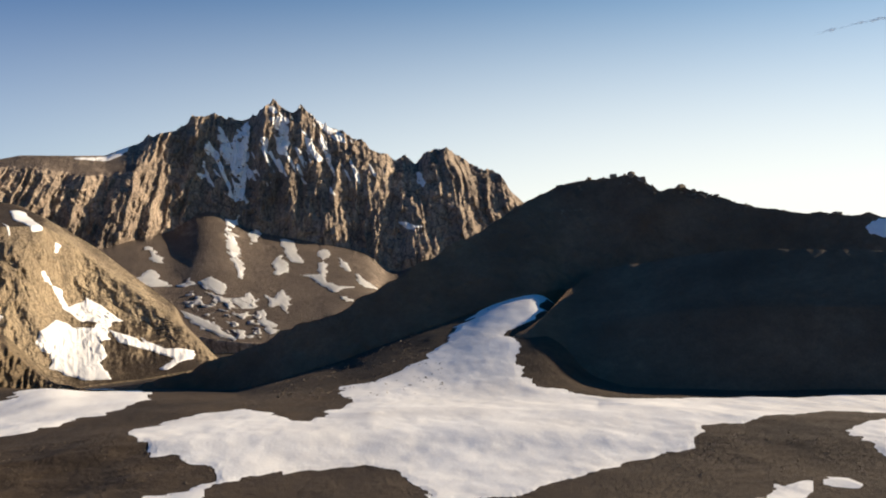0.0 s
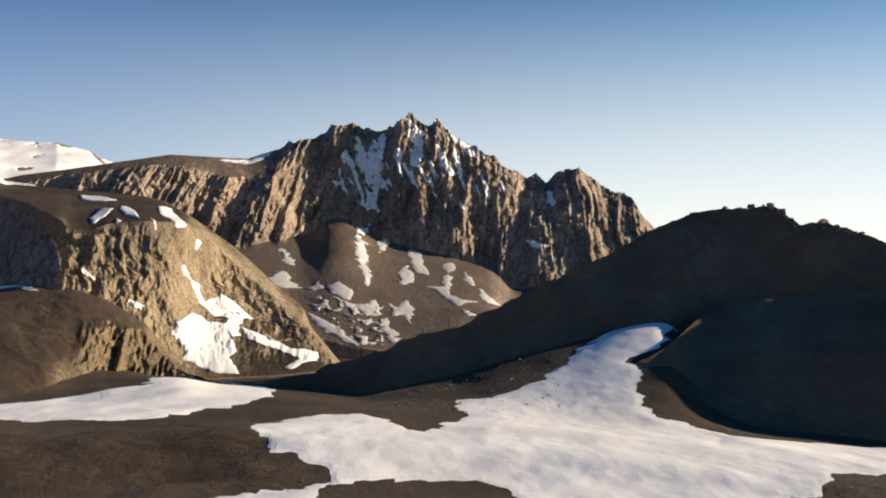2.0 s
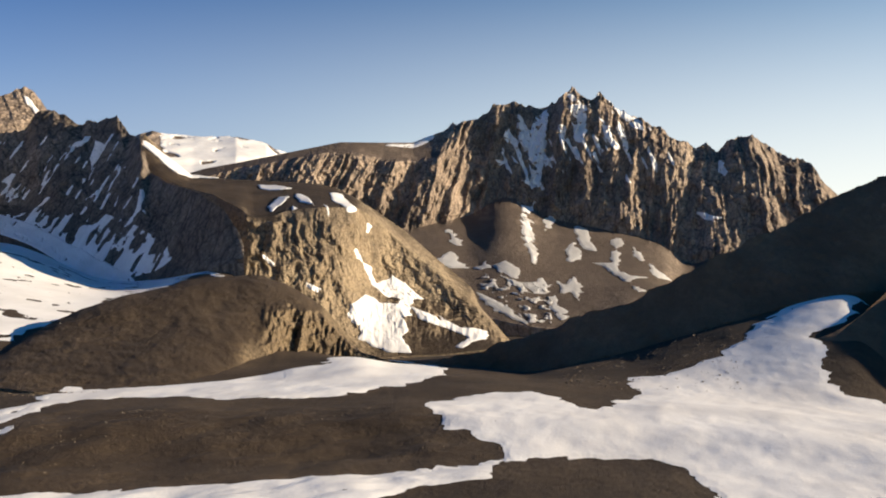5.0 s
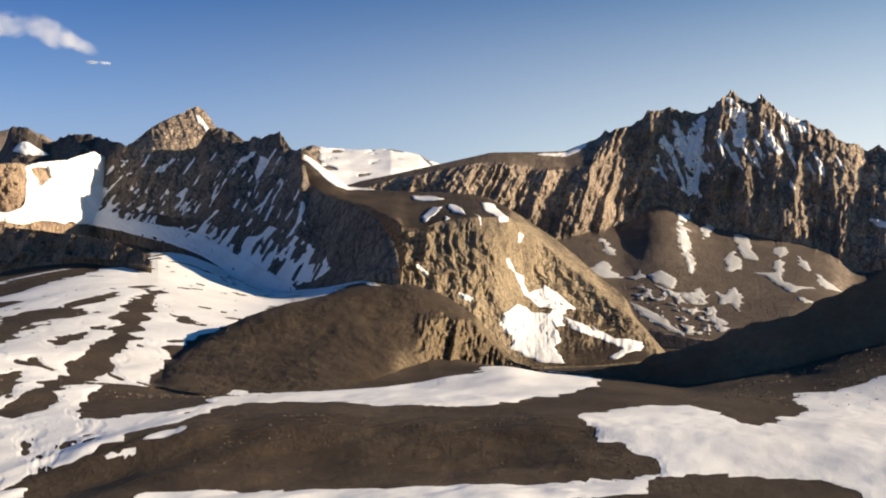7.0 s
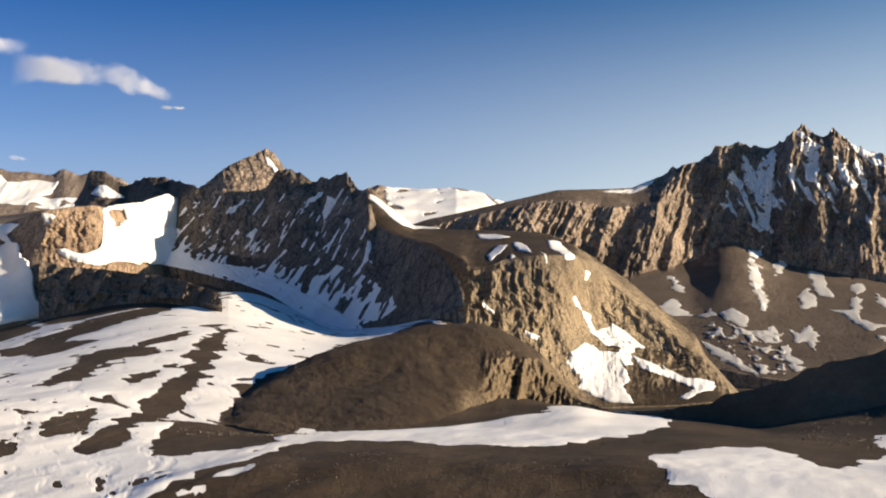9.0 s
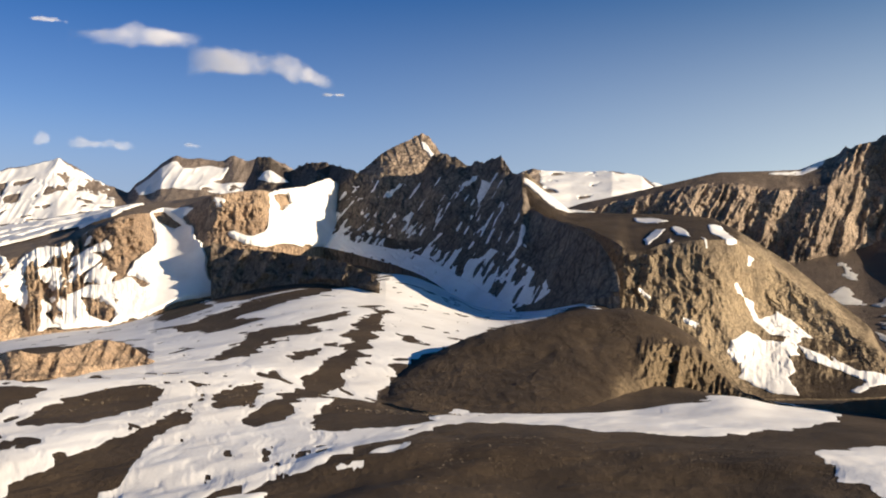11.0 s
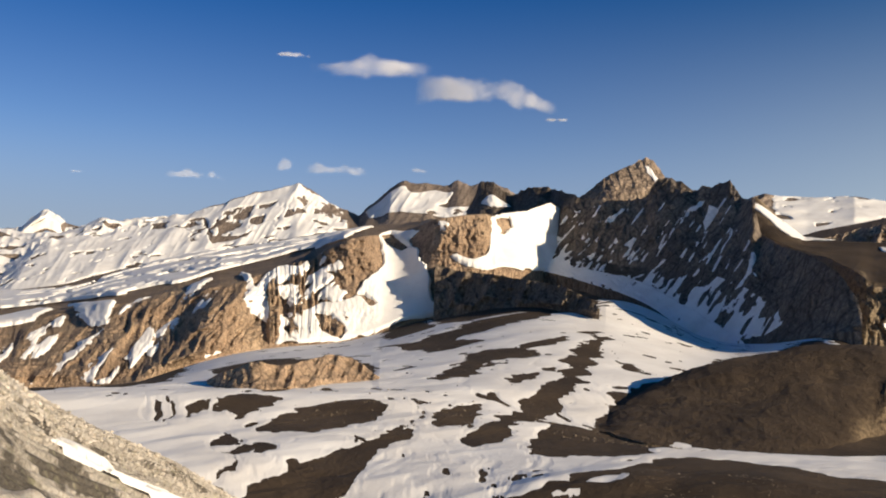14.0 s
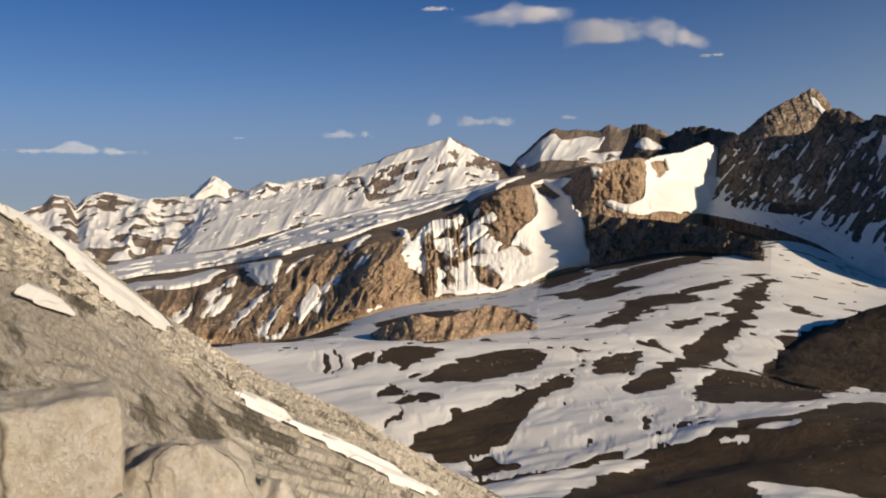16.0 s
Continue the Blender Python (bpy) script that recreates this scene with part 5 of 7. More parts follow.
land_object("cliff_bluff", BLUFF, 0.05, OCHRE, "sunlit ochre cliff under a flat brown plateau", "cliff", parts=(("cliff_face", 0, 2), ("bluff_top", 2, 4)))
land_object("brown_hill", BROWN_HILL, 0.06, HILLROCK, "rounded brown scree hill ending in an ochre crag", "hill", parts=(("hill_slope", 0, 2), ("back_slope", 2, 3)))
land_object("rock_ridge", CIRQUE, 0.05, SHADED_RIB, "dark shaded serrated rock ridge with snow streaks", "mountain", parts=(("rock_face", 0, 2), ("back_slope", 2, 3)))
land_object("pyramid_peak", PYRAMID, 0.04, RIB, "sunlit ochre pyramid peak behind a dark serrated ridge", "mountain", parts=(("rock_face", 0, 1), ("back_slope", 1, 2)))
land_object("plateau", SCARP, 0.06, TAN, "snow-streaked plateau above tan rock crags", "plateau", parts=(("crag_wall", 0, 2), ("plateau_top", 2, 4)))
land_object("rock_knoll", KNOB, 0.06, KNOLL, "dark rocky knoll before the snowy cirque", "hill", parts=(("rock_face", 0, 1), ("knoll_top", 1, 3)))
land_object("rock_outcrop", OUTCROP, 0.06, TAN, "rough brown rock outcrop among snowfields", "rock")
land_object("snowy_mountain", DOME, 0.06, FAR, "broad snow-covered mountain with brown rock ribs", "mountain", skirt=6.0)
land_object("far_range", RANGE, 0.06, FAR, "distant snow-streaked brown mountain range", "mountain", skirt=6.0)
land_object("far_peak", CONE, 0.06, FAR, "distant pointed peak white with snow", "mountain", skirt=6.0)
land_object("snow_ridge", SNOW_RIDGE, 0.06, FAR, "distant snow-covered ridge with a dark rocky end", "mountain")
land_object("granite_slope", SLAB, 0.1, GRANITE, "pale granite slope of slabs and rubble", "rock slope", skirt=2.0, parts=(("slab_face", 0, 1), ("back_slope", 1, 3)))


# ---------------------------------------------------------------- snow
snow_patch(MOUNTAIN, [(10.57, 2.627), (9.99, 2.225), (10.15, 1.796), (10.3, 1.505), (10.56, 1.273), (11.02, 1.215), (11.22, 1.476), (11.29, 1.734), (10.96, 1.941)], specks=(0.2, 22.0), ragged=(4.0, 14.0), lift=0.5, label="snow lying in the gullies of the rock mountain", group="snow patches on the mountain")
snow_patch(MOUNTAIN, [(11.67, 0.965), (10.79, 1.082), (11.21, 0.878), (10.88, 0.631), (10.68, 0.494), (11.01, 0.466), (11.44, 0.642), (11.74, 0.833)], specks=(0.2, 22.0), ragged=(4.0, 14.0), lift=0.5, label="snow lying in the gullies of the rock mountain", group="snow patches on the mountain")
snow_patch(MOUNTAIN, [(11.79, 2.097), (11.29, 1.872), (11.12, 1.672), (11.45, 1.605), (11.78, 1.697), (11.95, 1.89)], specks=(0.2, 22.0), ragged=(4.0, 14.0), lift=0.5, label="snow lying in the gullies of the rock mountain", group="snow patches on the mountain")
snow_patch(MOUNTAIN, [(12.54, 1.56), (11.88, 1.424), (12.14, 1.425)], specks=(0.2, 22.0), ragged=(4.0, 14.0), lift=0.5, label="snow lying in the gullies of the rock mountain", group="snow patches on the mountain")
snow_patch(MOUNTAIN, [(8.7, 2.045), (7.74, 2.246), (7.68, 1.857), (7.9, 1.68), (8.37, 1.67), (8.54, 1.819)], specks=(0.2, 22.0), ragged=(4.0, 14.0), lift=0.5, label="snow lying in the gullies of the rock mountain", group="snow patches on the mountain")
snow_patch(MOUNTAIN, [(9.4, 1.887), (9.02, 1.825), (8.92, 1.669), (9.27, 1.716)], specks=(0.2, 22.0), ragged=(4.0, 14.0), lift=0.5, label="snow lying in the gullies of the rock mountain", group="snow patches on the mountain")
snow_patch(MOUNTAIN, [(6.73, 1.89), (6.33, 1.911), (6.11, 1.821), (5.55, 1.745), (5.92, 1.719), (6.54, 1.779)], specks=(0.2, 22.0), ragged=(4.0, 14.0), lift=0.5, label="snow lying in the gullies of the rock mountain", group="snow patches on the mountain")
snow_patch(MOUNTAIN, [(6.92, 1.692), (6.54, 1.677), (6.73, 1.602)], specks=(0.2, 22.0), ragged=(4.0, 14.0), lift=0.5, label="snow lying in the gullies of the rock mountain", group="snow patches on the mountain")
snow_patch(MOUNTAIN, [(6.24, 2.966), (5.4, 2.941), (4.57, 2.839), (4.2, 2.262), (4.87, 2.138), (5.61, 2.395)], specks=(0.2, 22.0), ragged=(4.0, 14.0), lift=0.5, label="snow lying in the gullies of the rock mountain", group="snow patches on the mountain")
snow_patch(MOUNTAIN, [(8.89, 2.898), (8.32, 2.452), (8.51, 2.199)], specks=(0.2, 22.0), ragged=(4.0, 14.0), lift=0.5, label="snow lying in the gullies of the rock mountain", group="snow patches on the mountain")
snow_patch(MOUNTAIN, [(20.46, 2.87), (18.38, 2.928), (17.07, 3), (17.07, 2.754), (18.21, 2.669), (19.76, 2.78)], specks=(0.2, 22.0), ragged=(4.0, 14.0), lift=0.5, label="snow lying in the gullies of the rock mountain", group="snow patches on the mountain")
snow_patch(MOUNTAIN, [(-0.11, 2.094), (-0.7, 1.869), (-0.65, 1.783), (-0.1, 1.892)], specks=(0.2, 22.0), ragged=(4.0, 14.0), lift=0.5, label="snow lying in the gullies of the rock mountain", group="snow patches on the mountain")
snow_patch(MOUNTAIN, [(1.3, 1.493), (-0.44, 1.383), (-0.36, 1.328), (0.78, 1.409)], specks=(0.2, 22.0), ragged=(4.0, 14.0), lift=0.5, label="snow lying in the gullies of the rock mountain", group="snow patches on the mountain")
snow_patch(GROUND, [(60.53, 4.09), (55.26, 4.178), (53.19, 4.413), (46.8, 4.749), (45.18, 5.639), (42.03, 6.141), (39, 6.565), (37.03, 7.311), (36.11, 9.546), (33.36, 9.616), (28.77, 9.926), (28.78, 10.576), (32.04, 11.3), (36.1, 11.3), (40.77, 11.3), (45.12, 11.3), (43.7, 11.3), (43.55, 10.706), (44.18, 10.576), (48.38, 10.646), (51.73, 10.566), (53.1, 10.626), (55.5, 11.3), (57.6, 11.3), (60.06, 11.3), (62.87, 11.3), (67.79, 11.3), (69.2, 9.816), (71.98, 9.206), (74.7, 9.396), (77.04, 9.035), (76.06, 7.608), (73.72, 6.786), (70.65, 6.305), (67.89, 5.454), (64.39, 4.87), (62.28, 4.291)], holes=[
    [(61.04, 4.597), (60.16, 4.694), (57.7, 4.343), (58.76, 4.2), (61.23, 4.146)],
    [(65.8, 4.892), (64.37, 5.392), (62.25, 5.848), (59.77, 6.309), (56.96, 6.784), (54.87, 7.059), (54.6, 6.811), (56.62, 6.389), (58.2, 5.82), (58.92, 5.114), (60.86, 4.83), (62.98, 4.724)],
    [(62.22, 7.1), (61.51, 7.469), (61.86, 7.975), (60.45, 8.336), (57.29, 8.768), (56.24, 8.572), (56.6, 7.87), (59.4, 7.33)],
    [(53.64, 9.376), (52.44, 9.536), (51.41, 9.726), (50.06, 9.776), (47.08, 9.766), (47.41, 9.676), (49.73, 9.606), (50.74, 9.506), (50.74, 9.436), (53.13, 9.336)],
    [(53.66, 7.609), (52.11, 8.802), (50.08, 9.065), (50.76, 8.245), (51.61, 7.512), (53.15, 7.227)],
    [(51.96, 6.761), (50.77, 7.242), (48.75, 8.92), (47.43, 9.296), (45.47, 9.556), (44.82, 9.806), (42.62, 10.126), (43.88, 9.696), (44.2, 9.576), (44.52, 9.426), (46.13, 9.075), (48.43, 7.565), (49.43, 6.809), (51.11, 6.553)],
    [(46.13, 8.834), (44.21, 8.978), (42.64, 9.256), (40.8, 9.236), (39.9, 9.075), (37.83, 9.055), (40.5, 6.561), (42.65, 6.419), (44.22, 6.4), (46.14, 6.294), (47.61, 6.385), (47.94, 6.645), (46.79, 7.164)],
    [(49.24, 9.376), (46.76, 9.526), (45.47, 9.636), (47.09, 9.456), (48.74, 9.316)],
    [(55.17, 10.126), (52.76, 10.156), (50.73, 9.986), (51.75, 9.896), (54.14, 9.826)],
    [(48.4, 9.816), (45.46, 9.976), (45.78, 9.886), (47.74, 9.766)],
    [(67.1, 10.006), (64.29, 10.226), (61.12, 10.086), (60.06, 10.256), (58.66, 10.006), (56.92, 9.486), (60.08, 9.386), (61.49, 9.196), (63.61, 8.981), (66.06, 9.236)],
    [(71.68, 6.596), (68.55, 6.772), (65.75, 6.688), (65.75, 6.508), (67.86, 6.383), (70.65, 6.386)],
    [(67.17, 6.267), (63.64, 6.47), (63.29, 6.384), (65.77, 6.114)],
    [(63.77, 6.974), (62.15, 7.833), (56.72, 8.745), (57.03, 7.629), (60.75, 6.842)],
    [(69.53, 6.626), (66.06, 6.893), (65.88, 6.728), (68.89, 6.514)],
    [(68.04, 8.044), (65.17, 8.893), (62.85, 8.656), (65.44, 7.536)],
    [(71.66, 6.413), (67.31, 6.505), (66.97, 6.346), (70.42, 6.248)],
    [(70.69, 5.899), (68.86, 6.231), (65.16, 6.095), (67.04, 5.425)],
    [(44.55, 8.947), (43.69, 9.226), (42.47, 9.406), (40.83, 9.546), (39.18, 9.666), (36.48, 9.846), (33.74, 10.346), (30.97, 10.887), (28.16, 7.061), (38.18, 6.984), (39.18, 9.155), (41.5, 9.095)],
    [(57.23, 10.977), (55.52, 11.3), (53.77, 10.606), (54.46, 10.486), (56.18, 10.456)],
    [(57.01, 10.236), (54.96, 10.206), (52.9, 10.336), (50.48, 10.546), (48.03, 10.636), (46.63, 10.696), (46.63, 10.516), (48.72, 10.326), (50.46, 10.196), (51.86, 10.166), (52.89, 9.996), (54.95, 9.966)],
    [(57.72, 11.3), (56.36, 11.3), (54.31, 11.3), (53.61, 10.927), (54.63, 10.466), (56.34, 10.616)],
    [(72.04, 6.474), (70.6, 6.584), (68.2, 6.454), (65.39, 6.144), (66.94, 5.964), (67.54, 5.623), (69.66, 5.813), (71.45, 6.274)],
], specks=(0.08, 14.0), fine=0.7, rows=0.7, ragged=(5.0, 15.0), lift=0.35, group="snowfields in the valley", label="broad old snowfield on brown scree")
snow_patch(GROUND, [(77.53, 7.132), (75.87, 7.565), (74.16, 8.151), (71.5, 8.832), (69.05, 9.396), (67.51, 11.3), (65.91, 11.3), (66.8, 8.813), (65.44, 7.474), (66.67, 6.502), (65.64, 5.952), (66.87, 5.28), (69.74, 5.691), (72.86, 6.43), (74.66, 6.72)], broken=(0.36, 26.0, 90.0, 0.0), ragged=(5.0, 15.0), lift=0.35, group="snowfields in the valley", label="broad old snowfield on brown scree")
snow_patch(GROUND, [(62.65, 4.036), (60.53, 4.061), (57.01, 4.133), (51.82, 4.33), (50.4, 4.285), (51.82, 4.111), (55.27, 3.878), (58.78, 3.804), (61.59, 3.872)], ragged=(5.0, 15.0), lift=0.35, group="snowfields in the valley", label="broad old snowfield on brown scree")
snow_patch(GROUND, [(42.79, 9.176), (41.49, 9.246), (39.18, 9.266), (38.18, 9.165), (37.84, 9.095), (34.78, 9.045), (32.36, 8.978), (28.87, 9.045), (23.59, 9.008), (19.74, 10.104), (16.29, 8.915), (15.78, 7.961), (18.35, 7.108), (23.24, 6.377), (28.87, 6.218), (32.36, 6.566), (37.85, 6.576), (41.5, 6.013), (45.66, 4.976), (47.2, 4.958), (45.65, 6.115), (41.5, 6.263), (38.18, 9.065), (39.85, 9.055), (40.84, 9.125)], ragged=(5.0, 15.0), lift=0.35, group="snowfields in the valley", label="broad old snowfield on brown scree")
snow_patch(GROUND, [(44.41, 3.769), (42.48, 3.819), (33.75, 3.788), (28.87, 3.718), (24.29, 3.787), (18.34, 3.811), (16.28, 3.863), (13.5, 3.892), (13.9, 3.711), (18.34, 3.602), (21.83, 3.476), (42.49, 3.601)], ragged=(5.0, 15.0), lift=0.35, group="snowfields in the valley", label="broad old snowfield on brown scree")
snow_patch(GROUND, [(43.92, 4.98), (41.66, 5.194), (41.83, 5.013), (43.83, 4.867)], ragged=(5.0, 15.0), lift=0.35, group="snowfields in the valley", label="broad old snowfield on brown scree")
snow_patch(GROUND, [(46.19, 4.627), (44.56, 4.662), (45.66, 4.531)], ragged=(5.0, 15.0), lift=0.35, group="snowfields in the valley", label="broad old snowfield on brown scree")
snow_patch(GROUND, [(17.42, 5.551), (15.23, 6.318), (13.1, 6.502), (10.93, 6.623), (8.57, 6.292), (8.41, 5.802), (6.53, 5.628), (4.76, 6.902), (4.91, 7.6), (3.68, 7.606), (1.21, 7.837), (-0.58, 8.151), (-1.83, 8.403), (-2.03, 8.706), (-4.52, 8.869), (-2.87, 8.785), (-4.89, 9.3), (-6.91, 9.3), (-9.24, 9.3), (-8.44, 9.3), (-7.62, 8.505), (-6.47, 8.265), (-5.71, 8.145), (-5.49, 7.945), (-5.86, 7.685), (-6.66, 7.464), (-7.36, 7.284), (-9.76, 7.244), (-13.33, 6.974), (-17.33, 7.405), (-22.1, 7.616), (-28.01, 8.356), (-27.99, 6.972), (-22.08, 6.361), (-19.88, 5.962), (-17.94, 5.386), (-16.78, 4.794), (-16.27, 4.462), (-13.93, 4.186), (-11.54, 3.994), (-8.77, 3.828), (-5.25, 3.629), (-0.32, 3.598), (0.01, 3.779), (1.74, 3.984), (3.83, 4.112), (6.61, 4.086), (9.37, 3.993), (12.07, 3.942), (14.06, 3.838)]
    + [(15.36, 3.871), (13.05, 4.032), (13.2, 4.224), (14.34, 4.298), (15.92, 4.635)], ragged=(5.0, 15.0), lift=0.35, group="snowfields in the valley", label="broad old snowfield on brown scree")
snow_patch(GROUND, [(-25.02, 5.582), (-27.99, 6.417), (-27.94, 4.539), (-26.37, 4.555), (-25.95, 4.882)], ragged=(5.0, 15.0), lift=0.35, group="snowfields in the valley", label="broad old snowfield on brown scree")
snow_patch(GROUND, [(-20.47, 3.792), (-21.11, 3.869), (-22.13, 3.861), (-23.03, 3.934), (-22.71, 3.781), (-22.88, 3.664), (-21.34, 3.667), (-20.23, 3.616), (-20.09, 3.716)], ragged=(5.0, 15.0), lift=0.35, group="snowfields in the valley", label="broad old snowfield on brown scree")
snow_patch(GROUND, [(-23.88, 3.976), (-24.72, 4.04), (-25.66, 3.953), (-24.42, 3.918)], ragged=(5.0, 15.0), lift=0.35, group="snowfields in the valley", label="broad old snowfield on brown scree")
snow_patch(DARK_HILL, [(-26.15, 0.832), (-27.37, 1), (-28.21, 0.932), (-28.2, 0.704), (-26.49, 0.756)], ragged=(2.0, 10.0), lift=0.5, label="snow patch on the shoulder of the dark hill", group="snowfields in the valley")
snow_patch(SCARP, [(84.88, 2.785), (79.24, 2.908), (74.61, 2.649), (70.5, 2.865), (67.71, 2.999), (63.51, 2.841), (59.29, 2.729), (57.54, 2.734), (59.29, 2.076), (62.11, 2.233), (65.63, 2.254), (69.13, 2.102), (72.59, 2.086), (75.97, 2.241), (82.44, 2.366)], broken=(0.34, 75.0, 60.0, 0.0), rows=0.35, label="snow streaks on the flat plateau", ragged=(5.0, 20.0), lift=2.0, ease=0.35, group="snow on the plateau")
snow_patch(SCARP, [(82.29, 2.22), (79.27, 2.089), (76.64, 2.132), (75.97, 2.092), (76.98, 1.787), (79.27, 1.747), (81.82, 2.081)], label="snow patch in the tan crags", ragged=(5.0, 20.0), lift=2.0, ease=0.35, group="snow on the plateau")
snow_patch(SCARP, [(75.13, 2.089), (72.59, 1.985), (72.67, 1.729), (73.02, 1.403), (73.97, 1.235), (74.64, 1.657)], label="snow patch in the tan crags", ragged=(5.0, 20.0), lift=2.0, ease=0.35, group="snow on the plateau")
snow_patch(SCARP, [(77.03, 0), (76.19, 0.184), (75.34, 0.51), (74.32, 0.918), (73.12, 1.31), (74.16, 0.667), (75.36, 0.168)], label="snow patch in the tan crags", ragged=(5.0, 20.0), lift=2.0, ease=0.35, group="snow on the plateau")
snow_patch(SCARP, [(68.79, 1.891), (67.74, 2.07), (67.21, 2.07), (67.74, 1.83), (68.63, 1.595), (69.3, 1.257), (69.51, 1.238)], label="snow patch in the tan crags", ragged=(5.0, 20.0), lift=2.0, ease=0.35, group="snow on the plateau")
snow_patch(SCARP, [(70.56, 0.902), (69.16, 1.19), (69.51, 1.091), (69.16, 1.075), (70.04, 0.806)], label="snow patch in the tan crags", ragged=(5.0, 20.0), lift=2.0, ease=0.35, group="snow on the plateau")
snow_patch(SCARP, [(65.63, 2.105), (64.59, 1.478), (63.55, 0.68), (62.5, 0.376), (63.21, 0.307), (64.25, 0.752), (65.12, 1.334)], label="snow patch in the tan crags", ragged=(5.0, 20.0), lift=2.0, ease=0.35, group="snow on the plateau")
snow_patch(SCARP, [(79.63, 0.472), (78.32, 0.688), (78.32, 0.6), (79.31, 0.349)], label="snow patch in the tan crags", ragged=(5.0, 20.0), lift=2.0, ease=0.35, group="snow on the plateau")
snow_patch(SCARP, [(67.79, 0.187), (66.04, 0.035), (64.99, 0), (66.4, 0), (67.8, 0)], label="snow patch in the tan crags", ragged=(5.0, 20.0), lift=2.0, ease=0.35, group="snow on the plateau")
snow_patch(SCARP, [(79.3, 0.734), (75.31, 1.785), (70.53, 1.982), (67.74, 2.014), (63.52, 2.001), (64.24, 1.209), (65.69, 0.032), (69.2, 0), (75.36, 0.061)], broken=(0.7, 22.0, 120.0, 0.7), label="scattered snow between the tan crags", ragged=(5.0, 20.0), lift=2.0, ease=0.35, group="snow on the plateau")
snow_patch(BLUFF, [(21.9, 1.43), (21.63, 1.321), (20.94, 1.086), (20.61, 0.838), (19.58, 1.016), (18.91, 1.035), (17.74, 0.928), (18.41, 0.811), (18.59, 0.638), (18.42, 0.568), (18.93, 0.494), (18.67, 0.357), (18.95, 0.24), (18.45, 0.048), (19.98, 0.056), (21, 0.139), (21.68, 0.256), (21.67, 0.392), (22.42, 0.582), (22.28, 0.728), (21.65, 0.744), (21.31, 0.76), (20.46, 0.6), (19.26, 0.656), (19.09, 0.75), (19.94, 0.702), (20.79, 0.827), (21.29, 1.059)], ragged=(2.0, 12.0), lift=0.5, label="old snow banked against the ochre cliff", group="snow patches on the cliff")
snow_patch(BLUFF, [(18.42, 0.696), (16.91, 0.715), (16.42, 0.6), (16.74, 0.763), (15.26, 0.662), (13.63, 1.099), (13.8, 0.534), (15.28, 0.125), (15.61, 0.155), (14.78, 0.435), (15.92, 0.547), (16.92, 0.552), (17.92, 0.552)], ragged=(2.0, 12.0), lift=0.5, label="old snow banked against the ochre cliff", group="snow patches on the cliff")
snow_patch(BLUFF, [(27.34, 2.238), (26.53, 2.444), (25.94, 2.398), (26.54, 2.206), (27, 2.092)], ragged=(1.5, 9.0), lift=0.5, label="small old snow patch on the flat brown bluff top", group="snow patches on the cliff")
snow_patch(BLUFF, [(25.48, 2.534), (24.71, 2.324), (24.47, 2.086), (25.24, 2.201), (25.65, 2.412)], ragged=(1.5, 9.0), lift=0.5, label="small old snow patch on the flat brown bluff top", group="snow patches on the cliff")
snow_patch(BLUFF, [(23.56, 2.622), (22.79, 2.732), (21.87, 1.95), (22.46, 1.931), (23.32, 2.241)], ragged=(1.5, 9.0), lift=0.5, label="small old snow patch on the flat brown bluff top", group="snow patches on the cliff")
snow_patch(BLUFF, [(27.86, 2.849), (26.81, 2.825), (25.75, 2.718), (26.46, 2.646), (27.69, 2.718)], ragged=(1.5, 9.0), lift=0.5, label="small old snow patch on the flat brown bluff top", group="snow patches on the cliff")
snow_patch(BLUFF, [(23.95, 2.11), (23.67, 2.046), (23.43, 1.867), (23.68, 1.873)], ragged=(1.5, 9.0), lift=0.5, label="small old snow patch on the flat brown bluff top", group="snow patches on the cliff")
snow_patch(BLUFF, [(25.94, 2.23), (25.49, 2.033), (25.77, 1.99)], ragged=(1.5, 9.0), lift=0.5, label="small old snow patch on the flat brown bluff top", group="snow patches on the cliff")
snow_patch(BLUFF, [(21.19, 1.843), (20.92, 1.825), (21.09, 1.659), (21.33, 1.678)], ragged=(1.5, 9.0), lift=0.5, label="small old snow patch on the flat brown bluff top", group="snow patches on the cliff")
snow_patch(BLUFF, [(24.94, 0.915), (24.07, 0.902), (24.25, 0.838), (24.94, 0.851)], ragged=(1.5, 9.0), lift=0.5, label="small old snow patch on the flat brown bluff top", group="snow patches on the cliff")
snow_patch(BLUFF, [(27.62, 1.112), (26.85, 0.974), (26.99, 0.902), (27.62, 1.03)], ragged=(1.5, 9.0), lift=0.5, label="small old snow patch on the flat brown bluff top", group="snow patches on the cliff")
snow_patch(BLUFF, [(35.14, 2.972), (34.51, 2.801), (33.12, 2.959), (31.72, 2.999), (30.14, 2.999), (31.37, 2.892), (32.6, 2.47), (33.64, 2.566), (34.51, 2.633)], ragged=(1.5, 14.0), lift=0.6, label="sunlit snow strip along the end of the ridge", group="snow patches on the cliff")
snow_patch(CIRQUE, [(46.74, 1.601), (44.62, 1.719), (44.25, 1.342), (43.18, 1.042), (41.42, 0.676), (39.7, 1.082), (38.32, 1.094), (36.94, 1.01), (35.25, 1.022), (34.23, 0.944), (33.23, 0.838), (32.89, 0.5), (33.88, 0.14), (35.88, 0), (37.57, 0), (39.63, 0), (41.03, 0), (41.75, 0.084), (43.16, 0.23), (45.97, 0), (48.78, 0), (48.82, 1.052)], broken=(0.32, 6.5, 50.0, 0.75), thin=0.7, label="streaked snow on the shaded foot of the rock ridge", ragged=(3.0, 18.0), lift=0.5, group="snow patches on the rock ridge")
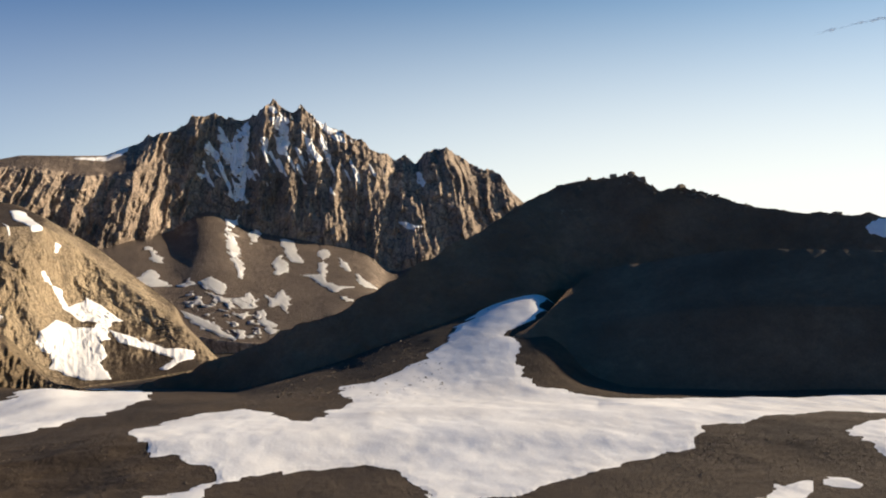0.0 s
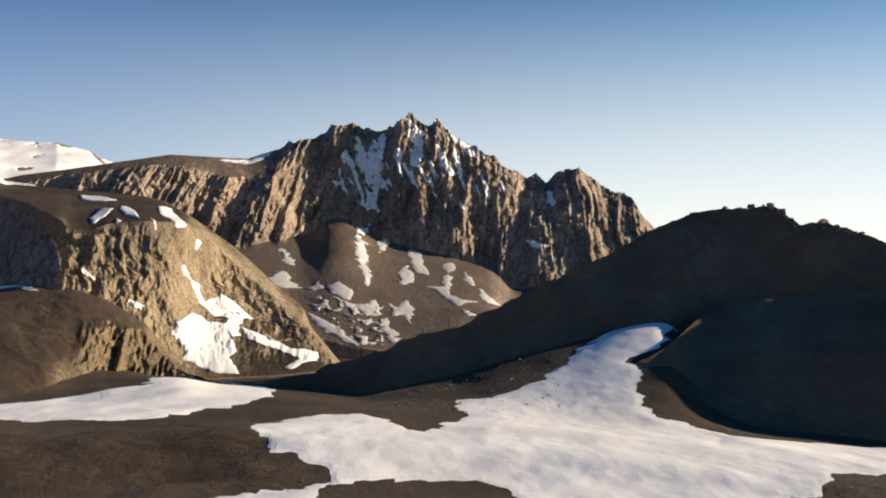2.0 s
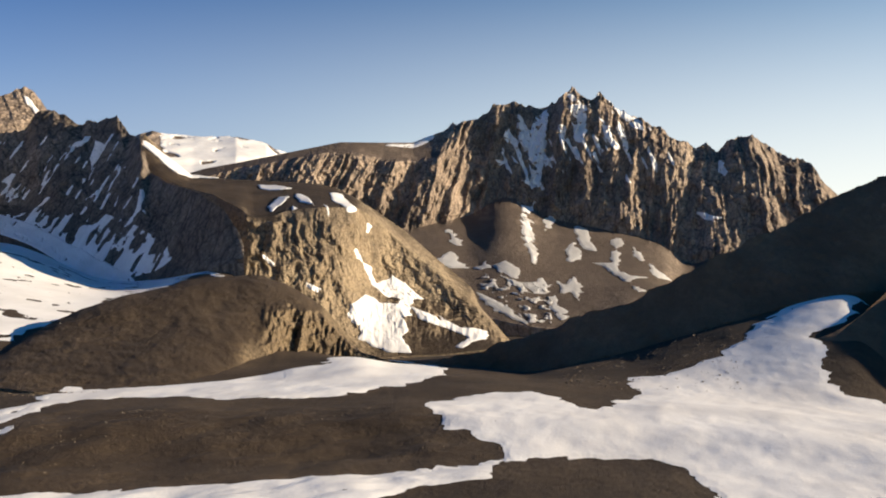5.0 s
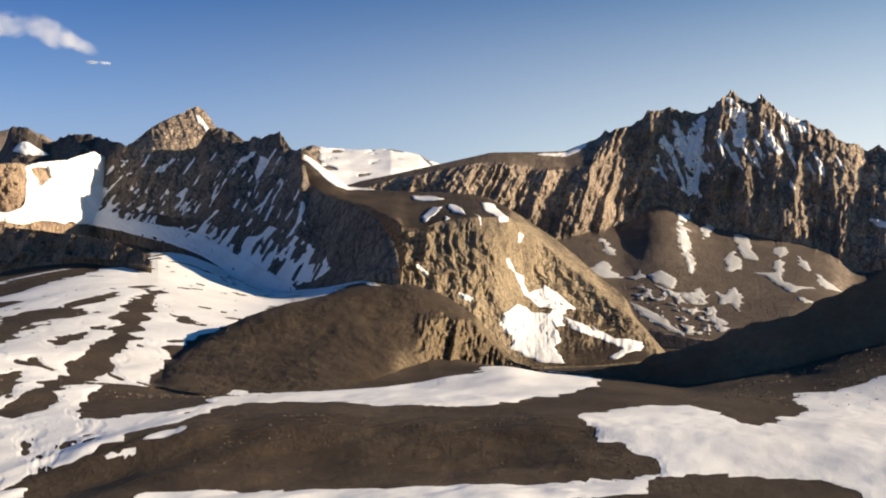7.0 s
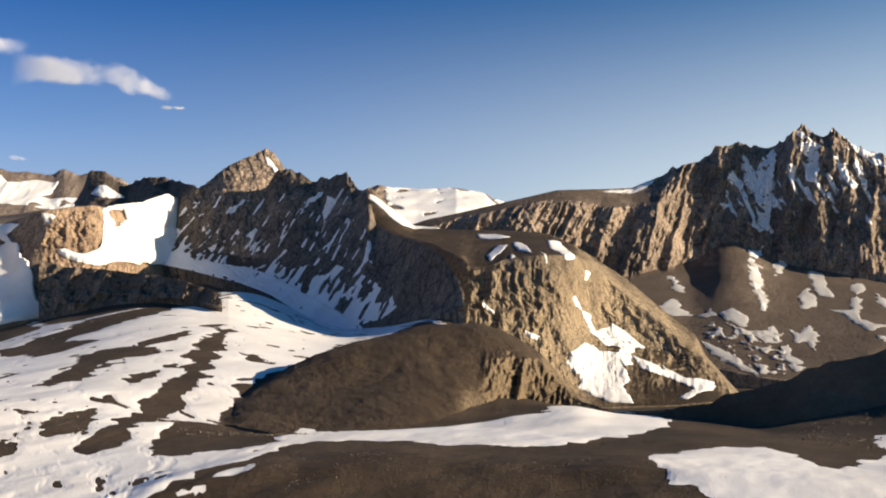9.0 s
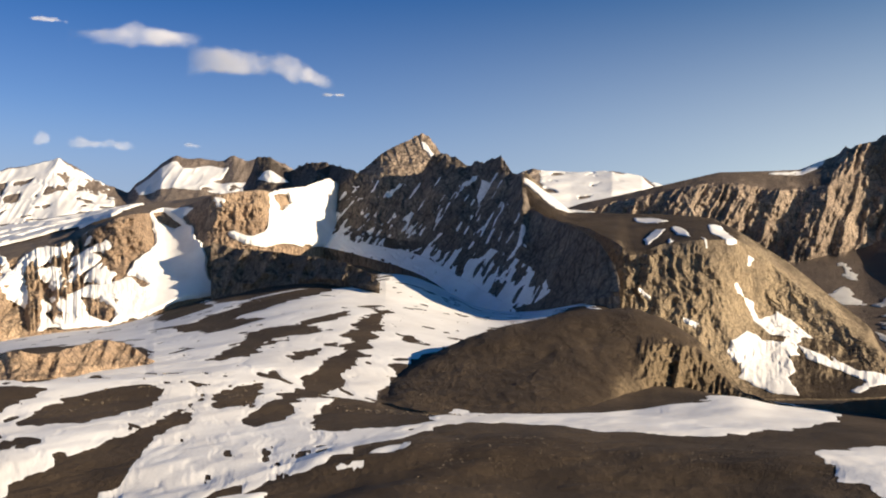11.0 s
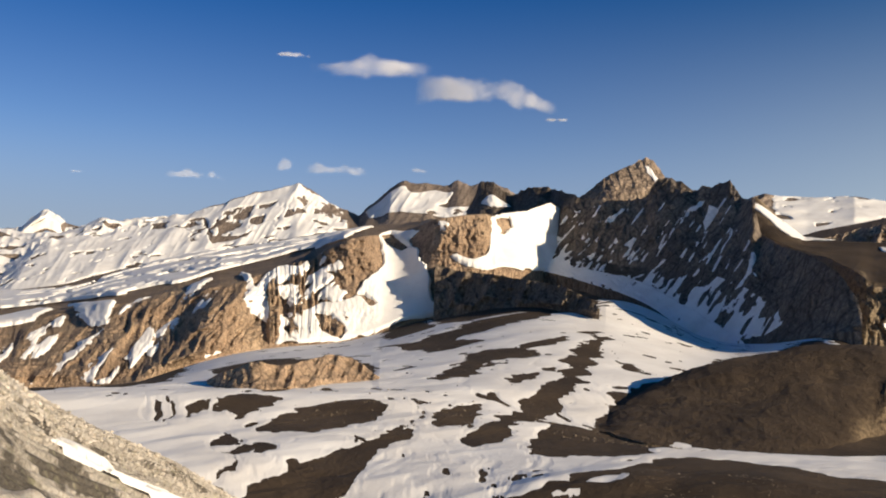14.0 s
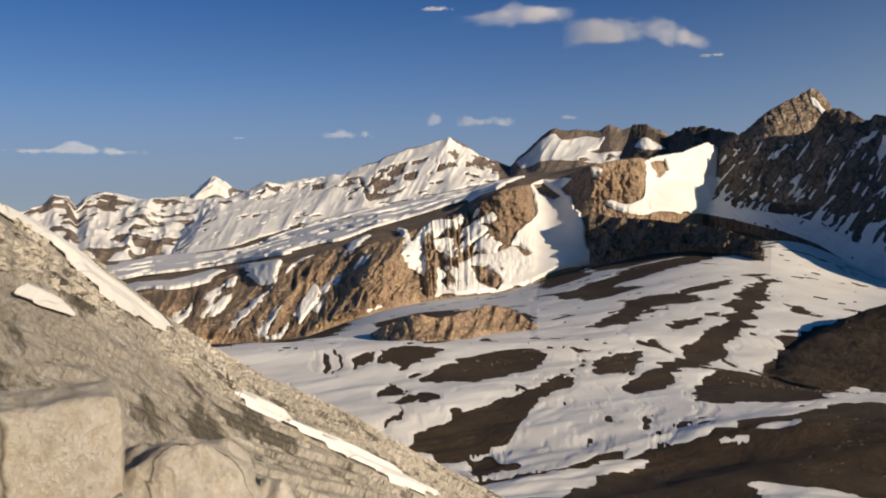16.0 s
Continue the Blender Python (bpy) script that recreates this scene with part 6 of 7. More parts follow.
snow_patch(CIRQUE, [(50.19, 0.01), (48.1, 0.552), (44.92, 0.45), (42.12, 0.642), (39.67, 0.422), (37.6, 0.36), (35.89, 0.214), (34.87, 0), (36.21, 0), (37.91, 0), (39.62, 0), (41.01, 0), (42.1, 0.02), (44.56, 0), (48.07, 0)], label="shaded snow apron at the foot of the rock ridge", ragged=(3.0, 14.0), specks=(0.06, 12.0), lift=0.5, group="snow patches on the rock ridge")
snow_patch(CIRQUE, [(45.68, 1.689), (43.93, 1.903), (41.13, 1.835), (39.4, 1.771), (37.68, 1.801), (35.98, 1.851), (34.6, 1.579), (34.25, 1.21), (36.95, 1.038), (39.7, 1.142), (42.12, 1.01), (44.58, 1.03)], broken=(0.86, 6.0, 40.0, 0.6), label="thin snow streaks in shaded gullies", ragged=(3.0, 18.0), lift=0.5, group="snow patches on the rock ridge")
snow_patch(CIRQUE, [(34.66, 1.392), (34.39, 1.488), (34.65, 1.18), (35.24, 0.99), (35.58, 0.902), (34.92, 1.154)], label="thin snow streaks in shaded gullies", ragged=(1.0, 12.0), lift=0.5, group="snow patches on the rock ridge")
snow_patch(CIRQUE, [(37.16, 1.751), (36.58, 1.689), (36.98, 1.545), (37.38, 1.464), (37.46, 1.555)], label="thin snow streaks in shaded gullies", ragged=(1.0, 12.0), lift=0.5, group="snow patches on the rock ridge")
snow_patch(PYRAMID, [(40.99, 0.816), (40.75, 0.82), (40.04, 0.628), (40.24, 0.515), (40.81, 0.661)], label="snow strip under the pyramid summit", ragged=(1.0, 10.0), lift=0.5, group="snow patches on the rock ridge")
snow_patch(CIRQUE, [(50.62, 1.709), (49.56, 1.735), (49.03, 1.697), (50.26, 1.494), (50.96, 1.571)], label="shaded snow under a dark cliff", ragged=(3.0, 14.0), lift=0.5, group="snow patches on the rock ridge")
snow_patch(SCARP, [(57.26, 1.953), (56.48, 1.971), (55.11, 1.934), (54.76, 1.841), (55.27, 1.681), (54.91, 1.366), (54.55, 0.987), (54.01, 0.608), (53.7, 0.24), (53.2, 0), (54.64, 0), (56.35, 0.019), (57.7, 0), (59.38, 0), (62.03, 0.011), (62.53, 0.112), (62.22, 0.299), (62.89, 0.576), (62.24, 0.52), (61.26, 0.568), (60.6, 0.627), (59.77, 0.55), (58.77, 0.568), (58.11, 0.742), (57.45, 0.931), (57.02, 1.219), (57.14, 1.561)], holes=[[(57.16, 1.974), (56.48, 1.958), (55.43, 1.523), (55.77, 1.475), (56.64, 1.718)], [(61.09, 0.507), (60.09, 0.395), (59.06, 0.107), (59.38, 0.029), (60.4, 0.155)], [(58.44, 0.611), (57.93, 0.611), (57.34, 0.451), (57.57, 0.419)]], label="steep snow bowl between tan buttresses", ragged=(3.0, 16.0), lift=2.2, ease=0.3, group="snow on the plateau")
snow_patch(SCARP, [(61, 1.945), (60.51, 1.939), (60.17, 1.547), (59.15, 1.187), (59.65, 1.136), (60.32, 1.246), (59.8, 0.862), (59.11, 0.68), (59.6, 0.542), (60.61, 0.702), (61.43, 0.683), (62.41, 0.608), (63.74, 1.305), (64.92, 0.744), (65.38, 0.947), (65.34, 1.582), (64.87, 1.726), (63.76, 1.875), (62.8, 1.899), (62.14, 1.755), (61.49, 1.891)], broken=(0.42, 24.0, 34.0, 0.5), label="snow between rock ribs of the edge of the plateau", ragged=(3.0, 14.0), lift=2.5, ease=0.25, group="snow on the plateau")
snow_patch(SCARP, [(64.87, 1.609), (64.05, 1.174), (63.7, 0.712), (63.04, 0.379), (62.53, 0.093), (62.03, 0), (63.33, 0), (63.18, 0.133), (63.85, 0.446), (64.92, 0.744), (65.32, 1.115)], label="snow gully between tan crags", ragged=(3.0, 14.0), lift=2.2, ease=0.3, group="snow on the plateau")
snow_patch(SCARP, [(50.31, 1.913), (49.55, 2.004), (48.14, 1.99), (46.74, 1.998), (45.47, 1.755), (45.41, 0.085), (48.08, 0), (50.18, 0.221), (51.59, 0.67), (52.82, 0.96), (52.3, 1.043), (51.42, 0.843), (50.55, 0.875), (50.29, 1.235)], holes=[[(50.07, 1.921), (49.19, 1.857), (48.9, 1.465), (49.53, 1.369)], [(49.81, 1.422), (49.17, 1.363), (49.45, 1.241)]], label="snow headwall at the back of the cirque", ragged=(2.0, 14.0), lift=2.2, ease=0.3, group="snow on the plateau")
snow_patch(SCARP, [(53.56, 1.886), (52.86, 1.787), (52.95, 1.51), (53.44, 1.606)], label="snow patch on a tan buttress", ragged=(1.0, 8.0), lift=2.2, ease=0.3, group="snow on the plateau")
snow_patch(DOME, [(71.25, 1), (70.07, 1), (67.04, 0.968), (62.92, 0.989), (62.27, 0.988), (61.33, 0.957), (62.25, 0.801), (63.87, 0.784), (65.78, 0.805), (67.33, 0.776), (69.47, 0.885)], label="smooth snow cap of the broad mountain", ragged=(5.0, 40.0), lift=1.2, rows=0.6, group="far snow")
snow_patch(DOME, [(72.97, 0.987), (69.46, 0.748), (67.93, 0.561), (67.29, 0.332), (65.41, 0.339), (64.16, 0.521), (62.87, 0.512), (61.23, 0.607), (59.22, 0.644), (59.2, 0.391), (62.18, 0.219), (66.96, 0.141), (72.9, 0.145), (79.04, 0), (79.13, 1)], broken=(0.2, 60.0, 60.0, 0.1), label="snow cover of the broad mountain", ragged=(5.0, 40.0), lift=1.2, rows=0.6, group="far snow")
snow_patch(MOUNTAIN, [(16.36, 0.862), (15.75, 0.816), (15.39, 0.683), (14.86, 0.606), (15.2, 0.6), (16.06, 0.654)], ragged=(7.0, 18.0), lift=0.5, label="old snow patch on the talus of the mountain", group="snow patches on the mountain")
snow_patch(MOUNTAIN, [(16.54, 0.518), (15.97, 0.571), (15.61, 0.459), (14.98, 0.387), (16, 0.376), (16.85, 0.416)], ragged=(7.0, 18.0), lift=0.5, label="old snow patch on the talus of the mountain", group="snow patches on the mountain")
snow_patch(MOUNTAIN, [(14.47, 0.381), (13.81, 0.427), (13.45, 0.373), (14.12, 0.355)], ragged=(7.0, 18.0), lift=0.5, label="old snow patch on the talus of the mountain", group="snow patches on the mountain")
snow_patch(MOUNTAIN, [(13.28, 0.371), (12.61, 0.424), (11.79, 0.365), (11.86, 0.283), (12.56, 0.291), (13.1, 0.339)], ragged=(7.0, 18.0), lift=0.5, label="old snow patch on the talus of the mountain", group="snow patches on the mountain")
snow_patch(MOUNTAIN, [(11.56, 0.843), (11.14, 0.856), (10.92, 0.67), (10.6, 0.507), (10.86, 0.456), (11.25, 0.592), (11.56, 0.702)], ragged=(7.0, 18.0), lift=0.5, label="old snow patch on the talus of the mountain", group="snow patches on the mountain")
snow_patch(MOUNTAIN, [(10.17, 0.971), (9.65, 1.024), (9.83, 0.867), (10.17, 0.822)], ragged=(7.0, 18.0), lift=0.5, label="old snow patch on the talus of the mountain", group="snow patches on the mountain")
snow_patch(MOUNTAIN, [(8.43, 0.952), (8.09, 0.984), (7.44, 0.926), (7.35, 0.787), (7.05, 0.696), (7.75, 0.704), (8.12, 0.79)], ragged=(7.0, 18.0), lift=0.5, label="old snow patch on the talus of the mountain", group="snow patches on the mountain")
snow_patch(MOUNTAIN, [(8.82, 0.731), (8.3, 0.782), (8.1, 0.694), (8.08, 0.584), (8.6, 0.547), (8.87, 0.638)], ragged=(7.0, 18.0), lift=0.5, label="old snow patch on the talus of the mountain", group="snow patches on the mountain")
snow_patch(MOUNTAIN, [(5.95, 0.907), (5.5, 0.931), (5.65, 0.784), (5.67, 0.512), (5.06, 0.478), (4, 0.486), (5.23, 0.419), (5.94, 0.464), (6.49, 0.542), (7.2, 0.566), (6.14, 0.587), (6.06, 0.731)], ragged=(7.0, 18.0), lift=0.5, label="old snow patch on the talus of the mountain", group="snow patches on the mountain")
snow_patch(MOUNTAIN, [(4.84, 0.835), (4.23, 0.734), (4.11, 0.672), (4.57, 0.667)], ragged=(7.0, 18.0), lift=0.5, label="old snow patch on the talus of the mountain", group="snow patches on the mountain")
snow_patch(MOUNTAIN, [(3.79, 0.646), (3.14, 0.587), (2.6, 0.552), (3.3, 0.51), (3.77, 0.576)], ragged=(7.0, 18.0), lift=0.5, label="old snow patch on the talus of the mountain", group="snow patches on the mountain")
snow_patch(MOUNTAIN, [(5.04, 0.392), (4.15, 0.339), (4.5, 0.312)], ragged=(7.0, 18.0), lift=0.5, label="old snow patch on the talus of the mountain", group="snow patches on the mountain")
snow_patch(MOUNTAIN, [(11.4, 0.259), (10.75, 0.307), (10.31, 0.36), (10.03, 0.261), (10.72, 0.219)], ragged=(7.0, 18.0), lift=0.5, label="old snow patch on the talus of the mountain", group="snow patches on the mountain")
snow_patch(MOUNTAIN, [(9.84, 0.192), (9.47, 0.261), (9.3, 0.157), (8.94, 0.109), (8.51, 0.093), (9.16, 0.051), (9.6, 0.107)], ragged=(7.0, 18.0), lift=0.5, label="old snow patch on the talus of the mountain", group="snow patches on the mountain")
snow_patch(MOUNTAIN, [(9.43, 0.355), (8.9, 0.328), (8.39, 0.408), (8.03, 0.357), (7.78, 0.219), (8.15, 0.189), (8.7, 0.267), (9.22, 0.235)], ragged=(7.0, 18.0), lift=0.5, label="old snow patch on the talus of the mountain", group="snow patches on the mountain")
snow_patch(MOUNTAIN, [(14.41, 0.173), (13.54, 0.136), (12.49, 0.083), (11.35, 0.021), (12.11, 0.021), (13.17, 0.056), (13.87, 0.099)], ragged=(7.0, 18.0), lift=0.5, label="old snow patch on the talus of the mountain", group="snow patches on the mountain")
snow_patch(MOUNTAIN, [(13.21, 0), (12.36, 0), (12.94, 0)], ragged=(7.0, 18.0), lift=0.5, label="old snow patch on the talus of the mountain", group="snow patches on the mountain")
snow_patch(MOUNTAIN, [(13.94, 0.315), (11.86, 0.269), (9.77, 0.323), (9.68, 0.037), (11.07, 0.019), (12.49, 0.093), (14.26, 0.227)], broken=(0.64, 16.0, 12.0, 0.2), label="small snow flecks among the debris below the talus", lift=0.8)
snow_patch(DOME, [(67.95, 0.837), (65.78, 0.841), (62.91, 0.919), (61.53, 0.959), (59.57, 1), (59.55, 0.524), (62.86, 0.416), (65.1, 0.363), (67.3, 0.432)], broken=(0.4, 24.0, 70.0, 0.2), label="snow between brown ribs of the broad mountain", ragged=(5.0, 40.0), lift=1.2, rows=0.6, group="far snow")
snow_patch(DOME, [(58.05, 0.848), (56.71, 0.889), (55.68, 0.905), (55.3, 0.809), (53.77, 0.895), (52.66, 0.819), (52.99, 0.648), (53.75, 0.601), (52.36, 0.521), (50.61, 0.6), (50.24, 0.285), (57.86, 0.569)], broken=(0.1, 60.0, 60.0, 0.1), label="sunlit snow face under a tan rim", ragged=(5.0, 40.0), lift=1.2, rows=0.6, group="far snow")
snow_patch(MOUNTAIN, [(16.36, 0.862), (15.75, 0.816), (15.39, 0.683), (14.86, 0.606), (15.2, 0.6), (16.06, 0.654)], ragged=(7.0, 18.0), lift=0.5, label="old snow patch on the talus of the mountain", group="snow patches on the mountain")
snow_patch(MOUNTAIN, [(16.54, 0.518), (15.97, 0.571), (15.61, 0.459), (14.98, 0.387), (16, 0.376), (16.85, 0.416)], ragged=(7.0, 18.0), lift=0.5, label="old snow patch on the talus of the mountain", group="snow patches on the mountain")
snow_patch(MOUNTAIN, [(14.47, 0.381), (13.81, 0.427), (13.45, 0.373), (14.12, 0.355)], ragged=(7.0, 18.0), lift=0.5, label="old snow patch on the talus of the mountain", group="snow patches on the mountain")
snow_patch(MOUNTAIN, [(13.28, 0.371), (12.61, 0.424), (11.79, 0.365), (11.86, 0.283), (12.56, 0.291), (13.1, 0.339)], ragged=(7.0, 18.0), lift=0.5, label="old snow patch on the talus of the mountain", group="snow patches on the mountain")
snow_patch(MOUNTAIN, [(11.56, 0.843), (11.14, 0.856), (10.92, 0.67), (10.6, 0.507), (10.86, 0.456), (11.25, 0.592), (11.56, 0.702)], ragged=(7.0, 18.0), lift=0.5, label="old snow patch on the talus of the mountain", group="snow patches on the mountain")
snow_patch(MOUNTAIN, [(10.17, 0.971), (9.65, 1.024), (9.83, 0.867), (10.17, 0.822)], ragged=(7.0, 18.0), lift=0.5, label="old snow patch on the talus of the mountain", group="snow patches on the mountain")
snow_patch(MOUNTAIN, [(8.43, 0.952), (8.09, 0.984), (7.44, 0.926), (7.35, 0.787), (7.05, 0.696), (7.75, 0.704), (8.12, 0.79)], ragged=(7.0, 18.0), lift=0.5, label="old snow patch on the talus of the mountain", group="snow patches on the mountain")
snow_patch(MOUNTAIN, [(8.82, 0.731), (8.3, 0.782), (8.1, 0.694), (8.08, 0.584), (8.6, 0.547), (8.87, 0.638)], ragged=(7.0, 18.0), lift=0.5, label="old snow patch on the talus of the mountain", group="snow patches on the mountain")
snow_patch(MOUNTAIN, [(5.95, 0.907), (5.5, 0.931), (5.65, 0.784), (5.67, 0.512), (5.06, 0.478), (4, 0.486), (5.23, 0.419), (5.94, 0.464), (6.49, 0.542), (7.2, 0.566), (6.14, 0.587), (6.06, 0.731)], ragged=(7.0, 18.0), lift=0.5, label="old snow patch on the talus of the mountain", group="snow patches on the mountain")
snow_patch(MOUNTAIN, [(4.84, 0.835), (4.23, 0.734), (4.11, 0.672), (4.57, 0.667)], ragged=(7.0, 18.0), lift=0.5, label="old snow patch on the talus of the mountain", group="snow patches on the mountain")
snow_patch(MOUNTAIN, [(3.79, 0.646), (3.14, 0.587), (2.6, 0.552), (3.3, 0.51), (3.77, 0.576)], ragged=(7.0, 18.0), lift=0.5, label="old snow patch on the talus of the mountain", group="snow patches on the mountain")
snow_patch(MOUNTAIN, [(5.04, 0.392), (4.15, 0.339), (4.5, 0.312)], ragged=(7.0, 18.0), lift=0.5, label="old snow patch on the talus of the mountain", group="snow patches on the mountain")
snow_patch(MOUNTAIN, [(11.4, 0.259), (10.75, 0.307), (10.31, 0.36), (10.03, 0.261), (10.72, 0.219)], ragged=(7.0, 18.0), lift=0.5, label="old snow patch on the talus of the mountain", group="snow patches on the mountain")
snow_patch(MOUNTAIN, [(9.84, 0.192), (9.47, 0.261), (9.3, 0.157), (8.94, 0.109), (8.51, 0.093), (9.16, 0.051), (9.6, 0.107)], ragged=(7.0, 18.0), lift=0.5, label="old snow patch on the talus of the mountain", group="snow patches on the mountain")
snow_patch(MOUNTAIN, [(9.43, 0.355), (8.9, 0.328), (8.39, 0.408), (8.03, 0.357), (7.78, 0.219), (8.15, 0.189), (8.7, 0.267), (9.22, 0.235)], ragged=(7.0, 18.0), lift=0.5, label="old snow patch on the talus of the mountain", group="snow patches on the mountain")
snow_patch(MOUNTAIN, [(14.41, 0.173), (13.54, 0.136), (12.49, 0.083), (11.35, 0.021), (12.11, 0.021), (13.17, 0.056), (13.87, 0.099)], ragged=(7.0, 18.0), lift=0.5, label="old snow patch on the talus of the mountain", group="snow patches on the mountain")
snow_patch(MOUNTAIN, [(13.21, 0), (12.36, 0), (12.94, 0)], ragged=(7.0, 18.0), lift=0.5, label="old snow patch on the talus of the mountain", group="snow patches on the mountain")
snow_patch(MOUNTAIN, [(13.94, 0.315), (11.86, 0.269), (9.77, 0.323), (9.68, 0.037), (11.07, 0.019), (12.49, 0.093), (14.26, 0.227)], broken=(0.64, 16.0, 12.0, 0.2), label="small snow flecks among the debris below the talus", lift=0.8)
snow_patch(DOME, [(67.95, 0.837), (70.07, 0.987), (72.98, 1), (76.29, 1), (79.14, 1), (79.04, 0), (72.9, 0.145), (67.28, 0.267)], broken=(0.44, 40.0, 50.0, 0.1), label="snow between brown ribs of the broad mountain", ragged=(5.0, 40.0), lift=1.2, rows=0.6, group="far snow")
snow_patch(RANGE, [(90.86, 0.975), (85.41, 1), (80.78, 1), (74.56, 1), (70.46, 1), (63.49, 1), (63.5, 0.35), (69.12, 0.051), (72.57, 0.05), (75.96, 0.078), (82.43, 0.059), (90.92, 0.031)], broken=(0.36, 60.0, 70.0, 0.1), label="snow cover of the distant range", ragged=(8.0, 40.0), lift=1.2, rows=0.6, group="far snow")
snow_patch(CONE, [(79.19, 0.506), (77.88, 1), (76.55, 1), (75.23, 1), (73.56, 0.811), (74.58, 0), (78.23, 0)], broken=(0.3, 50.0, 300.0, 0.5), label="snow cover of the distant peak", ragged=(8.0, 40.0), lift=1.2, rows=0.6, group="far snow")
snow_patch(SNOW_RIDGE, [(33.53, 1), (32.35, 1), (29.22, 1), (26.87, 1), (23.6, 1), (21.15, 0.96), (23.6, 0), (32.36, 0), (33.39, 0.224)], broken=(0.2, 70.0, 60.0, 0.3), label="smooth snow cover of the far ridge", ragged=(8.0, 40.0), lift=1.2, rows=0.6, group="far snow")
snow_patch(SLAB, [(90.02, 1), (88.35, 0.998), (87.21, 1), (85.46, 0.961), (83.67, 0.927), (81.83, 0.915), (79.95, 0.916), (80.59, 0.86), (83.08, 0.817), (85.48, 0.861), (87.51, 0.939), (89.48, 0.971)], ragged=(0.1, 0.8), lift=0.14, fine=0.5, rows=0.4, group="snow streaks on the granite", label="thin snow streak in a granite gully")
snow_patch(SLAB, [(76.74, 0.757), (75.08, 0.773), (72.05, 0.71), (69.3, 0.669), (66.52, 0.654), (63.71, 0.615), (65.12, 0.542), (67.92, 0.586), (70.68, 0.636), (73.41, 0.688), (75.42, 0.719)], ragged=(0.1, 0.8), lift=0.14, fine=0.5, rows=0.4, group="snow streaks on the granite", label="thin snow streak in a granite gully")
snow_patch(SLAB, [(88.42, 0.686), (87.28, 0.663), (85.98, 0.623), (87.29, 0.626), (89, 0.648)], ragged=(0.1, 0.8), lift=0.14, fine=0.5, rows=0.4, group="snow streaks on the granite", label="thin snow streak in a granite gully")
snow_patch(SLAB, [(89.06, 0.492), (87.92, 0.482), (87.21, 0.452), (87.95, 0.433), (89.09, 0.437)], ragged=(0.1, 0.8), lift=0.14, fine=0.5, rows=0.4, group="snow streaks on the granite", label="thin snow streak in a granite gully")
snow_patch(SLAB, [(82.95, 0.391), (82.43, 0.389), (81.72, 0.377), (82.6, 0.355), (83.03, 0.356)], ragged=(0.1, 0.8), lift=0.14, fine=0.5, rows=0.4, group="snow streaks on the granite", label="thin snow streak in a granite gully")
snow_patch(MOUNTAIN, [(12.28, 1.984), (8.38, 3), (5.25, 2.962), (2.23, 2.449), (2.81, 1.458), (5.23, 1.465), (8.37, 1.479), (10.3, 1.231), (11.94, 1.23), (13.28, 1.435)], broken=(0.83, 16.0, 70.0, -0.4), label="thin snow flecks in the gullies of the face", lift=0.8)


# ---------------------------------------------------------------- stones
def stone_mesh(name, size, corners=18, seed=0, square=0.0, bevel=0.06):
    """An angular stone: the hull of points strewn in a box, with worn edges."""
    rng = random.Random(seed)
    bm = bmesh.new()
    for i in range(corners):
        p = Vector((rng.uniform(-1, 1), rng.uniform(-1, 1), rng.uniform(-1, 1)))
        if square and i < 8:
            p = Vector((1 if i & 1 else -1, 1 if i & 2 else -1, 1 if i & 4 else -1)) * rng.uniform(1 - 0.25 * (1 - square), 1)
        elif p.length > 1:
            p.normalize()
        bm.verts.new((p.x * size[0] / 2, p.y * size[1] / 2, p.z * size[2] / 2))
    hull = bmesh.ops.convex_hull(bm, input=bm.verts)
    bmesh.ops.delete(bm, geom=list({g for g in hull["geom_interior"] + hull["geom_unused"] if isinstance(g, bmesh.types.BMVert)}), context="VERTS")
    if bevel:
        bmesh.ops.dissolve_limit(bm, angle_limit=radians(9), verts=bm.verts, edges=bm.edges)
        bmesh.ops.bevel(bm, geom=bm.edges[:], offset=bevel * min(size), segments=2, profile=0.6, affect="EDGES", clamp_overlap=True)
    mesh = bpy.data.meshes.new(name)
    bm.to_mesh(mesh)
    bm.free()
    return mesh


def spot(form, a, v):
    p = form.at(np.array([a]), np.array([v]))[0]
    return Vector((float(p[0]), float(p[1]), float(p[2])))


def block(name, form, a, v, size, turn, label, seed, square=0.8, sink=0.12, material=None, tilt=(0, 0)):
    mesh = stone_mesh(name, size, 26, seed, square, 0.05)
    mesh.materials.append(material or BLOCK)
    ob = new(name, mesh)
    ob.matrix_world = Matrix.Translation(spot(form, a, v) + Vector((0, 0, size[2] * (0.5 - sink)))) @ pose(0, 0, 0, tilt[0], tilt[1], turn)
    return tagged(ob, label, "rock")


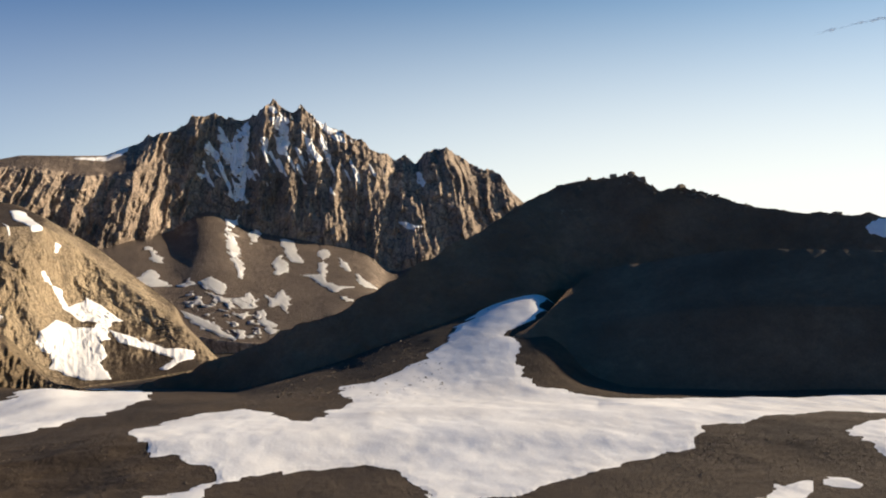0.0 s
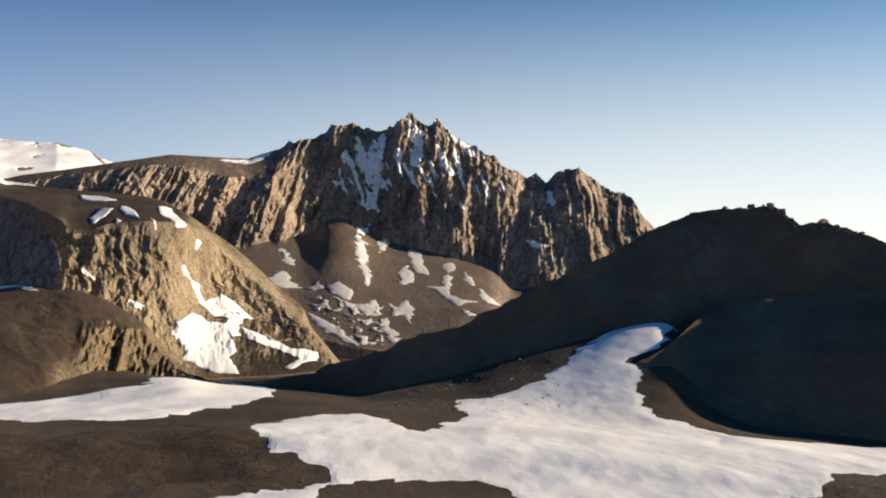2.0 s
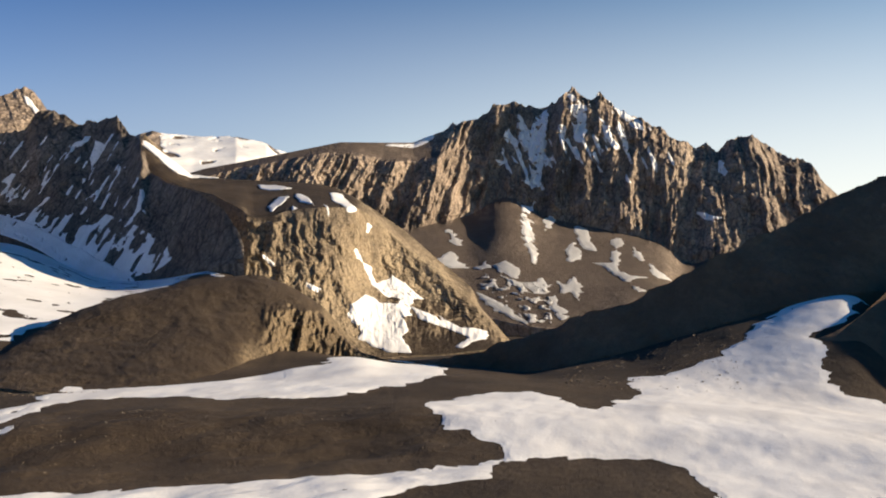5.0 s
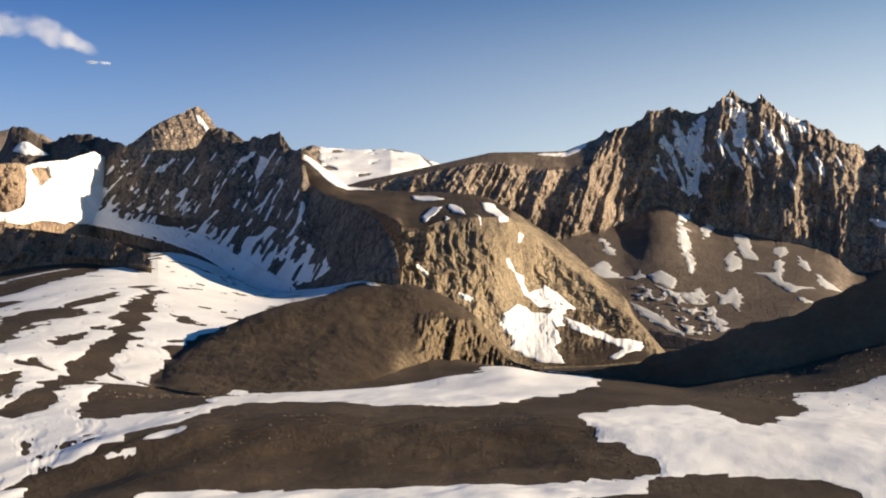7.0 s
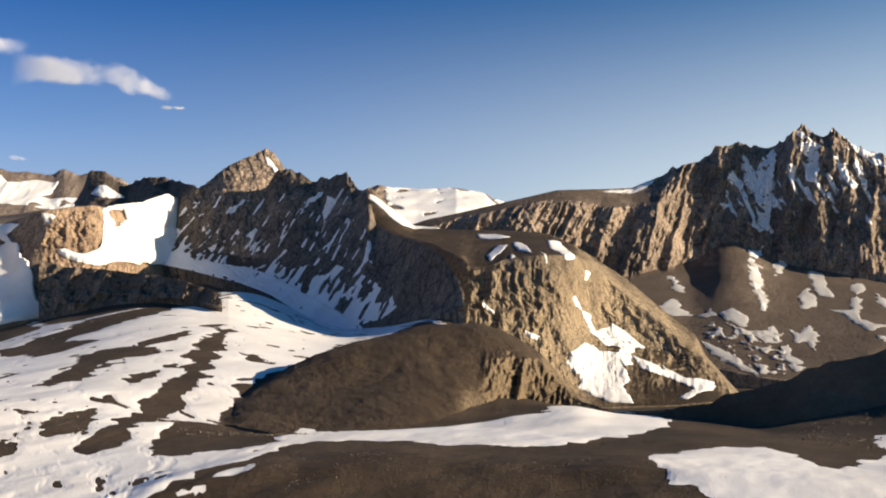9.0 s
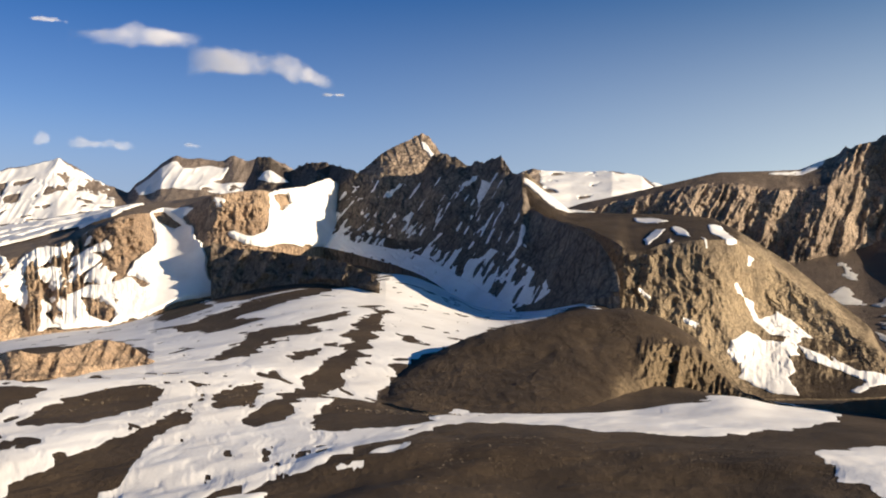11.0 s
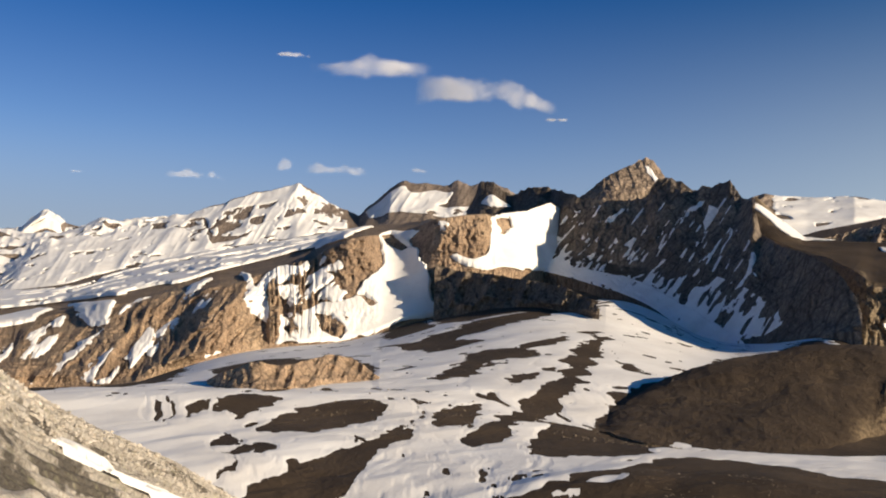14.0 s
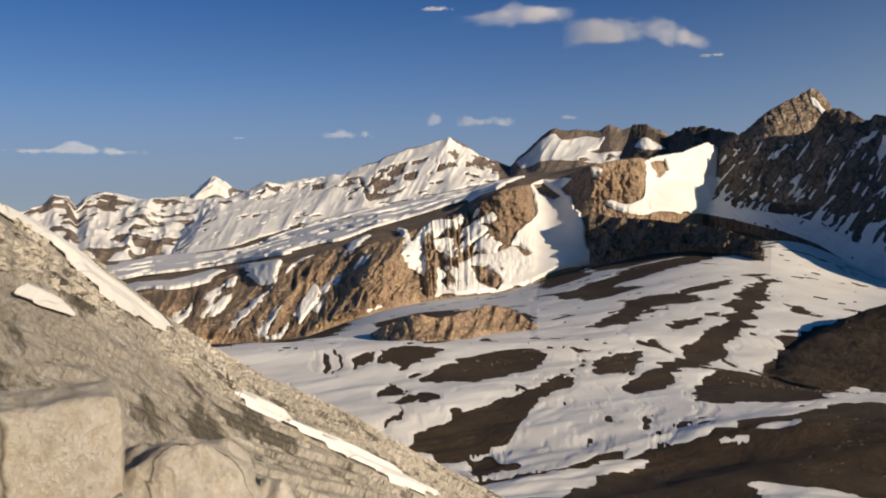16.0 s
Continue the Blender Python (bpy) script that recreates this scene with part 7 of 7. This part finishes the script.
def strewn(name, form, places, sizes, material, label, seed, flat=0.7):
    """Countless loose stones over a landform, as one piece of stuff. places: bearing and course of each."""
    rng = random.Random(seed)
    kinds = [stone_mesh("stone", (1, 1, flat), 11, seed + k, 0, 0) for k in range(6)]
    shapes = []
    for mesh in kinds:
        co = np.array([v.co for v in mesh.vertices])
        mesh.calc_loop_triangles()
        shapes.append((co, np.array([t.vertices for t in mesh.loop_triangles])))
        bpy.data.meshes.remove(mesh)
    a, v = np.array(places).T
    base = form.at(a, v)
    verts, faces, count = [], [], 0
    for p in base:
        co, tri = shapes[rng.randrange(6)]
        size = rng.uniform(*sizes) * rng.choice((0.6, 0.8, 1, 1, 1.5))
        m = np.array(Euler((rng.uniform(-0.4, 0.4), rng.uniform(-0.4, 0.4), rng.uniform(0, 6.3))).to_matrix())
        verts.append((co * size) @ m.T + p + (0, 0, size * flat * 0.25))
        faces.append(tri + count)
        count += len(co)
    mesh = bpy.data.meshes.new(name)
    mesh.from_pydata(np.concatenate(verts).tolist(), [], np.concatenate(faces).tolist())
    mesh.materials.append(material)
    return tagged(new(name, mesh), label, "stones", kind="stuff")


def scatter(seed, n, a, v, clump=0.0):
    """Bearings and courses of n stones, in clumps where clump is near 1."""
    rng = np.random.default_rng(seed)
    A, V = rng.uniform(*a, 6 * n), rng.uniform(*v, 6 * n)
    keep = fbm(A * 1.1, V * 9, 3, seed) > clump
    return np.stack([A[keep][:n], V[keep][:n]], axis=-1)


STONE = scree("grey_brown_stones", (0.12, 0.095, 0.07), (0.2, 0.16, 0.12), (0.3, 0.25, 0.19), 1.5, 12, 0.4)
strewn("scattered_stones", GROUND, scatter(11, 900, (12, 42), (3.95, 5.5), 0.15), (0.25, 0.8), STONE, "loose grey-brown stones strewn over bare scree", 11)
strewn("scattered_stones", GROUND, scatter(12, 420, (-28, -13), (3.9, 5.3), 0.15), (0.25, 0.8), STONE, "loose grey-brown stones strewn over bare scree", 12)
strewn("scattered_stones", GROUND, scatter(13, 700, (-1.5, 9), (7.1, 8.95), 0.0), (0.4, 1.5), STONE, "rough boulders beside the tongue of snow", 13)
strewn("scattered_stones", BROWN_HILL, scatter(14, 500, (20, 41), (0.1, 1.9), 0.2), (0.3, 1.0), STONE, "loose stones on the rounded brown hill", 14)
strewn("scattered_stones", DARK_HILL, scatter(15, 260, (-20, -8), (0.9, 1.15), 0.0), (0.8, 3.2), STONE, "broken rocks along the top of the dark hill", 15)
strewn("scattered_stones", DARK_HILL, scatter(16, 90, (-10.6, -8.9), (0.5, 0.72), 0.0), (0.8, 2.6), STONE, "pale rocks breaking out of the dark hill", 16)
strewn("scattered_stones", GROUND, scatter(17, 700, (37, 62), (7.3, 10.6), 0.2), (0.5, 1.6), STONE, "loose stones on bare ground between snowfields", 17)
for a, v, size, turn, seed in ((-12.2, 1.0, (9, 8, 7), 20, 1), (-13.3, 0.99, (13, 9, 10), 60, 2), (-13.9, 0.99, (10, 9, 8), 10, 3), (-16.1, 1.0, (14, 9, 7), 35, 4), (-16.9, 1.0, (9, 7, 5), 80, 5), (-18.2, 1.0, (8, 6, 4), 15, 6), (-10.7, 1.0, (7, 6, 4), 50, 7), (-24.8, 1.0, (10, 7, 4), 5, 8)):
    tagged(block("summit_rock", DARK_HILL, a, v, size, turn, "rugged dark rock outcrop on the hilltop", seed, 0.0, 0.45, STONE), group="rocks on the hilltop")

# the granite beside the lookout
def worn_rock(name, place, size, top, turn, label, seed, square, rough):
    """A worn rock that stands on the slope and ends at the height top: a rounded box with dents, chips and a crack."""
    a = math.degrees(math.atan2(-place[0], place[1]))
    courses = np.linspace(0, 1, 200)
    ground = SLAB.at(np.full(200, a), courses)
    foot = float(np.interp(math.hypot(*place), np.hypot(ground[:, 0], ground[:, 1]), ground[:, 2])) - 0.25
    tall = top - foot
    bm = bmesh.new()
    bmesh.ops.create_cube(bm, size=2)
    bmesh.ops.subdivide_edges(bm, edges=bm.edges[:], cuts=23, use_grid_fill=True)
    co = np.array([v.co for v in bm.verts])
    co /= (np.abs(co) ** square).sum(axis=1)[:, None] ** (1 / square)
    dent = rough * (fbm(co[:, 0] * 1.3 + co[:, 2] * 0.7, co[:, 1] * 1.3 - co[:, 2], 5, seed, 0.5) - 0.5 * np.abs(fbm(co[:, 1] * 3 + co[:, 0], co[:, 2] * 3, 3, seed + 1)))
    crack = np.exp(-((co[:, 2] - 0.45 * co[:, 1] - 0.25 + 0.06 * fbm(co[:, 1] * 4, co[:, 0] * 4, 3, seed + 2)) / 0.022) ** 2)
    co *= (1 + dent - 0.04 * crack)[:, None]
    co[:, 2] += 0.1 * co[:, 1] * (co[:, 2] > 0) * max(7 - square, 0) / 7 - 0.04 * co[:, 1]
    for v, c in zip(bm.verts, co):
        v.co = (c[0] * size[0] / 2, c[1] * size[1] / 2, c[2] * tall / 2)
    for f in bm.faces:
        f.smooth = True
    mesh = bpy.data.meshes.new(name)
    bm.to_mesh(mesh)
    bm.free()
    mesh.materials.append(BLOCK)
    ob = new(name, mesh)
    ob.matrix_world = Matrix.Translation((place[0], place[1], foot + tall / 2)) @ pose(0, 0, 0, 0, 0, turn)
    return tagged(ob, label, "rock")


worn_rock("granite_block", (-4.5, 0.03), (0.5, 0.72, 0.0), -0.66, 172, "squared pale granite block standing on the slope", 21, 14.0, 0.03)
worn_rock("granite_boulder", (-5.8, 0.9), (0.85, 0.95, 0.0), -1.2, 160, "rounded tan granite boulder beside a block", 22, 3.0, 0.12)
worn_rock("granite_boulder", (-6.35, 1.6), (0.6, 0.5, 0.0), -1.66, 150, "low tan granite boulder on the slope", 23, 2.6, 0.12)
block("granite_boulder", SLAB, 89.4, 0.34, (0.35, 0.5, 0.35), 60, "small grey granite boulder on the slope", 24, 0.4, 0.2)
block("granite_boulder", SLAB, 86.2, 0.40, (0.25, 0.7, 0.14), 75, "flat granite slab lying on the slope", 25, 0.5, 0.2)
block("granite_boulder", SLAB, 82.2, 0.34, (0.25, 0.45, 0.2), 70, "small grey granite boulder on the slope", 26, 0.4, 0.2)
strewn("rubble", SLAB, scatter(31, 2600, (58, 90), (0.72, 1.02), -0.3), (0.035, 0.13), BLOCK, "pale granite rubble along the edge of the slope", 31, 0.6)
strewn("rubble", SLAB, scatter(32, 500, (60, 90), (0.15, 0.8), 0.0), (0.02, 0.08), GRANITE, "small granite chips on the slabs", 32, 0.5)


# ---------------------------------------------------------------- clouds
def cloud_material():
    n = Nodes("cloud", 1.0)
    dens = n.node("ShaderNodeAttribute")
    dens.attribute_name = "vapour"
    n.shader.inputs["Base Color"].default_value = (0.8, 0.79, 0.78, 1)
    n.shader.inputs["Specular IOR Level"].default_value = 0.0
    n.link(dens.outputs["Fac"], n.shader.inputs["Alpha"])
    return n.mat


CLOUD = cloud_material()


def cloud(bearing, rise, far, wide, tall, slope, seed, label, thick=0.85):
    """A flat little cumulus: nested shells of thin vapour with a flat base and a billowing top."""
    x, z = np.meshgrid(np.linspace(-1, 1, 150), np.linspace(-1, 1, 60))
    sheets, vapour = [], []
    b, e = radians(bearing), radians(rise)
    c, s = math.cos(b), math.sin(b)
    centre = np.array([-s * math.cos(e), c * math.cos(e), math.sin(e)]) * far
    for layer in range(3):
        ratio = wide / tall
        lump = fbm(x * ratio * 0.5 + 3 * seed, z * 1.1 + 0.3 * layer, 4, seed, 0.5)
        top = (0.5 + 0.45 * fbm(x * ratio * 0.16 + seed, x * 0, 3, seed + 5)) * np.sqrt(np.clip(1 - x * x, 0, 1))
        over = np.where(z > -0.15, (z + 0.15) / np.maximum(top, 0.05), (-0.15 - z) / 0.35)
        d = np.clip((1.0 - over**2) * np.clip(1.3 - 1.3 * np.abs(x) ** 3, 0, 1) + 0.9 * lump - 0.12 * layer, 0, 1)
        d = d * d * (3 - 2 * d) * np.clip((1 - np.abs(x)) * 2.2, 0, 1) * np.clip((1 - np.abs(z)) * 4, 0, 1)
        px, py, pz = x * wide / 2, (layer - 1) * wide * 0.03 + 0.05 * wide * x * x, z * tall + slope * x * wide / 2
        sheets.append(np.stack([px * c - py * s, px * s + py * c, pz], axis=-1) + centre)
        vapour.append((0.5 * thick * d).astype(np.float32).ravel())
    bm = bmesh.new()
    for sheet in sheets:
        layer_mesh = sheet_mesh("cloud", sheet)
        bm.from_mesh(layer_mesh)
        bpy.data.meshes.remove(layer_mesh)
    mesh = bpy.data.meshes.new("cloud")
    bm.to_mesh(mesh)
    bm.free()
    mesh.materials.append(CLOUD)
    mesh.polygons.foreach_set("use_smooth", np.full(len(mesh.polygons), True))
    mesh.attributes.new("vapour", "FLOAT", "POINT").data.foreach_set("value", np.concatenate(vapour))
    return tagged(new("cloud", mesh), label, "cloud", "clouds over the mountains")


for spec in (
    (58.0, 13.5, 4650, 620, 165, 0.02, 1, "small flat white cloud in the blue sky", 0.55),
    (63.0, 13.6, 4650, 190, 22, 0.0, 2, "thin torn wisp of cloud", 0.4),
    (50.4, 11.8, 4650, 780, 125, -0.12, 3, "small flat white cloud in the blue sky", 0.55),
    (46.4, 10.3, 4650, 130, 22, 0.0, 4, "thin torn wisp of cloud", 0.45),
    (75.0, 5.9, 4700, 80, 34, 0.0, 5, "faint puff of cloud over the far range", 0.2),
    (68.4, 6.1, 4700, 300, 40, 0.0, 6, "faint puff of cloud over the far range", 0.24),
    (63.1, 6.9, 4700, 100, 50, 0.1, 7, "faint puff of cloud over the far range", 0.2),
    (60.0, 6.8, 4700, 320, 44, 0.0, 8, "faint puff of cloud over the far range", 0.24),
    (84.5, 5.0, 4700, 720, 42, 0.0, 9, "long faint cloud bank over the far range", 0.2),
    (55.0, 7.0, 4700, 120, 30, 0.0, 10, "faint puff of cloud over the far range", 0.2),
    (-26.0, 11.5, 4650, 360, 24, 0.12, 11, "thin white streak of cloud", 0.5),
):
    cloud(*spec)
